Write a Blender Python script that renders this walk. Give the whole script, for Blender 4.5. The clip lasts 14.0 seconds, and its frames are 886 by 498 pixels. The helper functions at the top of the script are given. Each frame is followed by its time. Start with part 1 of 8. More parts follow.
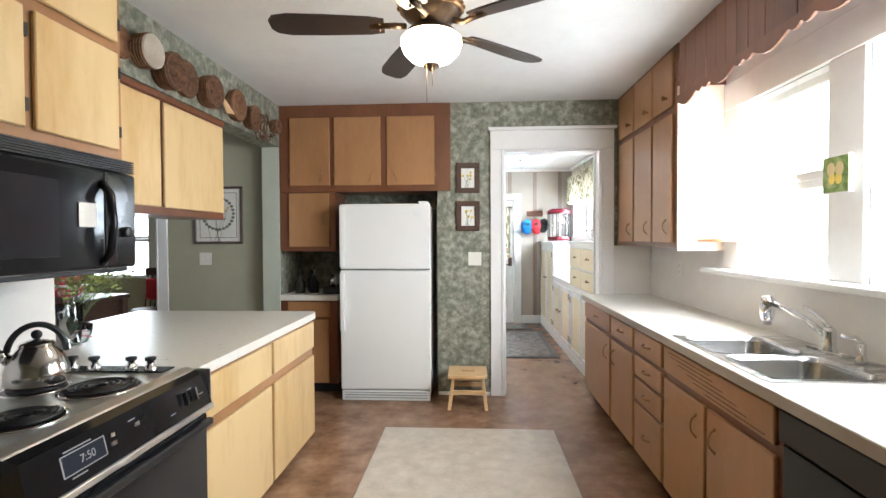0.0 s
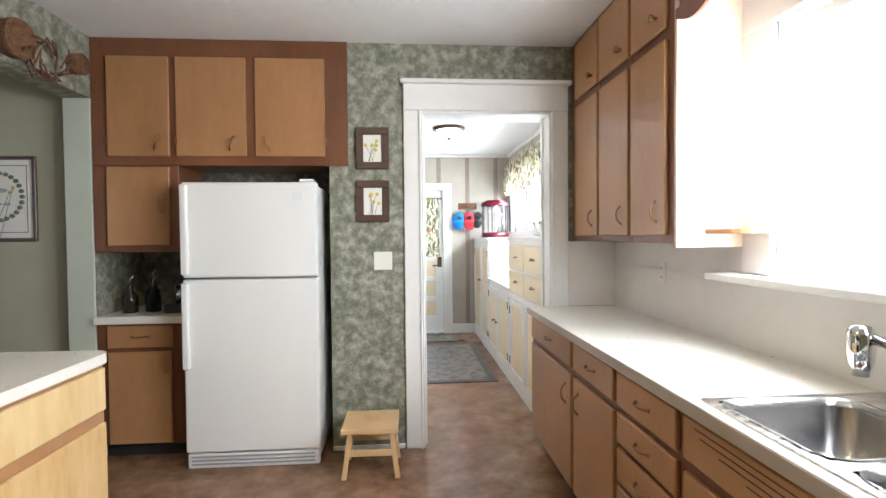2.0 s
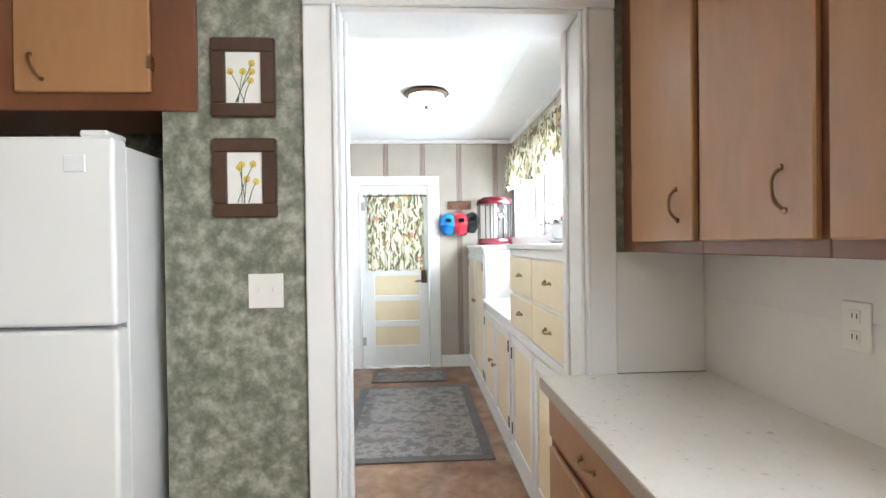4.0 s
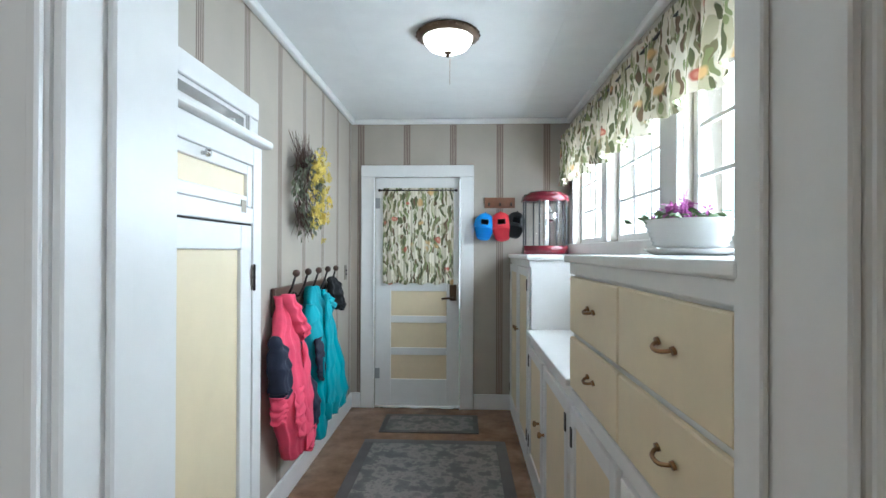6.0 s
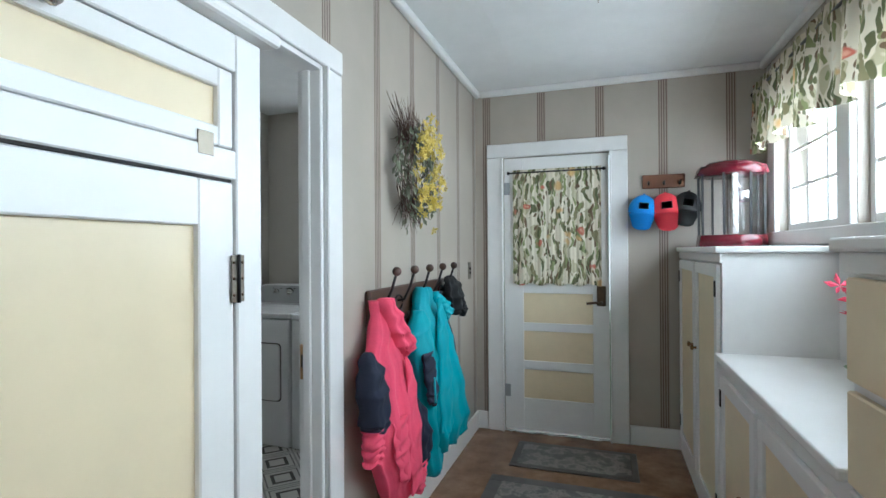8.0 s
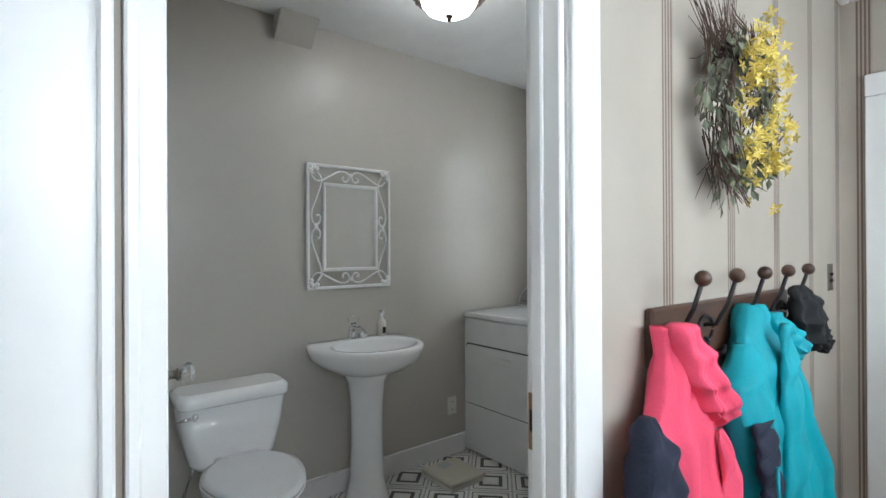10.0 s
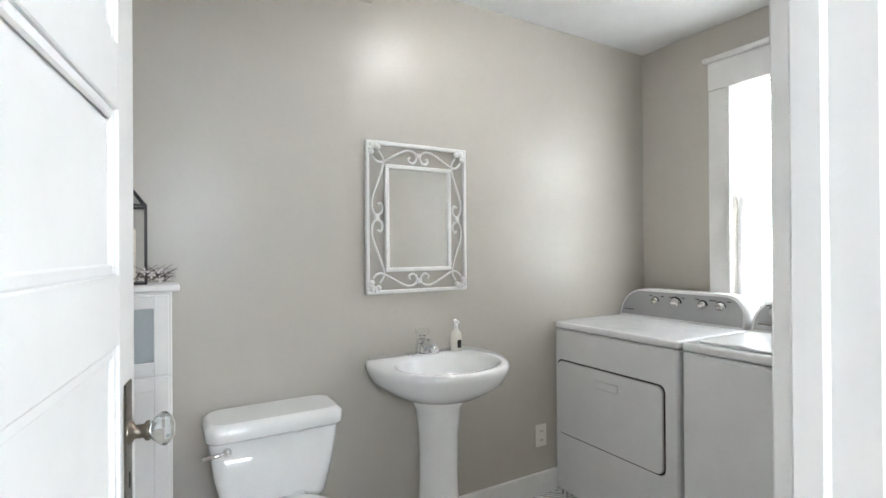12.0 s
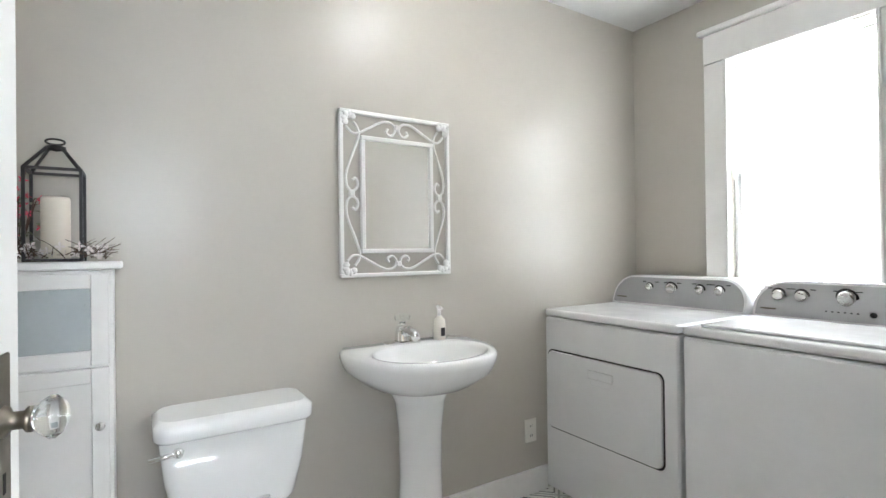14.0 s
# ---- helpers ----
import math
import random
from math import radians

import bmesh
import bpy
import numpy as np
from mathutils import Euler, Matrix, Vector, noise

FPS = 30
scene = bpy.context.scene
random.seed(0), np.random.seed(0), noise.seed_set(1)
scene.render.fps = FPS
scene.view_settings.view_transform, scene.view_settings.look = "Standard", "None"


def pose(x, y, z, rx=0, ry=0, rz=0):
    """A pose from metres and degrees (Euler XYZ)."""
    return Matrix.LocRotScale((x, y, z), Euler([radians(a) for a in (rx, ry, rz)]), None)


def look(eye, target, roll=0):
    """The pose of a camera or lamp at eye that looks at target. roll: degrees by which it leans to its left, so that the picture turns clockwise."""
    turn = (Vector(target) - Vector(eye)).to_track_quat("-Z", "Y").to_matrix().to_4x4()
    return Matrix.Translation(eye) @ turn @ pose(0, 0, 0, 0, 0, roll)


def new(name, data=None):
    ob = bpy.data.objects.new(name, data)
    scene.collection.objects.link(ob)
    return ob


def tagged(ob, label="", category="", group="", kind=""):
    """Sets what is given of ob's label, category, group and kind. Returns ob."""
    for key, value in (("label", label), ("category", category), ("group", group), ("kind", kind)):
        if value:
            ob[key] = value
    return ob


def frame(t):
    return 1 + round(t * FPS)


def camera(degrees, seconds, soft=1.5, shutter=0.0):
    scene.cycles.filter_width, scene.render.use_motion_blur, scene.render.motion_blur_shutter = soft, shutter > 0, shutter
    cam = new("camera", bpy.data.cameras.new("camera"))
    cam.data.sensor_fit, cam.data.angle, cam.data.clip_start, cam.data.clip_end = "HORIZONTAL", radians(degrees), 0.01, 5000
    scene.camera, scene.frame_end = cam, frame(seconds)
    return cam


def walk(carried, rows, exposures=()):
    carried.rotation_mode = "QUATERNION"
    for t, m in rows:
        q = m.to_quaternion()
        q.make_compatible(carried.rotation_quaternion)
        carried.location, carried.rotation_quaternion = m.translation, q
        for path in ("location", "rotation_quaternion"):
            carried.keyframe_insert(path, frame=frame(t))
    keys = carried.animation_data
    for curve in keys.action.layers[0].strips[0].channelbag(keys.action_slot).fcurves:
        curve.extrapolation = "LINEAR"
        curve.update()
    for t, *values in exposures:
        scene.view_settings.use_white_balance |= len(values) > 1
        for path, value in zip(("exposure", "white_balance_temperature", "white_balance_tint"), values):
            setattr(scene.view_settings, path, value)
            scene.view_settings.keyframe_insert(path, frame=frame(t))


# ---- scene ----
cam = camera(83.9, 14.0)
PATH = [
    (0, (0.148, 0.546, 1.382), (0.033, 2.542, 1.34), -0.3),
    (0.5, (0.172, 0.772, 1.369), (0.127, 2.771, 1.318), -0.3),
    (1, (0.183, 1.044, 1.361), (0.274, 3.041, 1.31), -0.3),
    (1.5, (0.242, 1.364, 1.347), (0.379, 3.359, 1.296), -0.4),
    (2, (0.334, 1.735, 1.351), (0.477, 3.729, 1.302), -0.5),
    (2.5, (0.387, 2.143, 1.354), (0.538, 4.137, 1.307), -0.6),
    (3, (0.477, 2.508, 1.347), (0.622, 4.502, 1.309), -0.5),
    (3.5, (0.586, 2.857, 1.353), (0.719, 4.852, 1.326), -0.6),
    (3.7, (0.624, 2.991, 1.351), (0.752, 4.987, 1.327), -0.7),
    (5.8, (0.86, 4.287, 1.358), (0.801, 6.286, 1.365), 0.2),
    (6.5, (0.867, 4.506, 1.355), (0.712, 6.5, 1.368), 0.2),
    (7, (0.869, 4.668, 1.341), (0.599, 6.65, 1.352), 0.2),
    (9.3, (0.654, 5.483, 1.321), (-0.603, 7.039, 1.326), -0.5),
    (9.5, (0.627, 5.542, 1.319), (-0.729, 7.012, 1.323), -0.3),
    (10, (0.518, 5.68, 1.311), (-1.039, 6.936, 1.315), -0.3),
    (10.5, (0.407, 5.766, 1.295), (-1.231, 6.913, 1.308), -0.4),
    (11, (0.301, 5.824, 1.301), (-1.381, 6.907, 1.308), -0.3),
    (11.5, (0.18, 5.904, 1.315), (-1.541, 6.924, 1.312), -0.3),
    (12, (0.071, 5.945, 1.291), (-1.651, 6.961, 1.298), -0.4),
    (12.5, (0.006, 5.976, 1.26), (-1.716, 6.995, 1.274), -0.4),
    (13, (-0.032, 6.007, 1.24), (-1.748, 7.034, 1.251), -0.5),
    (13.5, (-0.058, 6.029, 1.215), (-1.756, 7.087, 1.228), -0.7),
    (14, (-0.072, 6.046, 1.204), (-1.763, 7.113, 1.214), -0.7),
]
walk(cam, [(t, look(eye, target, roll)) for t, eye, target, roll in PATH],
     exposures=[(0, 0.26, 5800, 8), (3.7, 0.18, 5800, 8), (6.0, -1.12, 5500, 4), (7.2, -1.38, 5450, 3),
                (9.4, -1.05, 5800, 7), (10.6, -0.70, 5800, 8), (12.2, 0.10, 6000, 10), (14, 0.22, 6000, 10)])

# ---- light ----
world = bpy.data.worlds.new("sky")
scene.world = world
world.use_nodes = True
sky = world.node_tree.nodes.new("ShaderNodeTexSky")
sky.sky_type, sky.sun_disc = "NISHITA", False
sky.sun_elevation, sky.sun_rotation = radians(48), radians(100)
world.node_tree.links.new(sky.outputs[0], world.node_tree.nodes["Background"].inputs[0])
world.node_tree.nodes["Background"].inputs[1].default_value = 0.15
sun = new("sun", bpy.data.lights.new("sun", "SUN"))
sun.data.energy, sun.data.angle, sun.data.color = 1.0, radians(12), (1, 0.97, 0.92)
sun.matrix_world = look((4, -6, 12), (0, 0, 0))


def window_light(name, eye, target, w, h, watts, color=(1, 1, 1)):
    ob = new(name, bpy.data.lights.new(name, "AREA"))
    ob.data.shape, ob.data.size, ob.data.size_y, ob.data.energy, ob.data.color = "RECTANGLE", w, h, watts, color
    ob.matrix_world = look(eye, target)
    return ob


window_light("daylight_kitchen_far", (1.80, 3.12, 1.65), (0.5, 4.5, 0.85), 0.70, 0.86, 45, (1, 0.98, 0.95))
window_light("daylight_kitchen_near", (1.80, 2.17, 1.65), (0.5, 3.55, 0.85), 0.70, 0.86, 45, (1, 0.98, 0.95))
window_light("daylight_hall_far", (1.895, 7.95, 1.78), (0, 7.95, 1.6), 0.74, 0.66, 62, (0.93, 0.97, 1))
window_light("daylight_hall_mid", (1.895, 7.03, 1.78), (0, 7.03, 1.6), 0.78, 0.66, 62, (0.93, 0.97, 1))
window_light("daylight_hall_near", (1.895, 5.88, 1.78), (0, 5.88, 1.6), 1.08, 0.66, 74, (0.93, 0.97, 1))
window_light("daylight_bath", (-1.085, 8.66, 1.57), (-1.085, 6, 1.4), 0.55, 1.1, 270, (1, 0.99, 0.97))
# Added unseen fill for the dining room; no window stands behind it.
window_light("fill_dining", (-4.5, 1.6, 1.5), (-2, 1.8, 1.2), 1.4, 1.2, 12, (0.97, 0.99, 1))
window_light("daylight_study", (-5.1, 7.68, 1.45), (-4.5, 5, 1.2), 0.9, 1.0, 20, (0.97, 0.99, 1))


# ---- materials ----
def nodes_of(name):
    m = bpy.data.materials.new(name)
    m.use_nodes = True
    return m, m.node_tree.nodes, m.node_tree.links, m.node_tree.nodes["Principled BSDF"]


def add(nodes, kind, **sockets):
    n = nodes.new(kind)
    for k, v in sockets.items():
        n.inputs[k.replace("_", " ")].default_value = v
    return n


def ramp(nodes, stops):
    n = nodes.new("ShaderNodeValToRGB")
    while len(n.color_ramp.elements) < len(stops):
        n.color_ramp.elements.new(0.5)
    for e, (p, c) in zip(n.color_ramp.elements, stops):
        e.position, e.color = p, (*c, 1)
    return n


def coords(nodes, links, scale=(1, 1, 1), turn=(0, 0, 0)):
    g = nodes.new("ShaderNodeNewGeometry")
    m = nodes.new("ShaderNodeMapping")
    m.inputs["Scale"].default_value, m.inputs["Rotation"].default_value = scale, turn
    links.new(g.outputs["Position"], m.inputs["Vector"])
    return m


def surface(name, stops, scale=6.0, rough=0.5, metal=0.0, bump=0.0, fine=60.0, stretch=(1, 1, 1), detail=6.0, coat=0.0, vary=0.0, wear=0.08):
    """Colours from a two-scale noise over real space, with a fine relief and an uneven gloss."""
    m, nodes, links, b = nodes_of(name)
    c = coords(nodes, links, stretch)
    n = add(nodes, "ShaderNodeTexNoise", Scale=scale, Detail=detail, Roughness=0.6)
    f = add(nodes, "ShaderNodeTexNoise", Scale=fine, Detail=3.0)
    links.new(c.outputs[0], n.inputs["Vector"]), links.new(c.outputs[0], f.inputs["Vector"])
    mix = nodes.new("ShaderNodeMath")
    mix.operation, mix.inputs[1].default_value = "MULTIPLY_ADD", 0.25
    links.new(f.outputs[0], mix.inputs[0])
    sub = nodes.new("ShaderNodeMath")
    sub.operation, sub.inputs[1].default_value = "SUBTRACT", 0.125
    links.new(n.outputs[0], sub.inputs[0]), links.new(sub.outputs[0], mix.inputs[2])
    last = mix
    if vary:
        info = nodes.new("ShaderNodeObjectInfo")
        v = nodes.new("ShaderNodeMath")
        v.operation, v.inputs[1].default_value = "MULTIPLY_ADD", vary
        links.new(info.outputs["Random"], v.inputs[0]), links.new(mix.outputs[0], v.inputs[2])
        last = v
    r = ramp(nodes, stops)
    links.new(last.outputs[0], r.inputs[0]), links.new(r.outputs[0], b.inputs["Base Color"])
    rr = nodes.new("ShaderNodeMapRange")
    rr.inputs["To Min"].default_value, rr.inputs["To Max"].default_value = max(rough - wear, 0.02), min(rough + wear, 1)
    links.new(n.outputs[0], rr.inputs["Value"]), links.new(rr.outputs[0], b.inputs["Roughness"])
    b.inputs["Metallic"].default_value, b.inputs["Coat Weight"].default_value = metal, coat
    if bump:
        bp = nodes.new("ShaderNodeBump")
        bp.inputs["Strength"].default_value, bp.inputs["Distance"].default_value = bump, 0.003
        links.new(f.outputs[0], bp.inputs["Height"]), links.new(bp.outputs[0], b.inputs["Normal"])
    return m


def two(c, d=0.06, lo=0.3, hi=0.7):
    return [(lo, tuple(max(v * (1 - d), 0) for v in c)), (hi, tuple(min(v * (1 + d), 1) for v in c))]


def plain(name, c, rough=0.5, metal=0.0, d=0.06, bump=0.05, **more):
    return surface(name, two(c, d), rough=rough, metal=metal, bump=bump, **more)


def striped(name, axis, offset):
    """Taupe wallpaper with groups of thin brown lines every 40 cm."""
    m, nodes, links, b = nodes_of(name)
    g, sep = nodes.new("ShaderNodeNewGeometry"), nodes.new("ShaderNodeSeparateXYZ")
    links.new(g.outputs["Position"], sep.inputs[0])

    def op(kind, a, bb):
        n = nodes.new("ShaderNodeMath")
        n.operation = kind
        for i, v in enumerate((a, bb)):
            if isinstance(v, (int, float)):
                n.inputs[i].default_value = v
            else:
                links.new(v, n.inputs[i])
        return n.outputs[0]
    d = op("FLOORED_MODULO", op("SUBTRACT", sep.outputs[axis], offset - 0.03), 0.402)
    band = op("LESS_THAN", d, 0.06)
    line = op("LESS_THAN", op("FLOORED_MODULO", d, 0.015), 0.0075)
    mask = op("MULTIPLY", band, op("MULTIPLY_ADD", line, 0.55))
    mask.node.inputs[2].default_value = 0.0
    soft = op("MULTIPLY_ADD", band, 0.18)
    soft.node.inputs[2].default_value = 0.0
    both = op("ADD", op("MULTIPLY", band, op("MULTIPLY", line, 0.7)), soft)
    n = add(nodes, "ShaderNodeTexNoise", Scale=3.0, Detail=5.0)
    links.new(g.outputs["Position"], n.inputs["Vector"])
    base = ramp(nodes, two((0.42, 0.375, 0.315), 0.07))
    links.new(n.outputs[0], base.inputs[0])
    mx = nodes.new("ShaderNodeMix")
    mx.data_type = "RGBA"
    links.new(both, mx.inputs["Factor"]), links.new(base.outputs[0], mx.inputs["A"])
    mx.inputs["B"].default_value = (0.13, 0.075, 0.05, 1)
    links.new(mx.outputs["Result"], b.inputs["Base Color"])
    b.inputs["Roughness"].default_value = 0.42
    fine = add(nodes, "ShaderNodeTexNoise", Scale=220.0)
    bp = nodes.new("ShaderNodeBump")
    bp.inputs["Strength"].default_value, bp.inputs["Distance"].default_value = 0.06, 0.002
    links.new(fine.outputs[0], bp.inputs["Height"]), links.new(bp.outputs[0], b.inputs["Normal"])
    return m


def floral(name):
    """Cream curtain cloth with green and brown leaves and red and yellow flowers."""
    m, nodes, links, b = nodes_of(name)
    c = coords(nodes, links)
    warp = add(nodes, "ShaderNodeTexNoise", Scale=7.0, Detail=2.0)
    links.new(c.outputs[0], warp.inputs["Vector"])
    shift = nodes.new("ShaderNodeMix")
    shift.data_type = "VECTOR"
    shift.inputs["Factor"].default_value = 0.11
    links.new(c.outputs[0], shift.inputs["A"]), links.new(warp.outputs["Color"], shift.inputs["B"])
    col = None
    layers = [((0.66, 0.60, 0.48), None), ((0.44, 0.40, 0.27), (23, 23, 5.5, 0.37, 0.5)), ((0.19, 0.17, 0.09), (31, 31, 6, 0.33, -1.0)),
              ((0.22, 0.24, 0.11), (35, 35, 6, 0.30, 1.3)), ((0.11, 0.115, 0.055), (33, 33, 6, 0.28, -0.35)), ((0.15, 0.10, 0.06), (31, 31, 6, 0.24, 0.8))]
    base = nodes.new("ShaderNodeRGB")
    base.outputs[0].default_value = (*layers[0][0], 1)
    col = base.outputs[0]
    def layer(col, color, sc, cut, turn, seed, hard=0.04):
        mp = nodes.new("ShaderNodeMapping")
        mp.inputs["Scale"].default_value, mp.inputs["Rotation"].default_value = sc, (turn, turn, turn * 0.5)
        mp.inputs["Location"].default_value = (seed, seed * 2, seed * 3)
        links.new(shift.outputs[1], mp.inputs["Vector"])
        v = add(nodes, "ShaderNodeTexVoronoi", Scale=1.0)
        links.new(mp.outputs[0], v.inputs["Vector"])
        mr = nodes.new("ShaderNodeMapRange")
        for k, val in (("From Min", cut), ("From Max", cut + hard), ("To Min", 1.0), ("To Max", 0.0)):
            mr.inputs[k].default_value = val
        links.new(v.outputs["Distance"], mr.inputs["Value"])
        mx = nodes.new("ShaderNodeMix")
        mx.data_type = "RGBA"
        links.new(mr.outputs[0], mx.inputs["Factor"]), links.new(col, mx.inputs["A"])
        mx.inputs["B"].default_value = (*color, 1)
        return mx.outputs["Result"]
    for i, (color, spec) in enumerate(layers[1:]):
        col = layer(col, color, spec[:3], spec[3], spec[4], i * 1.7)
    col = layer(col, (0.62, 0.40, 0.18), (7, 7, 7), 0.13, 0.3, 9.1, 0.09)
    col = layer(col, (0.46, 0.13, 0.09), (6.5, 6.5, 6.5), 0.12, 0.1, 4.4, 0.05)
    col = layer(col, (0.64, 0.34, 0.24), (6.5, 6.5, 6.5), 0.05, 0.1, 4.4, 0.05)
    links.new(col, b.inputs["Base Color"])
    b.inputs["Roughness"].default_value = 0.9
    tr = nodes.new("ShaderNodeBsdfTranslucent")
    links.new(col, tr.inputs["Color"])
    mixs = nodes.new("ShaderNodeMixShader")
    mixs.inputs[0].default_value = 0.18
    links.new(b.outputs[0], mixs.inputs[1]), links.new(tr.outputs[0], mixs.inputs[2])
    links.new(mixs.outputs[0], nodes["Material Output"].inputs["Surface"])
    return m


def pattern_floor(name):
    """White sheet floor with dark diamond lines and smaller squares within."""
    m, nodes, links, b = nodes_of(name)
    c = coords(nodes, links, (1, 1, 1), (0, 0, radians(45)))
    sep = nodes.new("ShaderNodeSeparateXYZ")
    links.new(c.outputs[0], sep.inputs[0])

    def op(kind, a, bb=0.0, cc=None):
        n = nodes.new("ShaderNodeMath")
        n.operation = kind
        for i, v in enumerate((a, bb) if cc is None else (a, bb, cc)):
            if isinstance(v, (int, float)):
                n.inputs[i].default_value = v
            else:
                links.new(v, n.inputs[i])
        return n.outputs[0]
    size = 0.235
    u = op("ABSOLUTE", op("SUBTRACT", op("FLOORED_MODULO", sep.outputs[0], size), size / 2))
    v = op("ABSOLUTE", op("SUBTRACT", op("FLOORED_MODULO", sep.outputs[1], size), size / 2))
    far = op("MAXIMUM", u, v)
    outer = op("GREATER_THAN", far, 0.112)
    second = op("COMPARE", far, 0.095, 0.004)
    inner = op("COMPARE", far, 0.055, 0.010)
    mask = op("MINIMUM", op("ADD", op("MULTIPLY", outer, 0.45), op("ADD", op("MULTIPLY", second, 0.8), inner)), 1.0)
    n = add(nodes, "ShaderNodeTexNoise", Scale=9.0, Detail=6.0)
    links.new(c.outputs[0], n.inputs["Vector"])
    white = ramp(nodes, [(0.3, (0.68, 0.66, 0.63)), (0.7, (0.78, 0.76, 0.72))])
    links.new(n.outputs[0], white.inputs[0])
    mx = nodes.new("ShaderNodeMix")
    mx.data_type = "RGBA"
    links.new(mask, mx.inputs["Factor"]), links.new(white.outputs[0], mx.inputs["A"])
    mx.inputs["B"].default_value = (0.055, 0.05, 0.05, 1)
    links.new(mx.outputs["Result"], b.inputs["Base Color"])
    b.inputs["Roughness"].default_value = 0.35
    return m


def glass(name, tint=(1, 1, 1), rough=0.0):
    m, nodes, links, b = nodes_of(name)
    b.inputs["Base Color"].default_value, b.inputs["Roughness"].default_value = (*tint, 1), rough
    b.inputs["Transmission Weight"].default_value, b.inputs["IOR"].default_value = 1.0, 1.45
    return m


def sheet_glass(name):
    m, nodes, links, b = nodes_of(name)
    t, gl, mx = nodes.new("ShaderNodeBsdfTransparent"), nodes.new("ShaderNodeBsdfGlossy"), nodes.new("ShaderNodeMixShader")
    gl.inputs["Roughness"].default_value = 0.02
    mx.inputs[0].default_value = 0.06
    links.new(t.outputs[0], mx.inputs[1]), links.new(gl.outputs[0], mx.inputs[2])
    links.new(mx.outputs[0], nodes["Material Output"].inputs["Surface"])
    return m


def glowing(name, c, strength):
    m, nodes, links, b = nodes_of(name)
    b.inputs["Base Color"].default_value = (*c, 1)
    b.inputs["Emission Color"].default_value, b.inputs["Emission Strength"].default_value = (*c, 1), strength
    b.inputs["Roughness"].default_value = 0.3
    return m


def cloth_through(name, c, through_share):
    m, nodes, links, b = nodes_of(name)
    n = add(nodes, "ShaderNodeTexNoise", Scale=140.0)
    r = ramp(nodes, two(c, 0.04))
    links.new(n.outputs[0], r.inputs[0]), links.new(r.outputs[0], b.inputs["Base Color"])
    b.inputs["Roughness"].default_value = 0.9
    tr, mx = nodes.new("ShaderNodeBsdfTranslucent"), nodes.new("ShaderNodeMixShader")
    tr.inputs["Color"].default_value = (*c, 1)
    mx.inputs[0].default_value = through_share
    links.new(b.outputs[0], mx.inputs[1]), links.new(tr.outputs[0], mx.inputs[2])
    links.new(mx.outputs[0], nodes["Material Output"].inputs["Surface"])
    return m


WHITE = plain("white_gloss_paint", (0.80, 0.79, 0.77), 0.32, d=0.03, fine=25)
CREAM = plain("cream_paint", (0.78, 0.66, 0.45), 0.35, d=0.04, fine=25)
CEIL = plain("ceiling_paint", (0.78, 0.78, 0.77), 0.85, d=0.03, bump=0.15, fine=110)
GREENPAPER = surface("green_mottled_wallpaper", [(0.34, (0.13, 0.135, 0.095)), (0.48, (0.20, 0.205, 0.155)), (0.56, (0.27, 0.27, 0.21)), (0.70, (0.40, 0.39, 0.32))], scale=19, rough=0.6, bump=0.12, fine=60, detail=4)
SAGE = plain("sage_green_paint", (0.42, 0.41, 0.30), 0.6, d=0.04)
PALESAGE = plain("pale_sage_paint", (0.52, 0.55, 0.46), 0.45, d=0.03)
STRIPE_X = striped("striped_wallpaper_back", 0, 0.375)
STRIPE_Y = striped("striped_wallpaper_side", 1, 6.95)
BATHWALL = plain("greige_satin_paint", (0.47, 0.445, 0.395), 0.31, d=0.012, bump=0.05, fine=70, wear=0.012)
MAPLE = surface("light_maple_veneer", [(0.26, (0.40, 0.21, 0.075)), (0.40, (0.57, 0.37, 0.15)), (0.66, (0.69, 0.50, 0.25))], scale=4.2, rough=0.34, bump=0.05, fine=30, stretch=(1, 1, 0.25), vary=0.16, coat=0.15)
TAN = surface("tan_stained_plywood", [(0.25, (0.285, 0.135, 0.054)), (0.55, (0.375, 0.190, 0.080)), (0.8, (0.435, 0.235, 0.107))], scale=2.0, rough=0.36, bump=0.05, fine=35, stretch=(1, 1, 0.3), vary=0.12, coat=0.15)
REDWOOD = surface("reddish_brown_frame_wood", [(0.25, (0.115, 0.042, 0.018)), (0.7, (0.205, 0.078, 0.036))], scale=3, rough=0.36, bump=0.06, fine=50, stretch=(1, 1, 0.2), coat=0.15)
PANEL = surface("walnut_panelling", [(0.25, (0.10, 0.045, 0.028)), (0.7, (0.23, 0.11, 0.07))], scale=2.5, rough=0.4, bump=0.06, fine=50, stretch=(2, 2, 0.15), vary=0.25)
LAMINATE = surface("cream_speckled_laminate", [(0.3, (0.70, 0.665, 0.60)), (0.7, (0.745, 0.715, 0.65))], scale=40, rough=0.30, bump=0.02, fine=160)
# Beige laminate darkened in its base colour for the shaded counter edge.
EDGE = plain("shaded_laminate_edge", (0.40, 0.34, 0.28), 0.4)
SPLASH = plain("white_laminate_backsplash", (0.74, 0.71, 0.67), 0.33, d=0.03)
FLOOR = surface("brown_marbled_vinyl", [(0.28, (0.135, 0.070, 0.040)), (0.44, (0.215, 0.118, 0.068)), (0.58, (0.275, 0.160, 0.096)), (0.76, (0.36, 0.225, 0.145))], scale=5.0, rough=0.24, bump=0.04, fine=18, detail=9, wear=0.06)
BATHFLOOR = pattern_floor("patterned_sheet_floor")
OAK = surface("oak_floor", [(0.3, (0.20, 0.11, 0.05)), (0.7, (0.32, 0.19, 0.09))], scale=3, rough=0.35, stretch=(6, 0.6, 1))
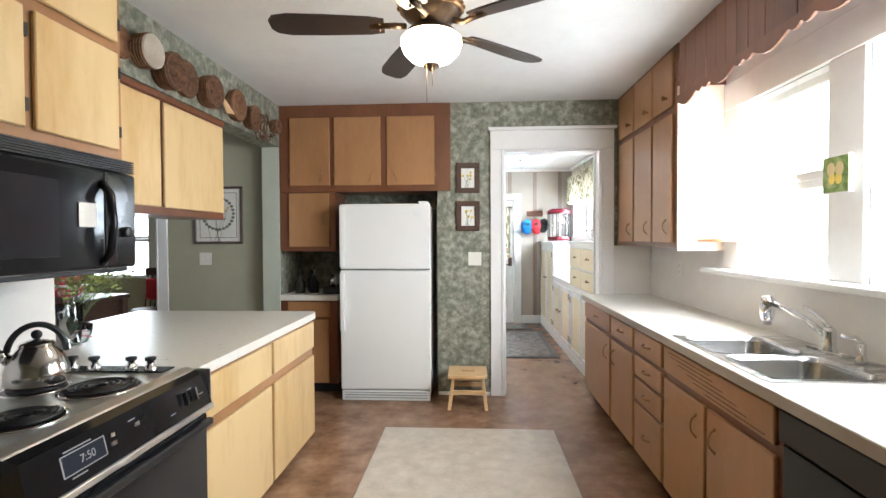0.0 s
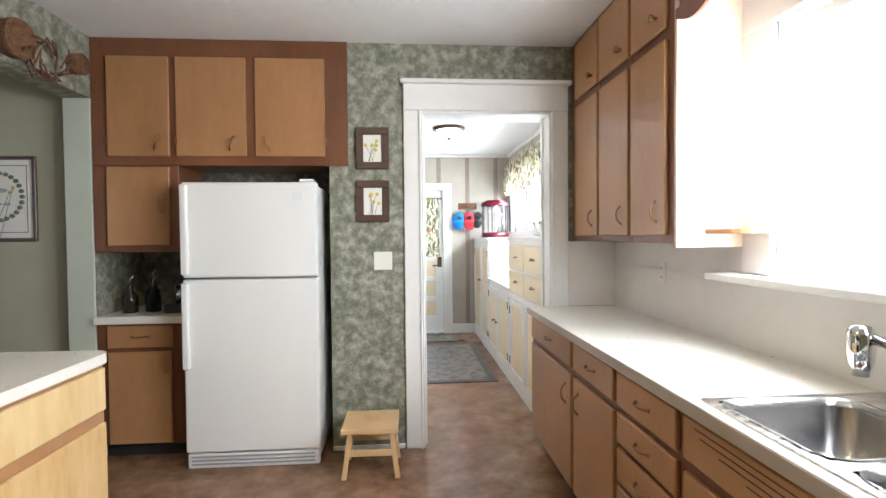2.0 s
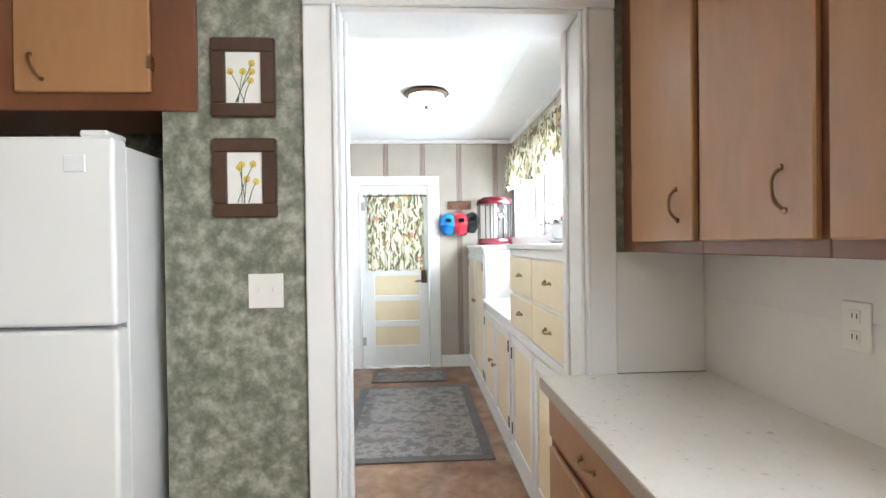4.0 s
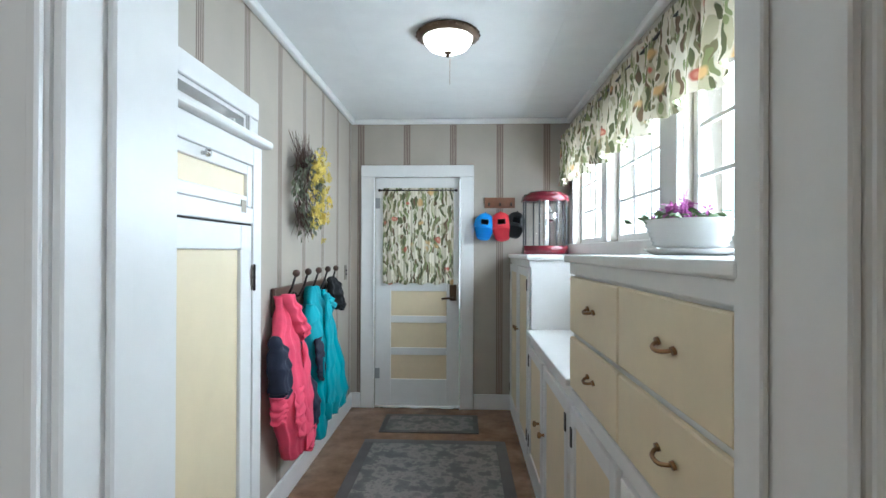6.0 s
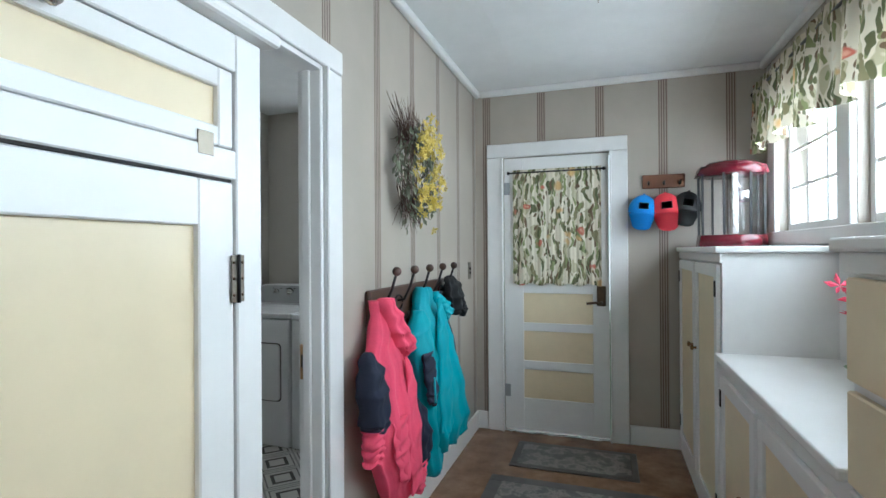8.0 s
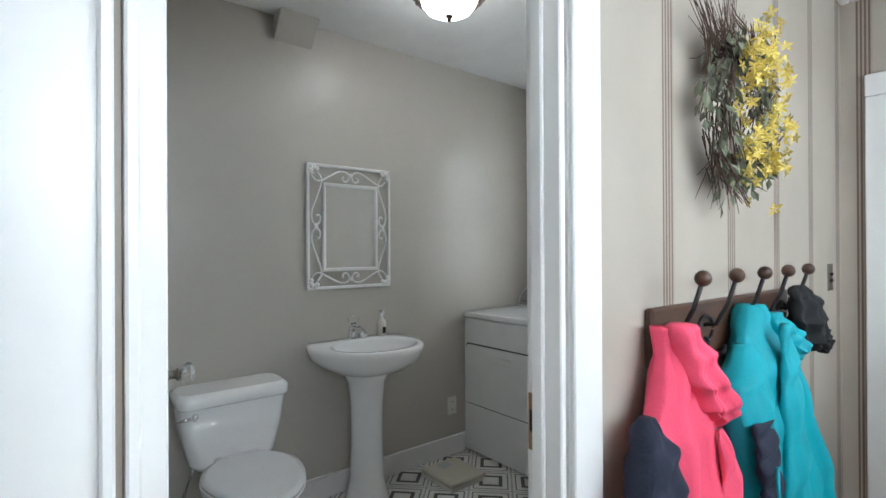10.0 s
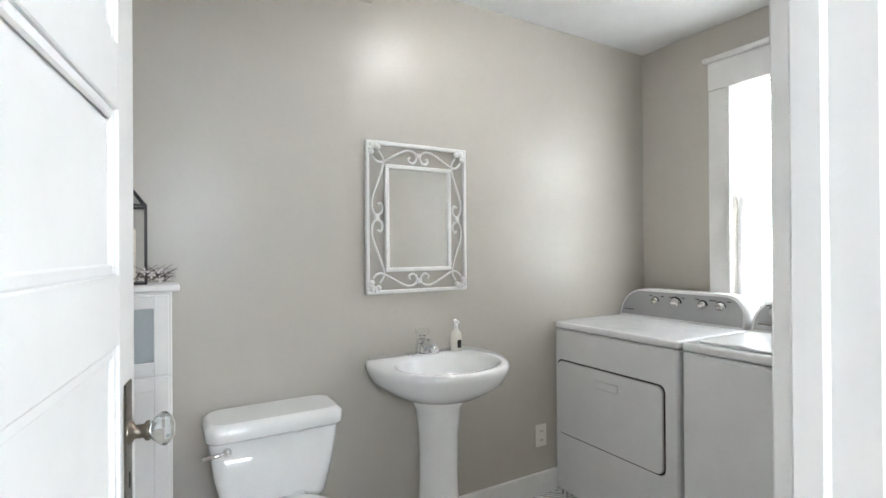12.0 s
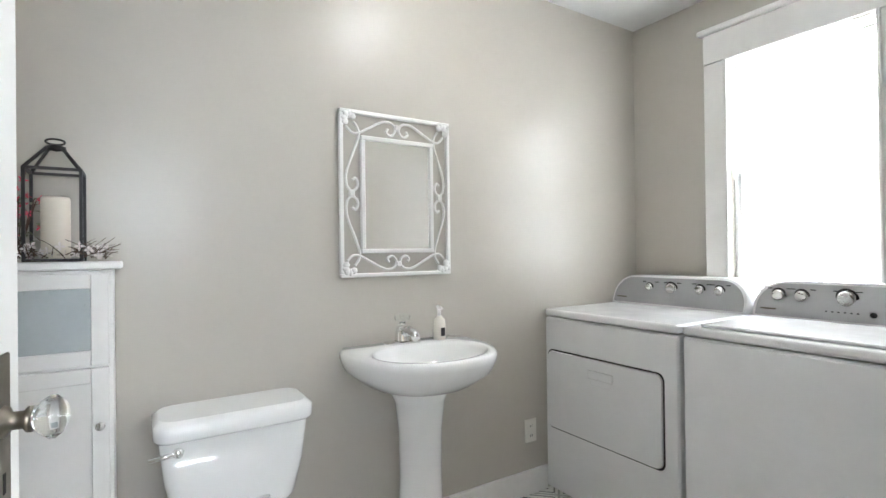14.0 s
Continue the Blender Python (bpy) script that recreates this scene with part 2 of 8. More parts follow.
MAT = surface("beige_speckled_mat", [(0.3, (0.40, 0.345, 0.275)), (0.55, (0.50, 0.44, 0.365)), (0.72, (0.57, 0.515, 0.44))], scale=9, rough=0.45, bump=0.08, fine=90)
RUG = surface("grey_floral_rug", [(0.36, (0.12, 0.112, 0.108)), (0.47, (0.16, 0.148, 0.142)), (0.53, (0.29, 0.265, 0.235)), (0.65, (0.17, 0.157, 0.148))], scale=9, rough=0.95, bump=0.5, fine=160, detail=3)
RUGEDGE = plain("dark_rug_border", (0.12, 0.107, 0.10), 0.95, bump=0.5, fine=160, d=0.2)
FRIDGE = plain("white_textured_enamel", (0.79, 0.785, 0.765), 0.30, d=0.008, bump=0.12, fine=420, wear=0.01)
ENAMEL = plain("white_enamel", (0.80, 0.80, 0.80), 0.22, d=0.02, bump=0.0)
PORCELAIN = plain("white_porcelain", (0.86, 0.86, 0.85), 0.08, d=0.01, bump=0.0, coat=0.5, wear=0.02)
BLACK = plain("black_glass_enamel", (0.012, 0.012, 0.013), 0.10, d=0.1, bump=0.0, wear=0.03)
BLACK.node_tree.nodes["Principled BSDF"].inputs["Specular IOR Level"].default_value = 0.22
BATHWALL.node_tree.nodes["Principled BSDF"].inputs["Specular IOR Level"].default_value = 0.36
BLACKMATT = plain("black_plastic", (0.012, 0.012, 0.013), 0.40, d=0.15, bump=0.05)
# Near-black mostly for recesses and gaps: their shade is put into the colour.
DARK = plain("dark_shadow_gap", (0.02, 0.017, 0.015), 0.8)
SOFTSTEEL = plain("satin_steel", (0.70, 0.69, 0.67), 0.40, 1.0, d=0.05, bump=0.03, fine=90)
SINKSTEEL = plain("sink_steel", (0.42, 0.42, 0.42), 0.24, 1.0, d=0.05, bump=0.04, fine=120, stretch=(1, 12, 1))
STEEL = plain("brushed_steel", (0.60, 0.59, 0.57), 0.27, 1.0, d=0.06, bump=0.06, fine=120, stretch=(1, 12, 1))
KETTLESTEEL = plain("polished_steel", (0.66, 0.64, 0.61), 0.16, 1.0, d=0.04, bump=0.0, wear=0.04)
CHROME = plain("chrome", (0.82, 0.82, 0.82), 0.07, 1.0, d=0.02, bump=0.0, wear=0.03)
BRASS = plain("aged_brass", (0.32, 0.19, 0.095), 0.35, 1.0, d=0.2)
IRON = plain("black_wrought_iron", (0.022, 0.02, 0.02), 0.45, 0.4, d=0.2, bump=0.2)
BRONZE = plain("dark_bronze", (0.10, 0.065, 0.04), 0.4, 0.8, d=0.35, bump=0.3, fine=90)
BLADE = surface("dark_walnut_blade", [(0.3, (0.020, 0.012, 0.010)), (0.7, (0.045, 0.028, 0.022))], scale=5, rough=0.38, bump=0.05)
GLOBE = glowing("lit_alabaster_glass", (1.0, 0.78, 0.48), 36.0)
DOME = glowing("lit_white_glass", (1.0, 0.95, 0.86), 20.0)
BATHDOME = glowing("brightly_lit_white_glass", (1.0, 0.96, 0.90), 48.0)
PEWTER = plain("dark_pewter", (0.20, 0.175, 0.14), 0.38, 1.0, d=0.25)
PANE = sheet_glass("window_pane")
MIRROR = plain("mirror_silver", (0.92, 0.93, 0.93), 0.02, 1.0, d=0.0, bump=0.0, wear=0.0)
CRYSTAL = glass("cut_crystal", (0.97, 0.99, 0.98))
BLACKCLOTH = plain("black_cloth", (0.012, 0.012, 0.013), 0.9, d=0.2, bump=0.4, fine=150)
FROST = plain("frosted_glass_panel", (0.42, 0.46, 0.47), 0.28, d=0.05)
FLORAL = floral("tropical_floral_cloth")
SHEER = cloth_through("sheer_white_curtain", (0.92, 0.92, 0.92), 0.65)
PINK = plain("pink_fleece", (0.78, 0.075, 0.15), 0.85, d=0.12, bump=0.4, fine=150)
TEAL = plain("teal_fleece", (0.012, 0.31, 0.37), 0.7, d=0.15, bump=0.3, fine=150)
NAVY = plain("navy_fabric", (0.012, 0.016, 0.035), 0.85, d=0.2, bump=0.4, fine=150)
BLUE = plain("blue_cotton", (0.02, 0.22, 0.62), 0.8, d=0.12, bump=0.3, fine=150)
RED = plain("red_cotton", (0.62, 0.035, 0.055), 0.8, d=0.12, bump=0.3, fine=150)
DARKRED = plain("dark_red_enamel", (0.11, 0.006, 0.014), 0.2, d=0.1, bump=0.0)
YELLOW = plain("yellow_petals", (0.70, 0.55, 0.12), 0.7, d=0.25, fine=30)
LEAF = plain("green_leaves", (0.10, 0.15, 0.06), 0.6, d=0.4, fine=30)
DRYLEAF = plain("grey_green_dried_leaves", (0.20, 0.22, 0.15), 0.8, d=0.3, fine=30)
TWIG = plain("brown_twigs", (0.085, 0.05, 0.036), 0.85, d=0.35)
MAUVE = plain("mauve_petals", (0.42, 0.10, 0.34), 0.7, d=0.35, fine=40)
STOOLWOOD = surface("pale_beech", [(0.3, (0.56, 0.36, 0.17)), (0.7, (0.68, 0.47, 0.25))], scale=4, rough=0.4, stretch=(1, 0.3, 1), bump=0.05)
DARKWOOD = surface("dark_walnut", [(0.3, (0.045, 0.022, 0.014)), (0.7, (0.09, 0.046, 0.03))], scale=4, rough=0.38, bump=0.06)
WICKER = surface("brown_wicker", [(0.35, (0.055, 0.024, 0.012)), (0.65, (0.17, 0.080, 0.038)), (0.9, (0.26, 0.13, 0.06))], scale=30, rough=0.8, bump=0.8, fine=130, vary=0.25)
PAPER = plain("white_paper", (0.80, 0.78, 0.73), 0.8, d=0.03)
SWITCH = plain("ivory_plastic", (0.78, 0.76, 0.70), 0.35, d=0.02, bump=0.0)
WAX = plain("ivory_wax", (0.80, 0.74, 0.64), 0.5, d=0.03)
GREYPLASTIC = plain("silver_grey_plastic", (0.36, 0.365, 0.37), 0.35, 0.2, d=0.04, bump=0.05)
BUTTERFLY = surface("green_picture_print", [(0.3, (0.05, 0.09, 0.02)), (0.5, (0.20, 0.30, 0.06)), (0.68, (0.45, 0.48, 0.25))], scale=22, rough=0.5)


def hazy_distance(name):
    m, nodes, links, b = nodes_of(name)
    c = coords(nodes, links, (1, 1, 1.4))
    n = add(nodes, "ShaderNodeTexNoise", Scale=0.42, Detail=7.0)
    links.new(c.outputs[0], n.inputs["Vector"])
    r = ramp(nodes, [(0.40, (0.62, 0.80, 0.74)), (0.54, (1.0, 1.0, 1.0))])
    links.new(n.outputs[0], r.inputs[0]), links.new(r.outputs[0], b.inputs["Emission Color"])
    b.inputs["Base Color"].default_value = (0.5, 0.55, 0.5, 1)
    b.inputs["Emission Strength"].default_value = 5.0
    return m


HAZE = hazy_distance("bright_hazy_distance")
LAWN = plain("lawn_grass", (0.07, 0.12, 0.035), 0.9, d=0.4, fine=14)


# ---- shaping helpers ----
ORIGIN = {}
HALL = Vector((0.135, 0, 0))  # the back hall and the bathroom are laid out from their own zero line
ZERO = [Vector((0, 0, 0))]


def box(bm, x0, x1, y0, y1, z0, z1, bevel=0.0, seg=1):
    c = Vector(((x0 + x1) / 2, (y0 + y1) / 2, (z0 + z1) / 2))
    r = bmesh.ops.create_cube(bm, size=1.0, matrix=Matrix.Translation(c) @ Matrix.Diagonal((abs(x1 - x0), abs(y1 - y0), abs(z1 - z0), 1)))
    if bevel:
        edges = list({e for v in r["verts"] for e in v.link_edges})
        bmesh.ops.bevel(bm, geom=edges, offset=bevel, segments=seg, affect="EDGES", profile=0.5)
    return bm


def boxed(*args, **kw):
    return box(bmesh.new(), *args, **kw)


def lathe(bm, profile, centre, n=24, m=None, squash=(1, 1)):
    """A turned shape: radius and height pairs round a vertical axis; m turns it first."""
    m = m or Matrix()
    rows = []
    for r, z in profile:
        if r < 1e-6:
            rows.append([bm.verts.new(m @ Vector((0, 0, z)) + Vector(centre))])
        else:
            rows.append([bm.verts.new(m @ Vector((r * squash[0] * math.cos(2 * math.pi * i / n), r * squash[1] * math.sin(2 * math.pi * i / n), z)) + Vector(centre)) for i in range(n)])
    for a, b in zip(rows, rows[1:]):
        for i in range(n):
            j = (i + 1) % n
            q = [a[i % len(a)], a[j % len(a)], b[j % len(b)], b[i % len(b)]]
            q = list(dict.fromkeys(q))
            if len(q) > 2:
                f = bm.faces.new(q)
                f.smooth = True
    return bm


def lathed(*args, **kw):
    return lathe(bmesh.new(), *args, **kw)


def tube(bm, pts, r, n=6, taper=1.0):
    pts = [Vector(p) for p in pts]
    rows = []
    side = None
    for i, p in enumerate(pts):
        d = (pts[min(i + 1, len(pts) - 1)] - pts[max(i - 1, 0)]).normalized()
        if side is None:
            side = d.orthogonal().normalized()
        side = (side - d * side.dot(d)).normalized()
        up = d.cross(side)
        rr = r * (1 + (taper - 1) * i / max(len(pts) - 1, 1))
        rows.append([bm.verts.new(p + (side * math.cos(2 * math.pi * k / n) + up * math.sin(2 * math.pi * k / n)) * rr) for k in range(n)])
    for a, b in zip(rows, rows[1:]):
        for k in range(n):
            f = bm.faces.new((a[k], a[(k + 1) % n], b[(k + 1) % n], b[k]))
            f.smooth = True
    bm.faces.new(rows[0][::-1]), bm.faces.new(rows[-1])
    return bm


def tubed(*args, **kw):
    return tube(bmesh.new(), *args, **kw)


def ball(bm, c, r, n=12, scale=(1, 1, 1)):
    res = bmesh.ops.create_uvsphere(bm, u_segments=n, v_segments=max(n // 2, 4), radius=r, matrix=Matrix.Translation(c) @ Matrix.Diagonal((*scale, 1)))
    for v in res["verts"]:
        for f in v.link_faces:
            f.smooth = True
    return bm


def sheet(fn, nu, nv, thick=0.0):
    """A smooth sheet from a function of u and v in 0..1."""
    bm = bmesh.new()
    g = [[bm.verts.new(fn(i / nu, j / nv)) for j in range(nv + 1)] for i in range(nu + 1)]
    for i in range(nu):
        for j in range(nv):
            f = bm.faces.new((g[i][j], g[i + 1][j], g[i + 1][j + 1], g[i][j + 1]))
            f.smooth = True
    if thick:
        bmesh.ops.solidify(bm, geom=bm.faces[:], thickness=thick)
    return bm


def arc(c, r, a0, a1, axis_u, axis_v, n=10):
    c, u, v = Vector(c), Vector(axis_u), Vector(axis_v)
    return [c + u * r * math.cos(radians(a0 + (a1 - a0) * i / n)) + v * r * math.sin(radians(a0 + (a1 - a0) * i / n)) for i in range(n + 1)]


def to_object(name, bm, material, at):
    bmesh.ops.recalc_face_normals(bm, faces=bm.faces[:])
    bmesh.ops.translate(bm, verts=bm.verts[:], vec=ZERO[0] - Vector(at))
    me = bpy.data.meshes.new(name)
    bm.to_mesh(me)
    bm.free()
    for m in material if isinstance(material, (list, tuple)) else [material]:
        me.materials.append(m)
    return new(name, me)


def part(name, bm, material, parent, label=""):
    """One mesh under a thing or a part; the bmesh is in world metres."""
    ob = to_object(name, bm, material, ORIGIN[parent.name])
    ob.parent = parent
    ORIGIN[ob.name] = ORIGIN[parent.name]
    return tagged(ob, label) if label else ob


def thing(name, at, label, category, group="", kind=""):
    ob = new(name)
    ob.empty_display_size = 0.05
    ob.location = ORIGIN[ob.name] = Vector(at) + ZERO[0]
    return tagged(ob, label, category, group, kind)


def solo(name, bm, material, label="", category="", group="", kind="", at=(0, 0, 0)):
    ob = to_object(name, bm, material, Vector(at) + ZERO[0])
    ob.location = ORIGIN[ob.name] = Vector(at) + ZERO[0]
    return tagged(ob, label, category, group, kind)


def wall(name, axis, p0, p1, u0, u1, z0, z1, holes, material, label, kind="structure"):
    """A wall across x ('x': its faces at x = p0 and p1, running along y) or across y, with openings right through."""
    us = sorted({u0, u1, *[h[0] for h in holes], *[h[1] for h in holes]})
    zs = sorted({z0, z1, *[h[2] for h in holes], *[h[3] for h in holes]})
    us, zs = [u for u in us if u0 <= u <= u1], [z for z in zs if z0 <= z <= z1]
    bm = bmesh.new()
    cache = {}

    def v(p, u, z):
        key = (p, u, z)
        if key not in cache:
            cache[key] = bm.verts.new((p, u, z) if axis == "x" else (u, p, z))
        return cache[key]

    def solid(i, j):
        if not (0 <= i < len(us) - 1 and 0 <= j < len(zs) - 1):
            return False
        cu, cz = (us[i] + us[i + 1]) / 2, (zs[j] + zs[j + 1]) / 2
        return not any(h[0] < cu < h[1] and h[2] < cz < h[3] for h in holes)
    for i in range(len(us) - 1):
        for j in range(len(zs) - 1):
            if not solid(i, j):
                continue
            a, b, c, d = us[i], us[i + 1], zs[j], zs[j + 1]
            for p in (p0, p1):
                bm.faces.new((v(p, a, c), v(p, b, c), v(p, b, d), v(p, a, d)))
            for ok, q in ((solid(i - 1, j), ((a, c), (a, d))), (solid(i + 1, j), ((b, c), (b, d))), (solid(i, j - 1), ((a, c), (b, c))), (solid(i, j + 1), ((a, d), (b, d)))):
                if not ok:
                    (ua, za), (ub, zb) = q
                    bm.faces.new((v(p0, ua, za), v(p0, ub, zb), v(p1, ub, zb), v(p1, ua, za)))
    return solo(name, bm, material, label, "wall", kind=kind)


# ---- the shell of the rooms ----
def floor_piece(name, x0, x1, y0, y1, mat_, label):
    return solo(name, boxed(x0, x1, y0, y1, -0.08, 0.0), mat_, label, "floor", kind="structure")


floor_piece("floor_kitchen", -1.72, 1.86, -0.62, 5.06, FLOOR, "glossy brown marbled vinyl kitchen floor")
floor_piece("floor_hall", -0.21, 1.86, 5.06, 8.75, FLOOR, "glossy brown marbled vinyl floor of the back hall")
floor_piece("floor_alcove", -1.72, -0.21, 5.06, 5.50, FLOOR, "brown vinyl floor under the refrigerator alcove")
floor_piece("floor_bathroom", -2.2, -0.21, 5.50, 8.75, BATHFLOOR, "white sheet floor with charcoal diamond pattern")
floor_piece("floor_dining", -6.4, -1.72, -0.62, 5.09, OAK, "brown oak floor of the dining room")

floor_piece("floor_study", -6.4, -2.3, 5.09, 7.72, OAK, "brown oak floor of the far room")

wall("wall_kitchen_window", "x", 1.70, 1.86, -0.62, 5.06, 0, 2.57, [(2.76, 3.47, 1.195, 2.13), (1.80, 2.56, 1.195, 2.13)], GREENPAPER, "green mottled wallpaper on the window wall")
wall("wall_kitchen_door", "y", 4.88, 5.06, -0.15, 1.70, 0, 2.57, [(0.425, 1.262, 0, 2.15)], GREENPAPER, "green mottled wallpaper wall with a doorway")
wall("wall_kitchen_left", "x", -1.72, -1.56, -0.62, 5.06, 0, 2.57, [(2.46, 4.88, 0, 2.205)], GREENPAPER, "green mottled wallpaper wall and soffit over a wide opening")
wall("wall_kitchen_rear", "y", -0.74, -0.62, -6.4, 1.86, 0, 2.57, [], SAGE, "plain sage wall behind the kitchen")
wall("wall_alcove_back", "y", 5.44, 5.56, -2.3, -0.13, 0, 2.57, [], GREENPAPER, "shaded wall behind the refrigerator")
# This wall's near-black colour stands in for the shade beside the refrigerator.
wall("wall_alcove_side", "x", -0.15, -0.13, 5.06, 5.44, 0, 2.57, [], DARK, "side of the refrigerator alcove, its shade in the near-black colour")
wall("wall_alcove_left", "x", -1.72, -1.56, 5.06, 5.44, 0, 2.57, [], GREENPAPER, "wallpapered side of the alcove")
wall("wall_dining_green", "y", 4.97, 5.09, -2.66, -1.72, 0, 2.57, [], SAGE, "plain sage green dining room wall")
wall("wall_dining_header", "y", 4.97, 5.09, -6.4, -2.66, 2.15, 2.57, [], SAGE, "sage wall above a wide cased opening")
wall("wall_dining_far", "x", -6.52, -6.4, -0.62, 8.0, 0, 2.57, [], SAGE, "plain sage wall of the dining room")
wall("wall_study_back", "y", 7.6, 7.72, -6.4, -2.3, 0, 2.57, [(-5.60, -4.62, 0.82, 2.1)], SAGE, "shaded sage wall with a window")
wall("wall_study_side", "x", -2.42, -2.3, 5.09, 7.6, 0, 2.57, [], SAGE, "plain wall of the far room")
ZERO[0] = HALL
wall("wall_hall_left", "x", -0.312, -0.25, 5.46, 8.75, 0, 2.50, [(5.745, 6.494, 0, 1.955)], STRIPE_Y, "taupe wallpaper with groups of brown stripes")
wall("wall_hall_back", "y", 8.62, 8.75, -0.29, 1.64, 0, 2.50, [(-0.04, 0.70, 0, 2.0)], STRIPE_X, "taupe wallpaper with groups of brown stripes")
wall("wall_hall_window", "x", 1.64, 1.80, 5.06, 8.75, 0, 2.50, [(7.56, 8.38, 1.42, 2.12), (6.62, 7.44, 1.42, 2.12), (5.32, 6.44, 1.42, 2.12)], STRIPE_Y, "taupe striped wallpaper on the hall window wall")
wall("wall_bathroom_hall_side", "x", -0.320, -0.312, 5.60, 8.565, 0, 2.49, [(5.745, 6.494, 0, 1.955)], BATHWALL, "greige satin painted bathroom wall")
wall("wall_bathroom_mirror", "x", -2.18, -2.06, 5.56, 8.69, 0, 2.49, [], BATHWALL, "greige satin painted bathroom wall")
wall("wall_bathroom_window", "y", 8.565, 8.69, -2.06, -0.312, 0, 2.49, [(-1.51, -0.93, 1.0, 2.14)], BATHWALL, "greige satin painted wall with a tall window")
wall("wall_bathroom_rear", "y", 5.56, 5.60, -2.06, -0.320, 0, 2.49, [], BATHWALL, "greige painted bathroom wall")
bm = bmesh.new()
wedge = [[bm.verts.new((x, y, z)) for x, z in ((-2.0585, 2.488), (-1.955, 2.488), (-2.0585, 2.365))] for y in (6.57, 6.77)]
bm.faces.new(wedge[0]), bm.faces.new(wedge[1][::-1])
for i in range(3):
    bm.faces.new((wedge[0][i], wedge[0][(i + 1) % 3], wedge[1][(i + 1) % 3], wedge[1][i]))
solo("wall_chase", bm, BATHWALL, "small sloped chase painted greige under the ceiling", "wall", kind="structure")

ZERO[0] = Vector((0, 0, 0))
solo("ceiling_kitchen", boxed(-6.5, 1.86, -0.7, 5.56, 2.57, 2.66), CEIL, "white painted plaster kitchen ceiling", "ceiling", kind="structure")
solo("ceiling_study", boxed(-6.5, -2.2, 5.56, 7.7, 2.57, 2.66), CEIL, "white painted ceiling", "ceiling", kind="structure")
ZERO[0] = HALL
solo("ceiling_hall", boxed(-0.34, 1.8, 5.06, 8.75, 2.50, 2.56), CEIL, "white painted hall ceiling boards", "ceiling", kind="structure")
solo("ceiling_bathroom", boxed(-2.18, -0.34, 5.56, 8.69, 2.49, 2.56), CEIL, "white painted bathroom ceiling", "ceiling", kind="structure")

# ceiling board joints and crown moulding of the hall
bm = bmesh.new()
for a, b, c, d in ((-0.25, -0.21, 5.06, 8.62), (1.60, 1.64, 5.06, 8.62)):
    box(bm, a, b, c, d, 2.455, 2.499, 0.012, 2)
box(bm, -0.21, 1.60, 8.58, 8.62, 2.455, 2.499, 0.012, 2)
solo("trim_crown", bm, WHITE, "white painted crown moulding strips", "moulding", kind="structure")
bm = bmesh.new()
for x in (0.12, 0.672, 1.22):
    box(bm, x, x + 0.003, 5.1, 8.58, 2.4975, 2.499)
solo("trim_ceiling_joint", bm, CEIL, "thin joints between white ceiling boards", "moulding", kind="structure")


def casing(name, axis, face, out, u0, u1, z1, width, head, label, foot=0.0, cap=True):
    """White door or window casing: two side boards with beads, a taller head board and a cap."""
    root = thing(name, (0, 0, 0), label, "door casing", kind="structure")

    def bx(p0, p1, a, b, c, d, bev=0.004):
        p, q = face + out * p0, face + out * p1
        return boxed(min(p, q), max(p, q), a, b, c, d, bevel=bev) if axis == "x" else boxed(a, b, min(p, q), max(p, q), c, d, bevel=bev)
    for a, b in ((u0 - width, u0), (u1, u1 + width)):
        part("side_board", bx(0.001, 0.022, a, b, foot, z1), WHITE, root)
        e = b - 0.014 if b == u0 else a
        part("bead", bx(0.0225, 0.034, e, e + 0.014, foot, z1, 0.003), WHITE, root)
    part("head_board", bx(0.001, 0.026, u0 - width, u1 + width, z1 + 0.0005, z1 + head), WHITE, root)
    if cap:
        part("cap", bx(0.001, 0.05, u0 - width - 0.02, u1 + width + 0.02, z1 + head + 0.0005, z1 + head + 0.028, 0.006), WHITE, root)
    return root


ZERO[0] = Vector((0, 0, 0))
casing("trim_kitchen_doorway", "y", 4.88, -1, 0.425, 1.262, 2.15, 0.11, 0.165, "white painted casing with a tall head board")
casing("trim_hall_doorway", "y", 5.06, 1, 0.425, 1.262, 2.15, 0.10, 0.12, "white painted casing on the hall side")
bm = bmesh.new()
for a, b in ((0.4255, 0.439), (1.248, 1.2615)):
    box(bm, a, b, 4.864, 5.076, 0, 2.149, 0.003)
box(bm, 0.4395, 1.2475, 4.864, 5.076, 2.132, 2.149)
box(bm, 1.236, 1.2475, 4.99, 5.03, 0, 2.1315, 0.003)
box(bm, 0.4395, 0.451, 4.925, 4.962, 0, 2.1315, 0.003)
solo("trim_kitchen_jamb", bm, WHITE, "white painted door jamb with a stop", "door jamb", kind="structure")
ZERO[0] = HALL
casing("trim_bathroom_doorway", "x", -0.25, 1, 5.735, 6.50, 1.958, 0.115, 0.085, "white painted casing round the bathroom door", cap=False)
bm = bmesh.new()
for a, b in ((5.7455, 5.76), (6.476, 6.4935)):
    box(bm, -0.322, -0.232, a, b, 0, 1.954, 0.003)
box(bm, -0.322, -0.232, 5.7605, 6.4755, 1.938, 1.954)
box(bm, -0.300, -0.270, 6.464, 6.4755, 0, 1.9375, 0.003)
solo("trim_bathroom_jamb", bm, WHITE, "white painted bathroom door jamb", "door jamb", kind="structure")
casing("trim_back_door", "y", 8.62, -1, -0.04, 0.70, 2.0, 0.118, 0.10, "white painted casing round the back door", cap=False)
ZERO[0] = Vector((0, 0, 0))
bm = bmesh.new()
box(bm, -1.72, -1.562, 4.860, 4.879, 0, 2.205, 0.004)
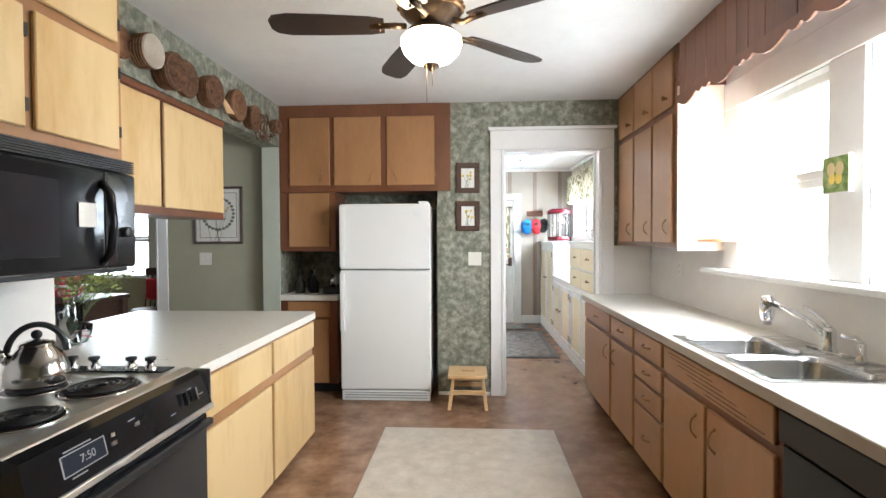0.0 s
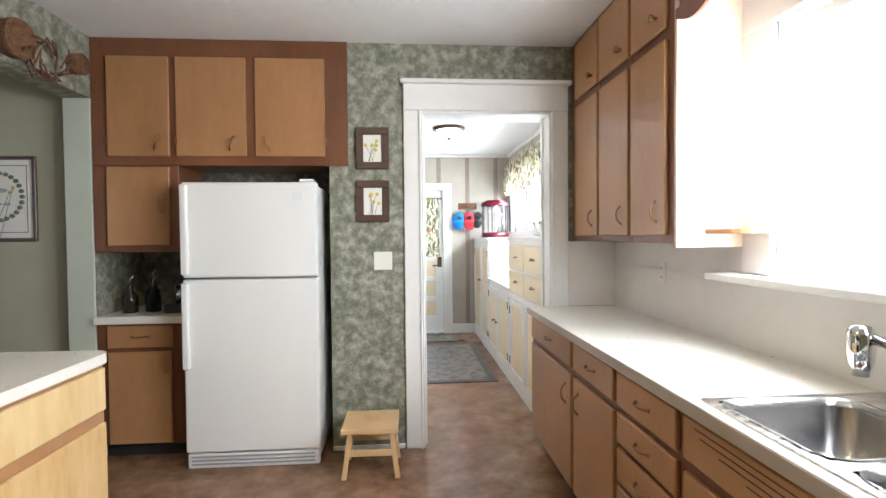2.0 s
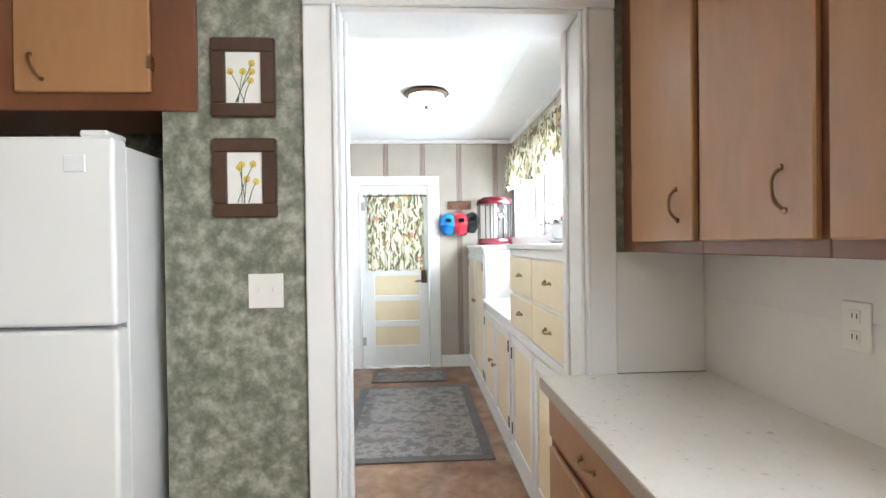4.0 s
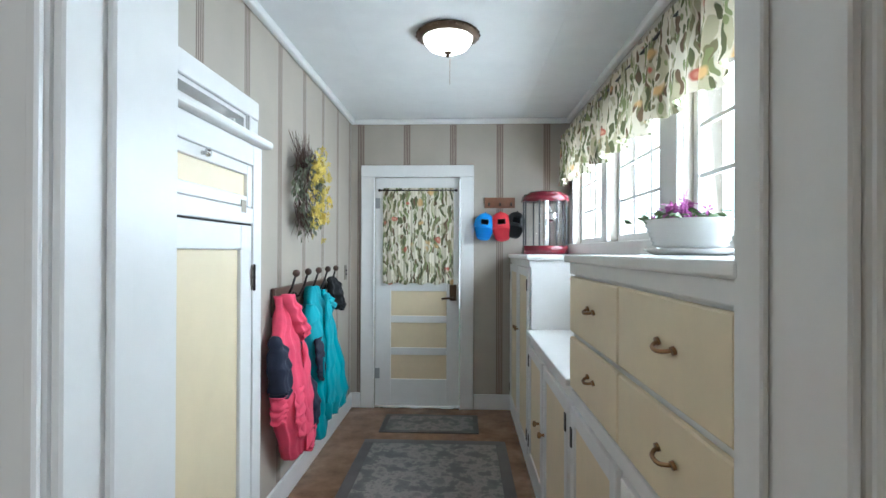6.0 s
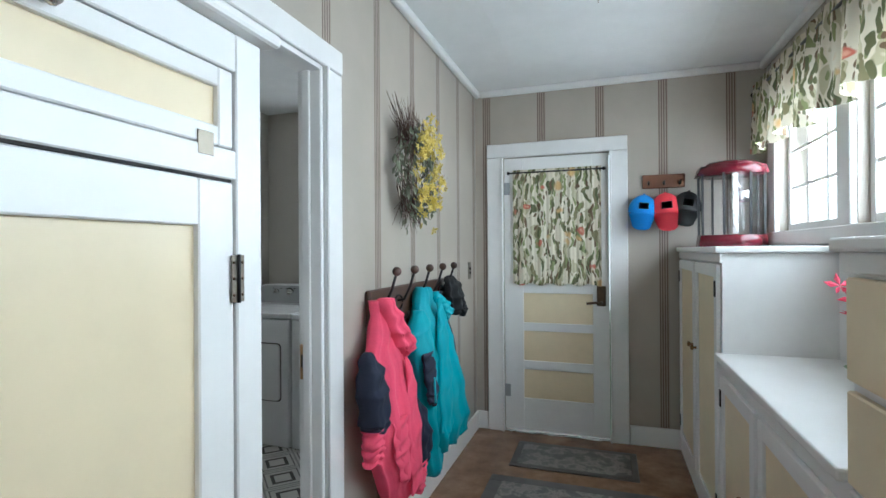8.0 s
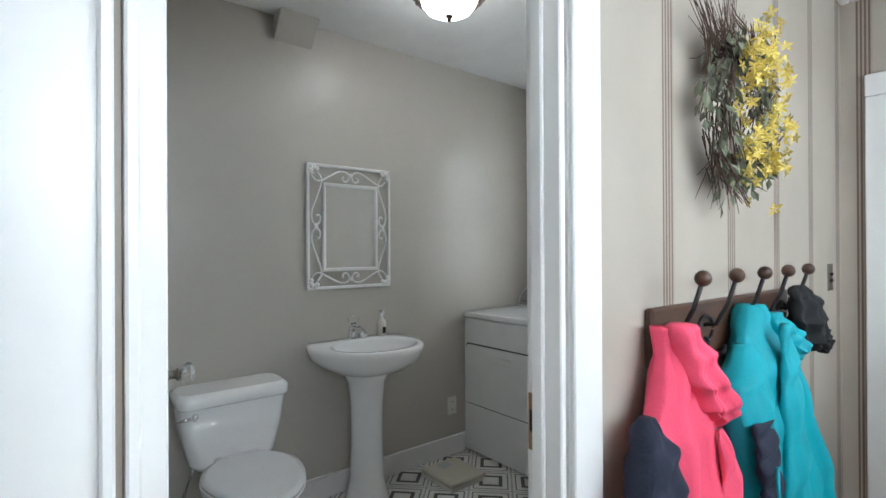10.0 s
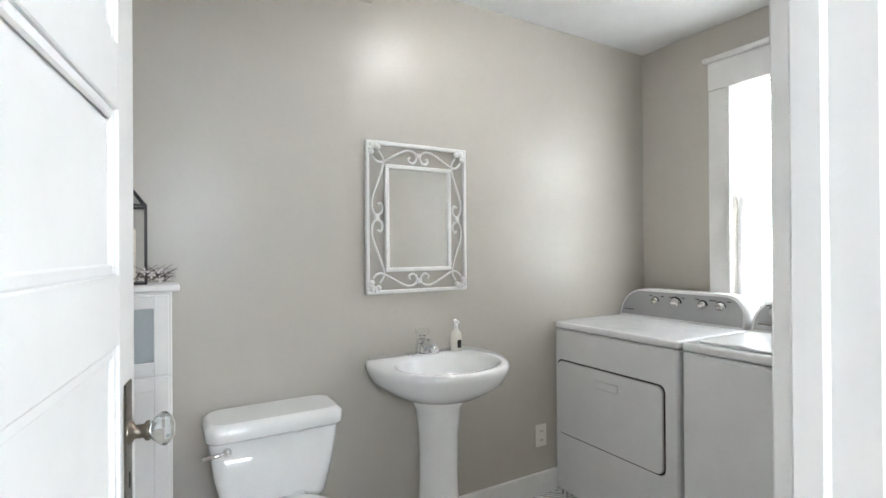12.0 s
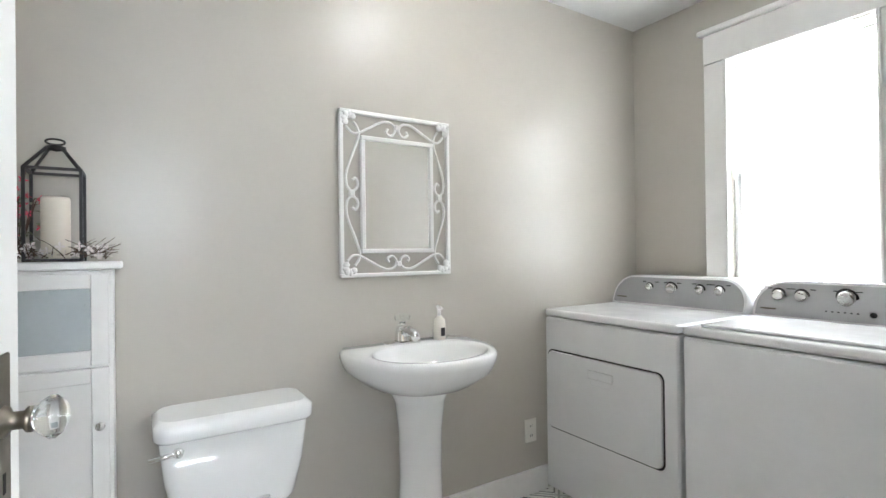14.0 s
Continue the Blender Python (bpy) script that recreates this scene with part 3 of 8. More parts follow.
solo("trim_opening_jamb", bm, PALESAGE, "pale sage painted jamb of the wide opening", "door jamb", kind="structure")
casing("trim_study_opening", "y", 4.97, -1, -4.6, -2.76, 2.12, 0.10, 0.12, "white painted casing of a wide opening")


def baseboard(name, pieces, h=0.13):
    bm = bmesh.new()
    for x0, x1, y0, y1 in pieces:
        box(bm, x0, x1, y0, y1, 0.0, h, 0.004)
    return solo(name, bm, WHITE, "white painted baseboard", "baseboard", kind="structure")


ZERO[0] = HALL
baseboard("baseboard_hall_left", [(-0.249, -0.232, 6.62, 8.60)])
baseboard("baseboard_hall_back", [(-0.249, -0.162, 8.603, 8.619), (0.822, 1.14, 8.603, 8.619)])
baseboard("baseboard_bath", [(-2.059, -2.042, 5.62, 7.82), (-2.04, -0.36, 8.547, 8.564)], 0.12)
ZERO[0] = Vector((0, 0, 0))
baseboard("baseboard_kitchen", [(-0.148, 0.31, 4.864, 4.879)], 0.0 + 0.03)


# ---- windows ----
def sash_window(name, axis, face, out, u0, u1, z0, z1, depth, label, meet=None, muntins=(0, 0), stool=0.0, case=0.11, head=0.16, stool_span=None):
    """A window filling its opening: casing on the room side, sash frames, rails, muntins, panes and a sill board."""
    root = thing(name, (0, 0, 0), label, "window", kind="structure")

    def bx(p0, p1, a, b, c, d, bev=0.003):
        p, q = face + out * p0, face + out * p1
        lo, hi = min(p, q), max(p, q)
        return boxed(lo, hi, a, b, c, d, bevel=bev) if axis == "x" else boxed(a, b, lo, hi, c, d, bevel=bev)
    rows = [(z0, meet, 0.065), (meet, z1, 0.085)] if meet else [(z0, z1, 0.07)]
    for c, d, dep in rows:
        f = 0.042
        for a, b in ((u0 + 0.001, u0 + f), (u1 - f, u1 - 0.001)):
            part("sash_stile", bx(-dep, -dep + 0.03, a, b, c + 0.001, d), WHITE, root)
        part("sash_rail", bx(-dep, -dep + 0.03, u0 + f, u1 - f, c + 0.001, c + f), WHITE, root)
        part("sash_rail", bx(-dep, -dep + 0.03, u0 + f, u1 - f, d - f, d - 0.001), WHITE, root)
        nu, nz = muntins
        for i in range(nu):
            u = u0 + f + (u1 - u0 - 2 * f) * (i + 1) / (nu + 1)
            part("muntin", bx(-dep + 0.004, -dep + 0.026, u - 0.009, u + 0.009, c + f, d - f, 0.002), WHITE, root)
        for j in range(nz):
            z = c + f + (d - c - 2 * f) * (j + 1) / (nz + 1)
            part("muntin", bx(-dep + 0.006, -dep + 0.024, u0 + f, u1 - f, z - 0.009, z + 0.009, 0.002), WHITE, root)
        pane = part("pane", bx(-dep + 0.013, -dep + 0.017, u0 + f, u1 - f, c + f, d - f, 0), PANE, root)
        pane.visible_shadow = False
    if stool:
        a, b = stool_span or (u0 - case - 0.03, u1 + case + 0.03)
        part("window_sill", bx(-0.06, stool, a, b, z0 - 0.028, z0 - 0.001, 0.006), WHITE, root)
        part("apron", bx(0.001, 0.018, a + 0.03, b - 0.03, z0 - 0.029 - 0.05, z0 - 0.029), WHITE, root)
    return root


sash_window("window_1", "x", 1.70, -1, 2.76, 3.47, 1.195, 2.13, 0.12, "white sash window over the kitchen counter", meet=1.65)
sash_window("window_2", "x", 1.70, -1, 1.80, 2.56, 1.195, 2.13, 0.12, "white sash window over the kitchen sink", meet=1.65)
bm = bmesh.new()
for a, b in ((3.47, 3.63), (2.56, 2.76), (1.62, 1.80)):
    box(bm, 1.676, 1.699, a, b, 1.195, 2.13, 0.004)
box(bm, 1.672, 1.699, 1.60, 3.65, 2.1305, 2.295, 0.004)
solo("trim_kitchen_window", bm, WHITE, "white painted window casing boards", "window casing", kind="structure")
solo("trim_kitchen_sill", boxed(1.58, 1.75, 1.58, 3.73, 1.163, 1.194, bevel=0.008, seg=2), WHITE, "white painted window sill board", "window sill", kind="structure")
ZERO[0] = HALL
for nm, a, b in (("window_4", 7.56, 8.38), ("window_5", 6.62, 7.44), ("window_6", 5.32, 6.44)):
    sash_window(nm, "x", 1.64, -1, a, b, 1.42, 2.12, 0.12, "white multi-pane hall window", muntins=(2, 2))
bm = bmesh.new()
for a, b in ((8.38, 8.50), (7.44, 7.56), (6.44, 6.62), (5.20, 5.32)):
    box(bm, 1.612, 1.639, a, b, 1.42, 2.12, 0.004)
box(bm, 1.608, 1.639, 5.18, 8.52, 2.1205, 2.22, 0.004)
box(bm, 1.59, 1.70, 5.18, 8.52, 1.34, 1.419, 0.005)
solo("trim_hall_window", bm, WHITE, "white painted casing boards of the hall windows", "window casing", kind="structure")
sash_window("window_7", "y", 8.565, -1, -1.51, -0.93, 1.0, 2.14, 0.10, "tall white sash window in the bathroom", meet=1.57)
casing("trim_bathroom_window", "y", 8.565, -1, -1.51, -0.93, 2.14, 0.12, 0.15, "white painted casing round the bathroom window", foot=0.95)
solo("trim_bathroom_sill", boxed(-1.68, -0.76, 8.50, 8.563, 0.94, 0.99, bevel=0.006), WHITE, "white painted sill", "window sill", kind="structure")
ZERO[0] = Vector((0, 0, 0))
sash_window("window_8", "y", 7.6, -1, -5.60, -4.62, 0.82, 2.1, 0.10, "bright white window in the far room", meet=1.4)
casing("trim_study_window", "y", 7.6, -1, -5.60, -4.62, 2.1, 0.10, 0.12, "white painted window casing", foot=0.9)

solo("trim_kitchen_window_head", boxed(1.692, 1.6995, 0.9, 3.742, 2.14, 2.566), WHITE, "white painted board above the kitchen windows", "window casing", kind="structure")

# ---- outdoors ----
solo("ground", boxed(-60, 60, -60, 60, -1.0, -0.9), LAWN, "green lawn around the house", "lawn", kind="structure")
bm = bmesh.new()
box(bm, 14.0, 14.1, -14, 24, -0.9, 26)
solo("backdrop_garden", bm, HAZE, "bright overcast sky with pale trees", "sky", kind="structure")
solo("backdrop_yard", boxed(-22, 14, 24.0, 24.1, -0.9, 26), HAZE, "bright overcast sky with pale trees", "sky", kind="structure")

for y0, y1 in ((2.76, 3.47), (1.80, 2.56)):
    bm = bmesh.new()
    box(bm, 1.7005, 1.775, y0 + 0.0003, y0 + 0.004, 1.1953, 2.1297)
    box(bm, 1.7005, 1.775, y1 - 0.004, y1 - 0.0003, 1.1953, 2.1297)
    box(bm, 1.7005, 1.775, y0 + 0.0042, y1 - 0.0042, 1.1953, 1.199)
    box(bm, 1.7005, 1.775, y0 + 0.0042, y1 - 0.0042, 2.126, 2.1297)
    solo("trim_kitchen_window_liner", bm, WHITE, "white painted lining of the kitchen window opening", "window casing", kind="structure")


# ---- kitchen cabinets ----
def pull(parent, centre, along, out, length=0.075, stand=0.024, r=0.0040, material=BRASS, name="handle"):
    """A bowed bar pull with two round feet."""
    c, a, o = Vector(centre), Vector(along).normalized(), Vector(out).normalized()
    bm = bmesh.new()
    pts = [c + a * length * (s - 0.5) + o * stand * (1 - (2 * abs(s - 0.5)) ** 3) for s in [i / 10 for i in range(11)]]
    tube(bm, pts, r, 6)
    for s in (-0.5, 0.5):
        tube(bm, [c + a * length * s - o * 0.001, c + a * length * s + o * 0.006], r * 1.9, 8)
    return part(name, bm, material, parent, "dark brass bow handle" if material is BRASS else "")


def knob(parent, centre, out, r=0.015, material=BRASS, name="knob", label="dark brass knob"):
    m = Vector((0, 0, 1)).rotation_difference(Vector(out)).to_matrix().to_4x4()
    return part(name, lathed([(r * 0.5, 0), (r * 0.4, r * 0.9), (r, r * 1.3), (r * 0.9, r * 2.0), (0, r * 2.2)], centre, 12, m), material, parent, label)


def front(parent, name, axis, face, out, u0, u1, z0, z1, material, thick=0.018, bevel=0.004):
    a, b = sorted((face, face + out * thick))
    bm = boxed(a, b, u0, u1, z0, z1, bevel=bevel) if axis == "x" else boxed(u0, u1, a, b, z0, z1, bevel=bevel)
    return part(name, bm, material, parent)


# cabinets over and beside the refrigerator
fc = thing("wall_cabinet", (-0.8, 4.88, 1.8), "tan plywood wall cabinet with reddish brown frame over the refrigerator", "cabinet")
part("body", boxed(-1.558, -0.032, 4.862, 5.2, 1.80, 2.568, bevel=0.003), REDWOOD, fc)
for a, b, hx, lean in ((-1.46, -1.10, -1.17, 0.35), (-1.06, -0.645, -0.73, 0.35), (-0.59, -0.17, -0.52, -0.45)):
    d = front(fc, "door", "y", 4.8615, -1, a, b, 1.855, 2.455, TAN)
    pull(d, (hx, 4.843, 1.935), (lean, 0, 1), (0, -1, 0), 0.085)
    e = b if lean < 0 else a
    part("hinge", boxed(e - 0.008, e + 0.008, 4.84, 4.861, 1.93, 1.97), BRASS, d)
fl = thing("wall_cabinet", (-1.3, 4.88, 1.27), "single tan door wall cabinet beside the refrigerator", "cabinet")
part("body", boxed(-1.558, -1.055, 4.862, 5.2, 1.275, 1.798, bevel=0.003), REDWOOD, fl)
d = front(fl, "door", "y", 4.8615, -1, -1.47, -1.105, 1.315, 1.79, TAN)
pull(d, (-1.155, 4.843, 1.56), (0, 0, 1), (0, -1, 0), 0.09)
fb = thing("base_cabinet", (-1.3, 4.9, 0.0), "tan base cabinet with one drawer beside the refrigerator", "cabinet")
part("body", boxed(-1.558, -1.04, 4.868, 5.4, 0.09, 0.838, bevel=0.003), REDWOOD, fb)
# Toe kick in near-black: the shade of the recess is in its colour.
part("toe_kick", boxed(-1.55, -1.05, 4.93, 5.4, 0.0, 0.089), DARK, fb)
d = front(fb, "drawer", "y", 4.8675, -1, -1.49, -1.11, 0.69, 0.825, TAN)
pull(d, (-1.30, 4.849, 0.76), (1, 0, 0), (0, -1, 0), 0.09)
d = front(fb, "door", "y", 4.8675, -1, -1.49, -1.12, 0.10, 0.665, TAN)
pull(d, (-1.16, 4.849, 0.58), (0, 0, 1), (0, -1, 0), 0.09)
solo("countertop", boxed(-1.558, -1.03, 4.83, 5.43, 0.8385, 0.885, bevel=0.004), LAMINATE, "small cream laminate countertop beside the refrigerator", "countertop", at=(-1.3, 4.9, 0.84))

# refrigerator
fr = thing("refrigerator", (-0.585, 5.0, 0.0), "white textured two-door refrigerator with top freezer", "refrigerator")
part("body", boxed(-0.965, -0.205, 4.765, 5.42, 0.03, 1.665, bevel=0.006), FRIDGE, fr)
fz = part("freezer_door", boxed(-0.972, -0.198, 4.69, 4.76, 1.125, 1.68, bevel=0.012, seg=3), FRIDGE, fr)
dr = part("door", boxed(-0.972, -0.198, 4.69, 4.76, 0.095, 1.113, bevel=0.012, seg=3), FRIDGE, fr)
part("gasket", boxed(-0.96, -0.21, 4.755, 4.767, 0.12, 1.665), GREYPLASTIC, fr)
part("handle", boxed(-0.968, -0.93, 4.655, 4.689, 1.145, 1.665, bevel=0.008, seg=2), FRIDGE, fz)
part("handle", boxed(-0.968, -0.93, 4.655, 4.689, 0.595, 1.095, bevel=0.008, seg=2), FRIDGE, dr)
part("badge", boxed(-0.335, -0.275, 4.685, 4.6895, 1.575, 1.625, bevel=0.002), ENAMEL, fz)
part("hinge_cover", boxed(-0.30, -0.22, 4.70, 4.80, 1.6805, 1.70, bevel=0.005), ENAMEL, fr)
grille = part("kick_grille", boxed(-0.965, -0.205, 4.70, 4.76, 0.0, 0.085, bevel=0.004), FRIDGE, fr)
for z in (0.022, 0.044, 0.066):
    part("slat", boxed(-0.94, -0.23, 4.693, 4.6995, z, z + 0.008), GREYPLASTIC, grille)

# jars beside the refrigerator
for i, (x, y, r, h) in enumerate(((-1.43, 5.0, 0.045, 0.17), (-1.31, 5.04, 0.045, 0.16), (-1.37, 5.16, 0.04, 0.2))):
    j = thing("oil_bottle", (x, y, 0.885), "dark glass bottle with a pouring spout on the counter", "bottle", "bottles by the refrigerator")
    part("bottle", lathed([(0, 0), (r, 0.002), (r, h * 0.6), (r * 0.35, h * 0.85), (r * 0.32, h)], (x, y, 0.886), 16), plain("dark_glass", (0.03, 0.028, 0.018), 0.12, d=0.2) if i == 0 else BLACK, j)
    part("spout", tubed([(x, y, 0.886 + h), (x, y, 0.93 + h), (x + 0.02, y, 0.95 + h)], 0.006), STEEL, j)
can = thing("canister", (-1.12, 5.02, 0.885), "steel canister on a dark stand", "canister")
part("stand", boxed(-1.2, -1.045, 4.94, 5.14, 0.8855, 0.94, bevel=0.006), BLACKMATT, can)
part("cup", lathed([(0, 0), (0.045, 0.0), (0.047, 0.12), (0.043, 0.118), (0.04, 0.01)], (-1.115, 5.02, 0.941), 20), STEEL, can)

# pictures and switch on the green wall
PETAL = plain("painted_petals", (0.70, 0.52, 0.10), 0.8, d=0.2)


def framed(x0, x1, y, z0, z1, wide, frame_mat, label, seed):
    f = thing("picture_frame", ((x0 + x1) / 2, y, z0), label, "picture")
    bars = ((x0, x1, z0, z0 + wide), (x0, x1, z1 - wide, z1), (x0, x0 + wide, z0 + wide, z1 - wide), (x1 - wide, x1, z0 + wide, z1 - wide))
    for a, b, c, d in bars:
        part("frame_bar", boxed(a, b, y - 0.024, y - 0.002, c, d, bevel=0.004), frame_mat, f)
    p = part("print", boxed(x0 + wide, x1 - wide, y - 0.012, y - 0.004, z0 + wide, z1 - wide), PAPER, f)
    g = random.Random(seed)
    w, h = x1 - x0 - 2 * wide, z1 - z0 - 2 * wide
    for k in range(5):
        bx, tx, tz = x0 + wide + w * g.uniform(0.25, 0.6), x0 + wide + w * g.uniform(0.12, 0.85), z0 + wide + h * g.uniform(0.4, 0.9)
        part("painted_stem", tubed([(bx, y - 0.0125, z0 + wide + 0.004), ((bx + tx) / 2, y - 0.0125, (z0 + wide + tz) / 2 + 0.01), (tx, y - 0.0125, tz)], 0.0016, 4), LEAF, p)
        part("painted_flower", lathed([(0, 0), (0.012, 0.0005), (0.010, 0.001), (0, 0.0012)], (tx, y - 0.0122, tz), 7, Matrix.Rotation(radians(90), 4, "X")), PETAL, p)
    return f


framed(0.017, 0.222, 4.879, 1.78, 2.04, 0.045, DARKWOOD, "small botanical print in a wide dark wooden frame", 1)
framed(0.017, 0.222, 4.879, 1.449, 1.709, 0.045, DARKWOOD, "yellow flower print in a wide dark wooden frame", 2)


def plate(name, axis, face, out, u, z, w, h, toggles, label, outlet=False):
    s = thing(name, (u, face, z) if axis == "y" else (face, u, z), label, "outlet" if outlet else "light switch")

    def bx(p0, p1, a, b, c, d, bev=0.0):
        p, q = sorted((face + out * p0, face + out * p1))
        return boxed(p, q, a, b, c, d, bevel=bev) if axis == "x" else boxed(a, b, p, q, c, d, bevel=bev)
    part("plate", bx(0.0005, 0.006, u - w / 2, u + w / 2, z - h / 2, z + h / 2, 0.002), SWITCH, s)
    for du in toggles:
        if outlet:
            for dz in (-0.024, 0.024):
                rec = part("socket", bx(0.006, 0.0085, u + du - 0.014, u + du + 0.014, z + dz - 0.015, z + dz + 0.015, 0.001), SWITCH, s)
                for o in (-0.006, 0.006):
                    part("slot", bx(0.0086, 0.0092, u + du + o - 0.0012, u + du + o + 0.0012, z + dz - 0.005, z + dz + 0.006), BLACKMATT, rec)
        else:
            part("toggle", bx(0.006, 0.016, u + du - 0.004, u + du + 0.004, z - 0.004, z + 0.012, 0.001), SWITCH, s)
    return s


plate("light_switch", "y", 4.88, -1, 0.178, 1.203, 0.115, 0.115, (-0.023, 0.023), "ivory double light switch plate on green wallpaper")
plate("light_switch", "y", 4.97, -1, -2.305, 1.206, 0.115, 0.115, (-0.023, 0.023), "white double light switch plate on the sage wall")
plate("outlet", "x", 1.690, -1, 4.27, 1.15, 0.075, 0.115, (0,), "ivory outlet plate on the backsplash", True)
ZERO[0] = HALL
plate("outlet", "x", -2.06, 1, 7.715, 0.31, 0.075, 0.115, (0,), "ivory outlet plate low on the bathroom wall", True)
ZERO[0] = Vector((0, 0, 0))

# step stool
st = thing("step_stool", (0.115, 4.62, 0.0), "small pale beech step stool with a hand slot", "stool")
bm = bmesh.new()
for a, b, c, d in ((-0.045, 0.27, 4.465, 4.595), (-0.045, 0.27, 4.635, 4.775), (-0.045, 0.06, 4.595, 4.635), (0.17, 0.27, 4.595, 4.635)):
    box(bm, a, b, c, d, 0.262, 0.285)
part("seat", bm, STOOLWOOD, st)
for sx in (-1, 1):
    for sy in (-1, 1):
        top, low = Vector((0.115 + sx * 0.115, 4.62 + sy * 0.085, 0.262)), Vector((0.115 + sx * 0.150, 4.62 + sy * 0.125, 0.0))
        bm = bmesh.new()
        box(bm, -0.014, 0.014, -0.018, 0.018, 0, 1, 0.003)
        for v in bm.verts:
            c = low.lerp(top, v.co.z)
            v.co = Vector((c.x + v.co.x, c.y + v.co.y, c.z))
        part("leg", bm, STOOLWOOD, st)
for y, z, a, b in ((4.507, 0.12, -0.02, 0.25), (4.733, 0.12, -0.02, 0.25), (4.535, 0.225, 0.0, 0.23), (4.705, 0.225, 0.0, 0.23)):
    part("stretcher", boxed(a, b, y - 0.009, y + 0.009, z, z + 0.035, bevel=0.003), STOOLWOOD, st)
for x in (-0.018, 0.248):
    part("stretcher", boxed(x - 0.009, x + 0.009, 4.53, 4.71, 0.12, 0.155, bevel=0.003), STOOLWOOD, st)

solo("kitchen_mat", boxed(-0.485, 0.73, 2.2, 4.09, 0.0005, 0.009, bevel=0.003), MAT, "pale beige speckled vinyl floor mat", "mat", at=(0.17, 3.2, 0.0))

# peninsula
ZERO[0] = Vector((-0.063, 0, 0))
pen_units = ((2.37, 3.20, 2.40, 3.185), (3.201, 3.925, 3.217, 3.91))
for y0, y1, a, b in pen_units:
    u = thing("base_cabinet", (-1.2, (y0 + y1) / 2, 0.0), "light maple base cabinet with one drawer under the peninsula", "cabinet", "peninsula cabinets")
    part("body", boxed(-1.9, -0.905, y0, y1, 0.02, 0.837, bevel=0.002), TAN, u)
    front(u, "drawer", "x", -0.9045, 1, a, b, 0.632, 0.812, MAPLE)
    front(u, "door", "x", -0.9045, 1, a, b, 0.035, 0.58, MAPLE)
    if y1 < 3.5:
        part("rail", boxed(-0.9045, -0.896, a, b, 0.584, 0.628), TAN, u)
bm = bmesh.new()
outline = [(-0.862, 2.37), (-0.862, 3.86)] + [(-0.932 + 0.07 * math.cos(radians(a)), 3.86 + 0.07 * math.sin(radians(a))) for a in range(15, 91, 15)] + [(-2.16, 3.93), (-2.16, 2.48), (-1.49, 2.48), (-1.49, 2.37)]
f = bm.faces.new([bm.verts.new((x, y, 0.8375)) for x, y in outline])
ex = bmesh.ops.extrude_face_region(bm, geom=[f])
bmesh.ops.translate(bm, verts=[v for v in ex["geom"] if isinstance(v, bmesh.types.BMVert)], vec=(0, 0, 0.0425))
ct = solo("countertop", bm, LAMINATE, "cream laminate peninsula countertop with rounded corner", "countertop", at=(-1.5, 3.2, 0.873))

# range
ZERO[0] = Vector((-0.11, -0.125, -0.03))
rg = thing("range", (-1.1, 2.1, 0.0), "black slide-in electric range with steel cooktop and coil burners", "stove")
part("body", boxed(-1.44, -0.80, 1.725, 2.485, 0.03, 0.80, bevel=0.004), BLACKMATT, rg)
top = part("cooktop", boxed(-1.445, -0.835, 1.715, 2.492, 0.90, 0.926, bevel=0.008, seg=2), SOFTSTEEL, rg, "brushed steel cooktop")
part("skirt", boxed(-1.44, -0.84, 1.72, 2.488, 0.8005, 0.8995), BLACKMATT, rg)
bm = bmesh.new()
prof = [(-0.838, 0.924), (-0.765, 0.905), (-0.738, 0.79), (-0.838, 0.79)]
rows = [[bm.verts.new((x, y, z)) for x, z in prof] for y in (1.715, 2.492)]
for i in range(4):
    bm.faces.new((rows[0][i], rows[0][(i + 1) % 4], rows[1][(i + 1) % 4], rows[1][i]))
bm.faces.new(rows[0]), bm.faces.new(rows[1][::-1])
panel = part("control_panel", bm, BLACK, rg, "glossy black sloping control panel")
tilt = Vector((-0.7515, 0, 0.8475)), Vector((0.973, 0, 0.228))
part("trim_strip", boxed(-0.742, -0.728, 1.713, 2.494, 0.772, 0.792, bevel=0.003), SOFTSTEEL, rg)
bm = bmesh.new()
nose = [[bm.verts.new((x, y, z)) for x, z in ((-0.8355, 0.9268), (-0.806, 0.9192), (-0.801, 0.9150), (-0.8035, 0.9145), (-0.808, 0.9168), (-0.8355, 0.9242))] for y in (1.714, 2.4925)]
bm.faces.new(nose[0]), bm.faces.new(nose[1][::-1])
for i in range(6):
    bm.faces.new((nose[0][i], nose[0][(i + 1) % 6], nose[1][(i + 1) % 6], nose[1][i]))
part("front_nosing", bm, SOFTSTEEL, rg, "satin steel front edge")
part("end_trim", boxed(-0.84, -0.742, 2.4925, 2.499, 0.775, 0.92, bevel=0.002), SOFTSTEEL, rg)


def on_panel(y, s, lift=0.0):
    """A point on the sloping panel: y along it, s from 0 at its foot to 1 at its top."""
    p = Vector((-0.738, y, 0.79)).lerp(Vector((-0.765, y, 0.905)), s)
    return p + Vector((0.973, 0, 0.228)) * lift


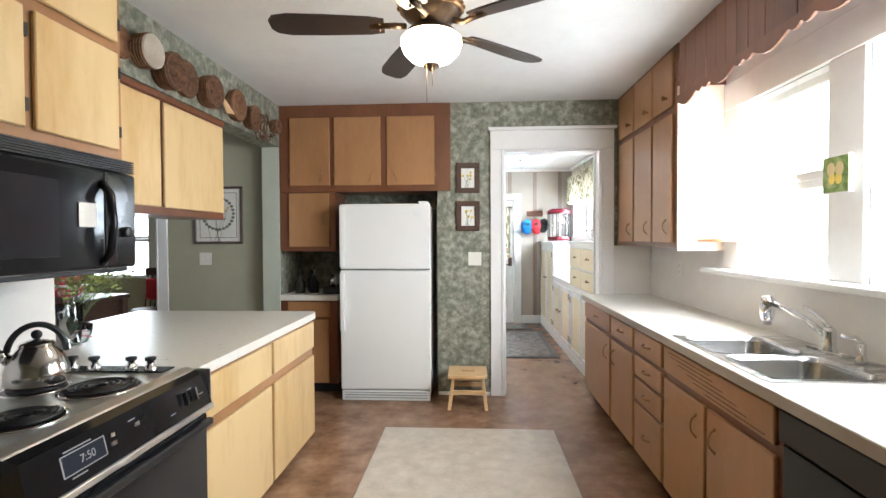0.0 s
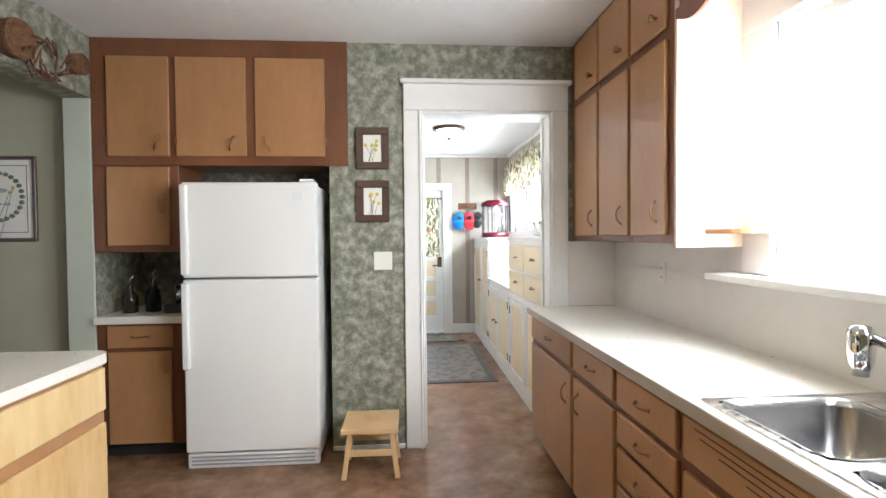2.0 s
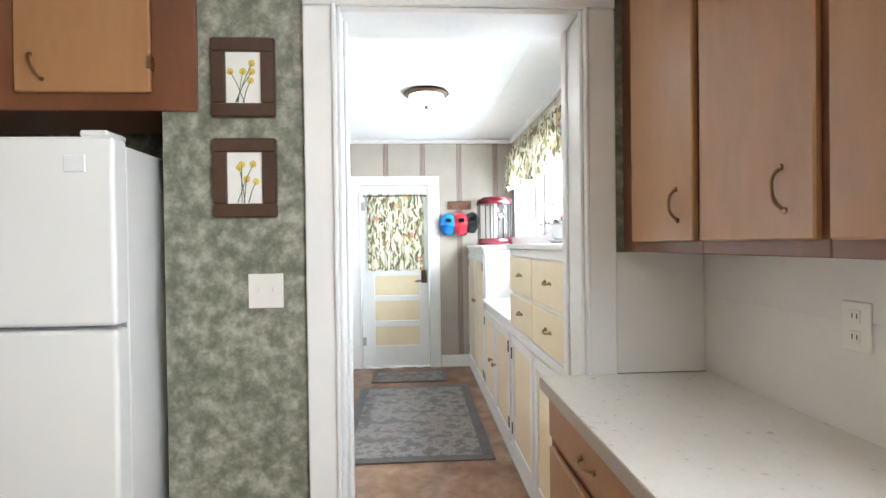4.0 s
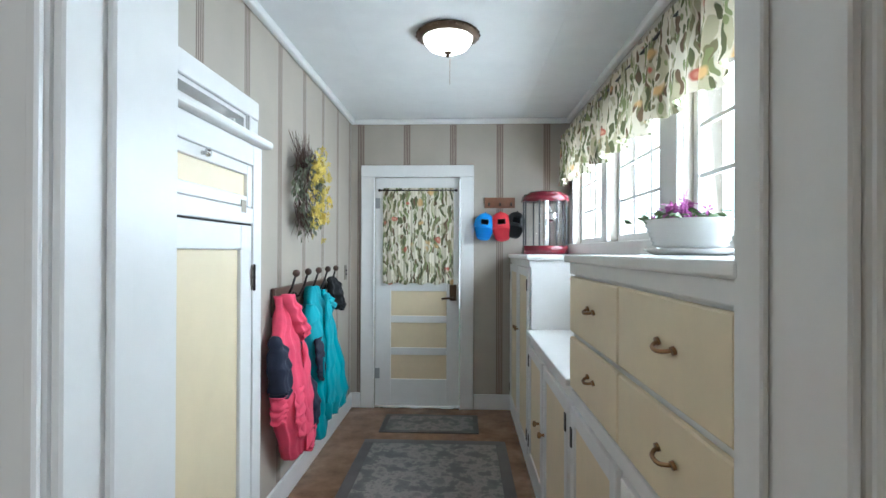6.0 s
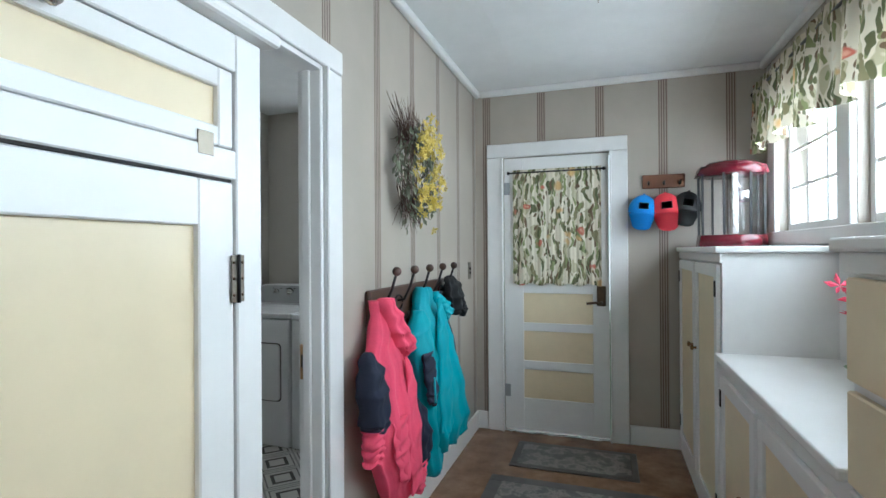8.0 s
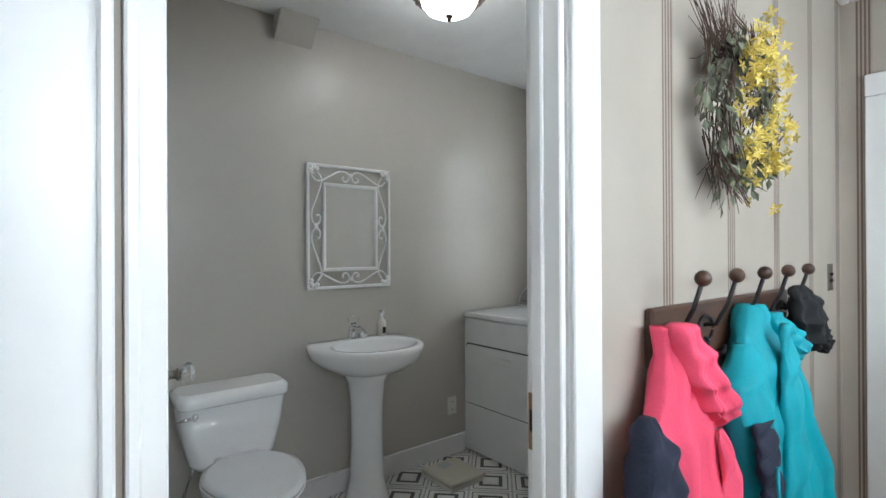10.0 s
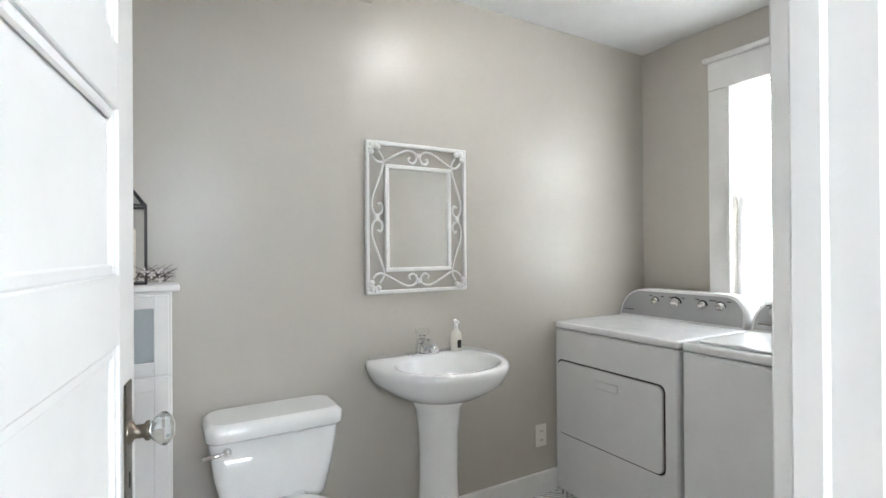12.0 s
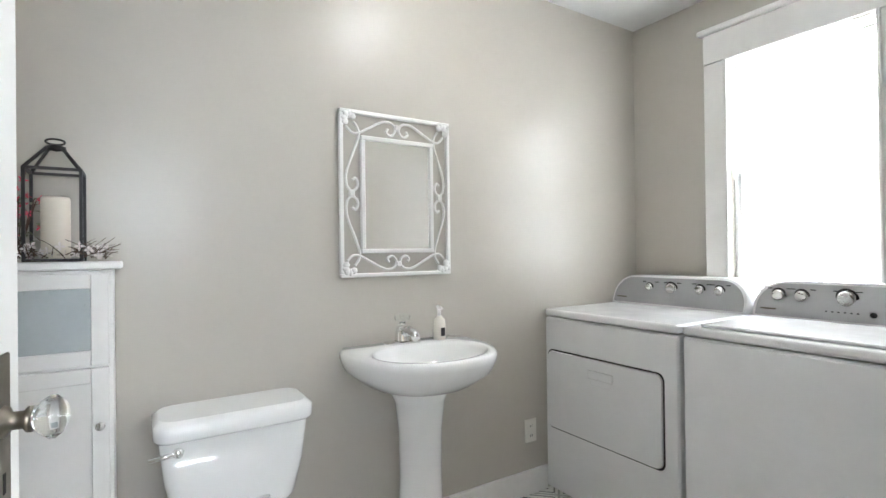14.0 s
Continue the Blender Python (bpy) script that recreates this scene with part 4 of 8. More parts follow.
def panel_plate(name, y0, y1, s0, s1, lift, material, label=""):
    bm = bmesh.new()
    lo = [on_panel(y, s, 0.0003) for y, s in ((y0, s0), (y1, s0), (y1, s1), (y0, s1))]
    hi = [on_panel(y, s, lift) for y, s in ((y0, s0), (y1, s0), (y1, s1), (y0, s1))]
    a, b = [bm.verts.new(p) for p in lo], [bm.verts.new(p) for p in hi]
    bm.faces.new(b), bm.faces.new(a[::-1])
    for i in range(4):
        bm.faces.new((a[i], a[(i + 1) % 4], b[(i + 1) % 4], b[i]))
    return part(name, bm, material, panel, label)


panel_plate("clock_window", 1.82, 1.96, 0.30, 0.72, 0.001, plain("dark_display", (0.03, 0.035, 0.05), 0.15))
for s in (0.29, 0.73):
    panel_plate("clock_border", 1.818, 1.962, s - 0.012, s + 0.012, 0.0014, GREYPLASTIC)
for y in (1.818, 1.962):
    panel_plate("clock_border", y - 0.002, y + 0.002, 0.29, 0.73, 0.0014, GREYPLASTIC)
digits = bpy.data.curves.new("digits", "FONT")
digits.body, digits.size, digits.extrude, digits.align_x = "7:50", 0.030, 0.0003, "CENTER"
dg = new("digits", digits)
dg.data.materials.append(GREYPLASTIC)
dg.parent = panel
m3 = Matrix((Vector((0, 1, 0)), Vector((-0.228, 0, 0.973)), Vector((0.973, 0, 0.228)))).transposed()
dg.matrix_local = Matrix.Translation(on_panel(1.90, 0.42, 0.0015) - Vector((-1.1, 2.1, 0))) @ m3.to_4x4()
for y, s in ((1.99, 0.45), (1.99, 0.65), (2.09, 0.6)):
    panel_plate("button", y - 0.008, y + 0.008, s - 0.05, s + 0.05, 0.006, STEEL)
for y, s, w in ((1.83, 0.8, 0.09), (1.84, 0.2, 0.05), (2.06, 0.75, 0.03), (2.25, 0.3, 0.03), (2.36, 0.75, 0.03), (2.42, 0.45, 0.03)):
    panel_plate("printed_mark", y, y + w, s - 0.015, s + 0.015, 0.0006, GREYPLASTIC)
for y in (2.33, 2.39):
    panel_plate("dial", y - 0.014, y + 0.014, 0.38, 0.72, 0.004, BLACKMATT)
    panel_plate("dial_grip", y - 0.004, y + 0.004, 0.36, 0.74, 0.018, CHROME if y > 2.36 else BLACKMATT)
od = part("oven_door", boxed(-0.80, -0.752, 1.725, 2.485, 0.20, 0.755, bevel=0.006), BLACK, rg, "black glass oven door")
part("oven_handle", boxed(-0.751, -0.722, 1.73, 2.48, 0.712, 0.74, bevel=0.006), BLACKMATT, od)
part("maker_mark", boxed(-0.7515, -0.7505, 2.03, 2.10, 0.757, 0.766), GREYPLASTIC, rg)
part("drawer", boxed(-0.80, -0.758, 1.728, 2.482, 0.04, 0.19, bevel=0.005), BLACK, rg)
for x, y, r in ((-0.955, 2.205, 0.098), (-0.955, 1.925, 0.085), (-1.165, 2.19, 0.078), (-1.235, 1.91, 0.098)):
    pan = part("drip_pan", lathed([(r + 0.014, 0.003), (r + 0.006, 0.005), (r * 0.9, 0.0012), (0, 0.001)], (x, y, 0.9255), 28), BLACKMATT, top, "dark drip pan")
    part("trim_ring", lathed([(r + 0.010, 0.0045), (r + 0.016, 0.0075), (r + 0.022, 0.0025), (r + 0.018, 0.001)], (x, y, 0.9255), 32), CHROME, pan, "bright chrome trim ring")
    turns = 4.2
    pts = [(x + (0.018 + (r - 0.018) * s) * math.cos(turns * 6.283 * s), y + (0.018 + (r - 0.018) * s) * math.sin(turns * 6.283 * s), 0.9375) for s in [i / 90 for i in range(91)]]
    part("coil", tubed(pts, 0.0062, 6), BLACKMATT, pan, "black spiral coil element")
strip = part("knob_strip", boxed(-1.36, -0.87, 2.40, 2.475, 0.9265, 0.931, bevel=0.001), BLACK, top)
for x in (-1.245, -1.160, -1.015, -0.940):
    k = part("knob_base", lathed([(0.021, 0), (0.021, 0.012), (0.013, 0.016), (0.012, 0.03), (0, 0.031)], (x, 2.437, 0.931), 16), CHROME, strip)
    part("knob_cap", lathed([(0.012, 0), (0.019, 0.003), (0.019, 0.014), (0, 0.016)], (x, 2.437, 0.9615), 14), BLACKMATT, strip)
tagged(rg, "black slide-in electric range with steel cooktop and coil burners", "stove")

# kettle
kx, ky, kz = -1.160, 2.195, 0.944
ke = thing("kettle", (kx, ky, kz), "polished steel whistling kettle on a burner", "kettle")
part("body", lathed([(0, 0), (0.082, 0.0), (0.089, 0.011), (0.087, 0.048), (0.073, 0.092), (0.050, 0.122), (0.046, 0.128)], (kx, ky, kz), 28), KETTLESTEEL, ke)
lid = part("lid", lathed([(0.049, 0.1285), (0.045, 0.137), (0.02, 0.146), (0, 0.147)], (kx, ky, kz), 24), KETTLESTEEL, ke)
part("lid_knob", ball(bmesh.new(), (kx, ky, kz + 0.162), 0.016, 12), BLACKMATT, lid)
part("handle", tubed(arc((kx, ky, kz + 0.100), 0.076, 0, 172, (0.72, 0.69, 0), (0, 0, 1.25), 16), 0.0095, 8), BLACKMATT, ke)
sp = part("spout", tubed([(kx - 0.05, ky - 0.048, kz + 0.085), (kx - 0.078, ky - 0.075, kz + 0.125)], 0.019, 10, 0.75), CHROME, ke)
part("whistle", tubed([(kx - 0.0785, ky - 0.0755, kz + 0.126), (kx - 0.092, ky - 0.088, kz + 0.147)], 0.018, 10), BLACKMATT, sp)

# microwave
ZERO[0] = Vector((0, -0.16, -0.028))
mw = thing("microwave", (-1.33, 2.13, 1.29), "glossy black over-the-range microwave with paper note", "microwave")
part("body", boxed(-1.555, -1.17, 1.72, 2.525, 1.292, 1.708, bevel=0.004), BLACKMATT, mw)
door = part("door", boxed(-1.169, -1.125, 1.722, 2.36, 1.31, 1.655, bevel=0.012, seg=2), BLACK, mw, "glossy black door")
part("control_panel", boxed(-1.169, -1.13, 2.365, 2.522, 1.31, 1.655, bevel=0.012, seg=2), BLACK, mw)
for i in range(6):
    part("vent_louvre", boxed(-1.169, -1.135, 1.725, 2.52, 1.66 + i * 0.008, 1.665 + i * 0.008), BLACKMATT, mw)
part("handle", tubed([(-1.122, 2.335, 1.33), (-1.09, 2.335, 1.37), (-1.08, 2.335, 1.47), (-1.09, 2.335, 1.57), (-1.122, 2.335, 1.61)], 0.014, 8), BLACK, door)
part("window", boxed(-1.1245, -1.1225, 1.78, 2.16, 1.36, 1.60, bevel=0.0008), plain("smoked_glass", (0.02, 0.02, 0.024), 0.06, d=0.05), door)
part("note", boxed(-1.122, -1.1205, 2.235, 2.31, 1.455, 1.535), PAPER, door, "small square of white paper")
part("dial", lathed([(0.02, 0), (0.02, 0.014), (0.016, 0.018), (0, 0.019)], (-1.13, 2.46, 1.44), 16, Matrix.Rotation(radians(90), 4, "Y")), BLACKMATT, mw)

# cabinets over the microwave
ZERO[0] = Vector((0, -0.17, 0))
for y0, y1, split in ((1.72, 2.55, 2.14), (0.88, 1.715, 1.30)):
    u = thing("wall_cabinet", (-1.4, (y0 + y1) / 2, 1.71), "light maple wall cabinet with four doors over the microwave", "cabinet", "cabinets along the stove wall")
    part("body", boxed(-1.558, -1.195, y0, y1, 1.685, 2.568, bevel=0.003), TAN, u)
    for a, b in ((y0 + 0.03, split - 0.018), (split + 0.018, y1 - 0.035)):
        for c, d in ((1.722, 2.085), (2.125, 2.545)):
            dd = front(u, "door", "x", -1.1945, 1, a, b, c, d, MAPLE)
            for z in (c + 0.07, d - 0.07):
                part("hinge", boxed(-1.195, -1.178, b + 0.0005, b + 0.012, z - 0.02, z + 0.02), IRON, dd)
ZERO[0] = Vector((-0.024, 0, 0))
u = thing("wall_cabinet", (-1.7, 3.25, 1.56), "light maple wall cabinet hung over the peninsula", "cabinet")
part("body", boxed(-1.86, -1.552, 2.47, 3.895, 1.522, 2.20, bevel=0.003), REDWOOD, u)
for a, b in ((2.50, 3.18), (3.215, 3.865)):
    front(u, "door", "x", -1.5515, 1, a, b, 1.565, 2.15, MAPLE)
part("top_rail", boxed(-1.5515, -1.540, 2.47, 3.895, 2.165, 2.20), REDWOOD, u)
ZERO[0] = Vector((-0.063, 0, 0))
# counter and cupboard nearest the camera on the stove side
u = thing("base_cabinet", (-1.2, 1.3, 0.0), "light maple base cabinet beside the range", "cabinet", "peninsula cabinets")
part("body", boxed(-1.49, -0.905, 0.9, 1.585, 0.02, 0.837, bevel=0.002), TAN, u)
front(u, "drawer", "x", -0.9045, 1, 0.93, 1.57, 0.632, 0.812, MAPLE)
front(u, "door", "x", -0.9045, 1, 0.93, 1.57, 0.035, 0.58, MAPLE)
solo("countertop", boxed(-1.494, -0.862, 0.9, 1.59, 0.8375, 0.88, bevel=0.004), LAMINATE, "cream laminate countertop beside the range", "countertop", at=(-1.2, 1.3, 0.873))
ZERO[0] = Vector((0, 0, 0))
solo("backsplash", boxed(-1.559, -1.552, 0.9, 2.46, 0.8955, 1.262), SPLASH, "white laminate backsplash behind the range", "backsplash", kind="structure")

# right-hand base run
RB = 1.135


def base_unit(y0, y1, label, group="cabinets under the sink counter"):
    u = thing("base_cabinet", (1.4, (y0 + y1) / 2, 0.0), label, "cabinet", group)
    if y0 < 2.5 < y1:
        part("body", boxed(RB, 1.695, y0, y1, 0.10, 0.735, bevel=0.002), REDWOOD, u)
        part("top_rail", boxed(RB, RB + 0.02, y0, y1, 0.7355, 0.852, bevel=0.002), REDWOOD, u)
    elif y0 < 3.2 < y1:
        part("body", boxed(RB + 0.0205, 1.695, 3.11, y1, 0.10, 0.852, bevel=0.002), REDWOOD, u)
        part("face_frame", boxed(RB, RB + 0.02, y0, y1, 0.10, 0.852, bevel=0.002), REDWOOD, u)
    else:
        part("body", boxed(RB, 1.695, y0, y1, 0.10, 0.852, bevel=0.002), REDWOOD, u)
    # Near-black toe kick carries the shade under the cabinet in its colour.
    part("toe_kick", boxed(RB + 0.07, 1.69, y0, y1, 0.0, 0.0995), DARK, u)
    return u


def unit_front(u, name, y0, y1, z0, z1, how=None):
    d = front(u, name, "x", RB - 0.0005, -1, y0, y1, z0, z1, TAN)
    x = RB - 0.0185
    if how == "drawer":
        pull(d, (x, (y0 + y1) / 2, (z0 + z1) / 2), (0, 1, 0), (-1, 0, 0), 0.09)
    elif how == "low":
        pull(d, (x, y0 + 0.07, z1 - 0.11), (0, 0, 1), (-1, 0, 0), 0.095)
    elif how == "high":
        pull(d, (x, y1 - 0.07, z1 - 0.11), (0, 0, 1), (-1, 0, 0), 0.095)
    return d


u = base_unit(4.051, 4.85, "tan base cabinet with one drawer and door by the doorway")
unit_front(u, "drawer", 4.07, 4.815, 0.71, 0.838, "drawer")
unit_front(u, "door", 4.07, 4.815, 0.115, 0.675, "low")
u = base_unit(3.556, 4.05, "tan base cabinet with one drawer and one door")
unit_front(u, "drawer", 3.575, 4.03, 0.71, 0.838, "drawer")
unit_front(u, "door", 3.575, 4.03, 0.115, 0.675, "high")
u = base_unit(3.106, 3.555, "tan stack of four drawers")
for z0, z1 in ((0.71, 0.838), (0.57, 0.685), (0.425, 0.55), (0.115, 0.405)):
    unit_front(u, "drawer", 3.125, 3.535, z0, z1, "drawer")
u = base_unit(2.15, 3.105, "tan sink cabinet with a louvred false front")
ff = unit_front(u, "false_front", 2.175, 3.085, 0.71, 0.838)
g = random.Random(3)
for k in range(6):
    y = 2.2 + g.uniform(0, 0.1)
    part("groove", boxed(RB - 0.0192, RB - 0.0186, y + 0.08 * k, min(y + 0.08 * k + 0.42, 3.07), 0.725 + 0.018 * k, 0.728 + 0.018 * k), DARK, ff)
unit_front(u, "door", 2.655, 3.085, 0.115, 0.675, "low")
unit_front(u, "door", 2.175, 2.63, 0.115, 0.675, "high")
dw = thing("dishwasher", (1.4, 1.75, 0.0), "black built-in dishwasher under the counter", "dishwasher")
part("door", boxed(RB - 0.015, 1.69, 1.545, 2.14, 0.11, 0.735, bevel=0.006), BLACK, dw)
cp = part("control_panel", boxed(RB - 0.03, 1.69, 1.545, 2.14, 0.742, 0.85, bevel=0.008), BLACKMATT, dw)
part("kick_plate", boxed(RB + 0.05, 1.69, 1.545, 2.14, 0.0, 0.105), BLACKMATT, dw)
for k, (y, w) in enumerate(((1.97, 0.07), (1.85, 0.05))):
    part("printed_mark", boxed(RB - 0.0155, RB - 0.015, y - w / 2, y + w / 2, 0.60, 0.612), GREYPLASTIC, dw)
u = base_unit(0.3, 1.542, "tan base cabinet at the near end of the counter")
unit_front(u, "door", 0.33, 1.52, 0.115, 0.69)

# sink counter with the basin cut out
bm = bmesh.new()
X0, X1, Y0, Y1 = 1.100, 1.698, 0.3, 4.858
xs, ys = [X0, 1.145, 1.675, X1], [Y0, 2.245, 3.02, Y1]
for zz in (0.8525, 0.895):
    for i in range(3):
        for j in range(3):
            if (i, j) != (1, 1):
                bm.faces.new([bm.verts.new((x, y, zz)) for x, y in ((xs[i], ys[j]), (xs[i + 1], ys[j]), (xs[i + 1], ys[j + 1]), (xs[i], ys[j + 1]))])
for (xa, ya), (xb, yb) in (((X0, Y0), (X0, Y1)), ((X0, Y1), (X1, Y1)), ((X1, Y1), (X1, Y0)), ((X1, Y0), (X0, Y0)), ((1.145, 2.245), (1.145, 3.02)), ((1.145, 3.02), (1.675, 3.02)), ((1.675, 3.02), (1.675, 2.245)), ((1.675, 2.245), (1.145, 2.245))):
    bm.faces.new([bm.verts.new(p) for p in ((xa, ya, 0.8525), (xb, yb, 0.8525), (xb, yb, 0.895), (xa, ya, 0.895))])
bmesh.ops.remove_doubles(bm, verts=bm.verts[:], dist=0.0005)
ct = solo("countertop", bm, LAMINATE, "long cream laminate countertop along the window wall", "countertop", at=(1.4, 2.6, 0.873))
part("edge_band", boxed(1.0965, 1.0995, 0.3, 4.858, 0.854, 0.8925, bevel=0.001), EDGE, ct, "beige edge band with its shade in the colour")
solo("backsplash", boxed(1.690, 1.699, 0.3, 4.878, 0.8955, 1.161), SPLASH, "white laminate backsplash under the window", "backsplash", kind="structure")
solo("backsplash", boxed(1.690, 1.699, 3.735, 4.878, 1.1615, 1.315), SPLASH, "white laminate backsplash under wall cabinets", "backsplash", kind="structure")
solo("backsplash", boxed(1.690, 1.699, 3.632, 3.7345, 1.1945, 1.315), SPLASH, "white laminate strip beside the window sill", "backsplash", kind="structure")
solo("backsplash", boxed(1.374, 1.689, 4.871, 4.879, 0.8955, 1.315), SPLASH, "white laminate backsplash beside the doorway", "backsplash", kind="structure")

# sink
sk = thing("kitchen_sink", (1.43, 2.71, 0.9), "double bowl stainless steel kitchen sink set in the counter", "sink")


def bowl_mesh(x0, x1, y0, y1, ztop, depth, r=0.06, n=5):
    """A round-cornered basin with sloping sides."""
    def ring(inset, z, rad):
        pts = []
        for cx, cy, a in ((x1 - inset - rad, y1 - inset - rad, 0), (x0 + inset + rad, y1 - inset - rad, 90), (x0 + inset + rad, y0 + inset + rad, 180), (x1 - inset - rad, y0 + inset + rad, 270)):
            for k in range(n + 1):
                t = radians(a + 90 * k / n)
                pts.append((cx + rad * math.cos(t), cy + rad * math.sin(t), z))
        return pts
    bm = bmesh.new()
    rings = [ring(-0.012, ztop + 0.003, r + 0.012), ring(0, ztop, r), ring(0.006, ztop - 0.02, r), ring(0.02, ztop - depth + 0.03, r), ring(0.05, ztop - depth, r * 0.8)]
    rows = [[bm.verts.new(p) for p in rr] for rr in rings]
    for a, b in zip(rows, rows[1:]):
        for k in range(len(a)):
            f = bm.faces.new((a[k], a[(k + 1) % len(a)], b[(k + 1) % len(b)], b[k]))
            f.smooth = True
    bm.faces.new(rows[-1])
    return bm


for a, b in ((2.645, 3.00), (2.27, 2.60)):
    w = part("bowl", bowl_mesh(1.165, 1.525, a, b, 0.8995, 0.17), SINKSTEEL, sk)
    part("drain", lathed([(0.04, 0), (0.036, 0.003), (0.02, -0.002), (0, -0.002)], (1.345, (a + b) / 2, 0.7315), 18), CHROME, w)
bm = bmesh.new()
for x0, x1, y0, y1 in ((1.135, 1.165, 2.235, 3.03), (1.525, 1.685, 2.235, 3.03), (1.165, 1.525, 3.00, 3.03), (1.165, 1.525, 2.235, 2.27), (1.165, 1.525, 2.60, 2.645)):
    box(bm, x0, x1, y0, y1, 0.8955, 0.9005)
part("rim", bm, STEEL, sk)
ZERO[0] = Vector((0.015, 0.02, -0.02))
fa = thing("faucet", (1.622, 2.66, 0.92), "chrome single lever faucet with pull-out spray head", "faucet")
part("base", lathed([(0, 0), (0.032, 0), (0.03, 0.012), (0.024, 0.02), (0.024, 0.085), (0.02, 0.10), (0, 0.104)], (1.622, 2.66, 0.921), 18), CHROME, fa)
part("deck_plate", boxed(1.597, 1.647, 2.55, 2.77, 0.921, 0.927, bevel=0.002), CHROME, fa)
part("spout", tubed([(1.615, 2.67, 0.985), (1.595, 2.75, 1.035), (1.57, 2.85, 1.073), (1.553, 2.93, 1.088)], 0.0145, 10), CHROME, fa)
hd = part("spray_head", lathed([(0, 0.062), (0.024, 0.058), (0.034, 0.036), (0.033, -0.015), (0.029, -0.045), (0.023, -0.06), (0, -0.062)], (1.547, 2.965, 1.062), 16), CHROME, fa)
part("nozzle", lathed([(0.019, 0), (0.019, -0.018), (0, -0.019)], (1.547, 2.965, 1.001), 14), GREYPLASTIC, hd)
part("lever", tubed([(1.622, 2.66, 1.02), (1.617, 2.70, 1.05), (1.61, 2.77, 1.085), (1.606, 2.80, 1.09)], 0.011, 8, 0.6), CHROME, fa)
so = thing("soap_dispenser", (1.622, 2.49, 0.92), "chrome soap dispenser at the sink", "soap dispenser")
part("base", lathed([(0, 0), (0.022, 0), (0.02, 0.01), (0.014, 0.02), (0.014, 0.07), (0, 0.075)], (1.622, 2.49, 0.921), 14), CHROME, so)
part("nozzle", tubed([(1.622, 2.49, 0.99), (1.612, 2.51, 1.01), (1.585, 2.545, 1.012)], 0.012, 8, 0.8), CHROME, so)
solo("sink_cap", lathed([(0, 0), (0.02, 0), (0.018, 0.006), (0, 0.007)], (1.622, 2.57, 0.928), 14), CHROME, "small chrome hole cover on the sink deck", "cover", at=(1.622, 2.57, 0.928))

# wall cabinets by the window
ZERO[0] = Vector((0, 0, 0))
wc_x = 1.405
cols = ((4.405, 4.878), (4.02, 4.4035), (3.645, 4.0185))
for k, (y0, y1) in enumerate(cols):
    u = thing("wall_cabinet", (1.56, (y0 + y1) / 2, 1.33), "tall tan wall cabinet with two doors and brass handles", "cabinet", "wall cabinets beside the window")
    part("body", boxed(wc_x, 1.695, y0, y1, 1.318, 2.568, bevel=0.002), REDWOOD, u)
    a, b = y0 + (0.045 if k == 2 else 0.014), y1 - (0.105 if k == 0 else 0.014)
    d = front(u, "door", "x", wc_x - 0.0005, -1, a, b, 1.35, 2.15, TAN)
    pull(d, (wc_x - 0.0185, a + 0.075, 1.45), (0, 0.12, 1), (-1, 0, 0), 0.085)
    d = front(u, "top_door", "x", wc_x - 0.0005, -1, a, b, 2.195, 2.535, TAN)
    knob(d, (wc_x - 0.0185, a + 0.07, 2.26), (-1, 0, 0), 0.017)
# Pale tone partly holds the brightness of the side that faces the window.
ENDPANEL = plain("window_lit_varnished_panel", (0.72, 0.58, 0.44), 0.35, d=0.06)
part("end_panel", boxed(wc_x - 0.004, 1.699, 3.625, 3.644, 1.30, 2.30, bevel=0.002), ENDPANEL, u, "varnished end panel, window brightness in its pale colour")
bm = bmesh.new()
pts = [(1.699, 3.624), (1.52, 3.624)] + [(1.52 + 0.10 * (1 - math.cos(radians(a))), 3.624 - 0.16 * math.sin(radians(a))) for a in range(15, 91, 15)] + [(1.699, 3.464)]
f = bm.faces.new([bm.verts.new((x, y, 1.355)) for x, y in pts])
ex = bmesh.ops.extrude_face_region(bm, geom=[f])
bmesh.ops.translate(bm, verts=[v for v in ex["geom"] if isinstance(v, bmesh.types.BMVert)], vec=(0, 0, 0.018))
solo("corner_shelf", bm, TAN, "small rounded wooden shelf on the cabinet end", "shelf", at=(1.6, 3.6, 1.37))

# wood panelling over the window with a scalloped valance
vl = thing("valance", (1.44, 2.4, 2.1), "walnut plank panelling over the window with a scalloped lower edge", "valance")
g = random.Random(11)
y = 0.3
while y < 3.615:
    w = min(g.choice((0.10, 0.13, 0.16, 0.21)), 3.62 - y)
    part("plank", boxed(1.406, 1.424, y + 0.0015, y + w - 0.0015, 2.22, 2.567, bevel=0.003), PANEL, vl)
    y += w
bm = bmesh.new()
n = 340
low, hi = [], []
for i in range(n + 1):
    yy = 0.3 + (3.623 - 0.3) * i / n
    s = ((3.623 - yy) % 0.40) / 0.40
    dip = 0.040 * math.sin(math.pi * min(s / 0.62, 1.0)) if s < 0.62 else 0.018 * abs(math.sin(math.pi * (s - 0.62) / 0.19))
    low.append((yy, 2.20 - dip)), hi.append((yy, 2.235))
for x in (1.393, 1.405):
    a = [bm.verts.new((x, *p)) for p in low]
    b = [bm.verts.new((x, *p)) for p in hi]
    for i in range(n):
        bm.faces.new((a[i], a[i + 1], b[i + 1], b[i]))
bm.verts.ensure_lookup_table()
k = 2 * (n + 1)
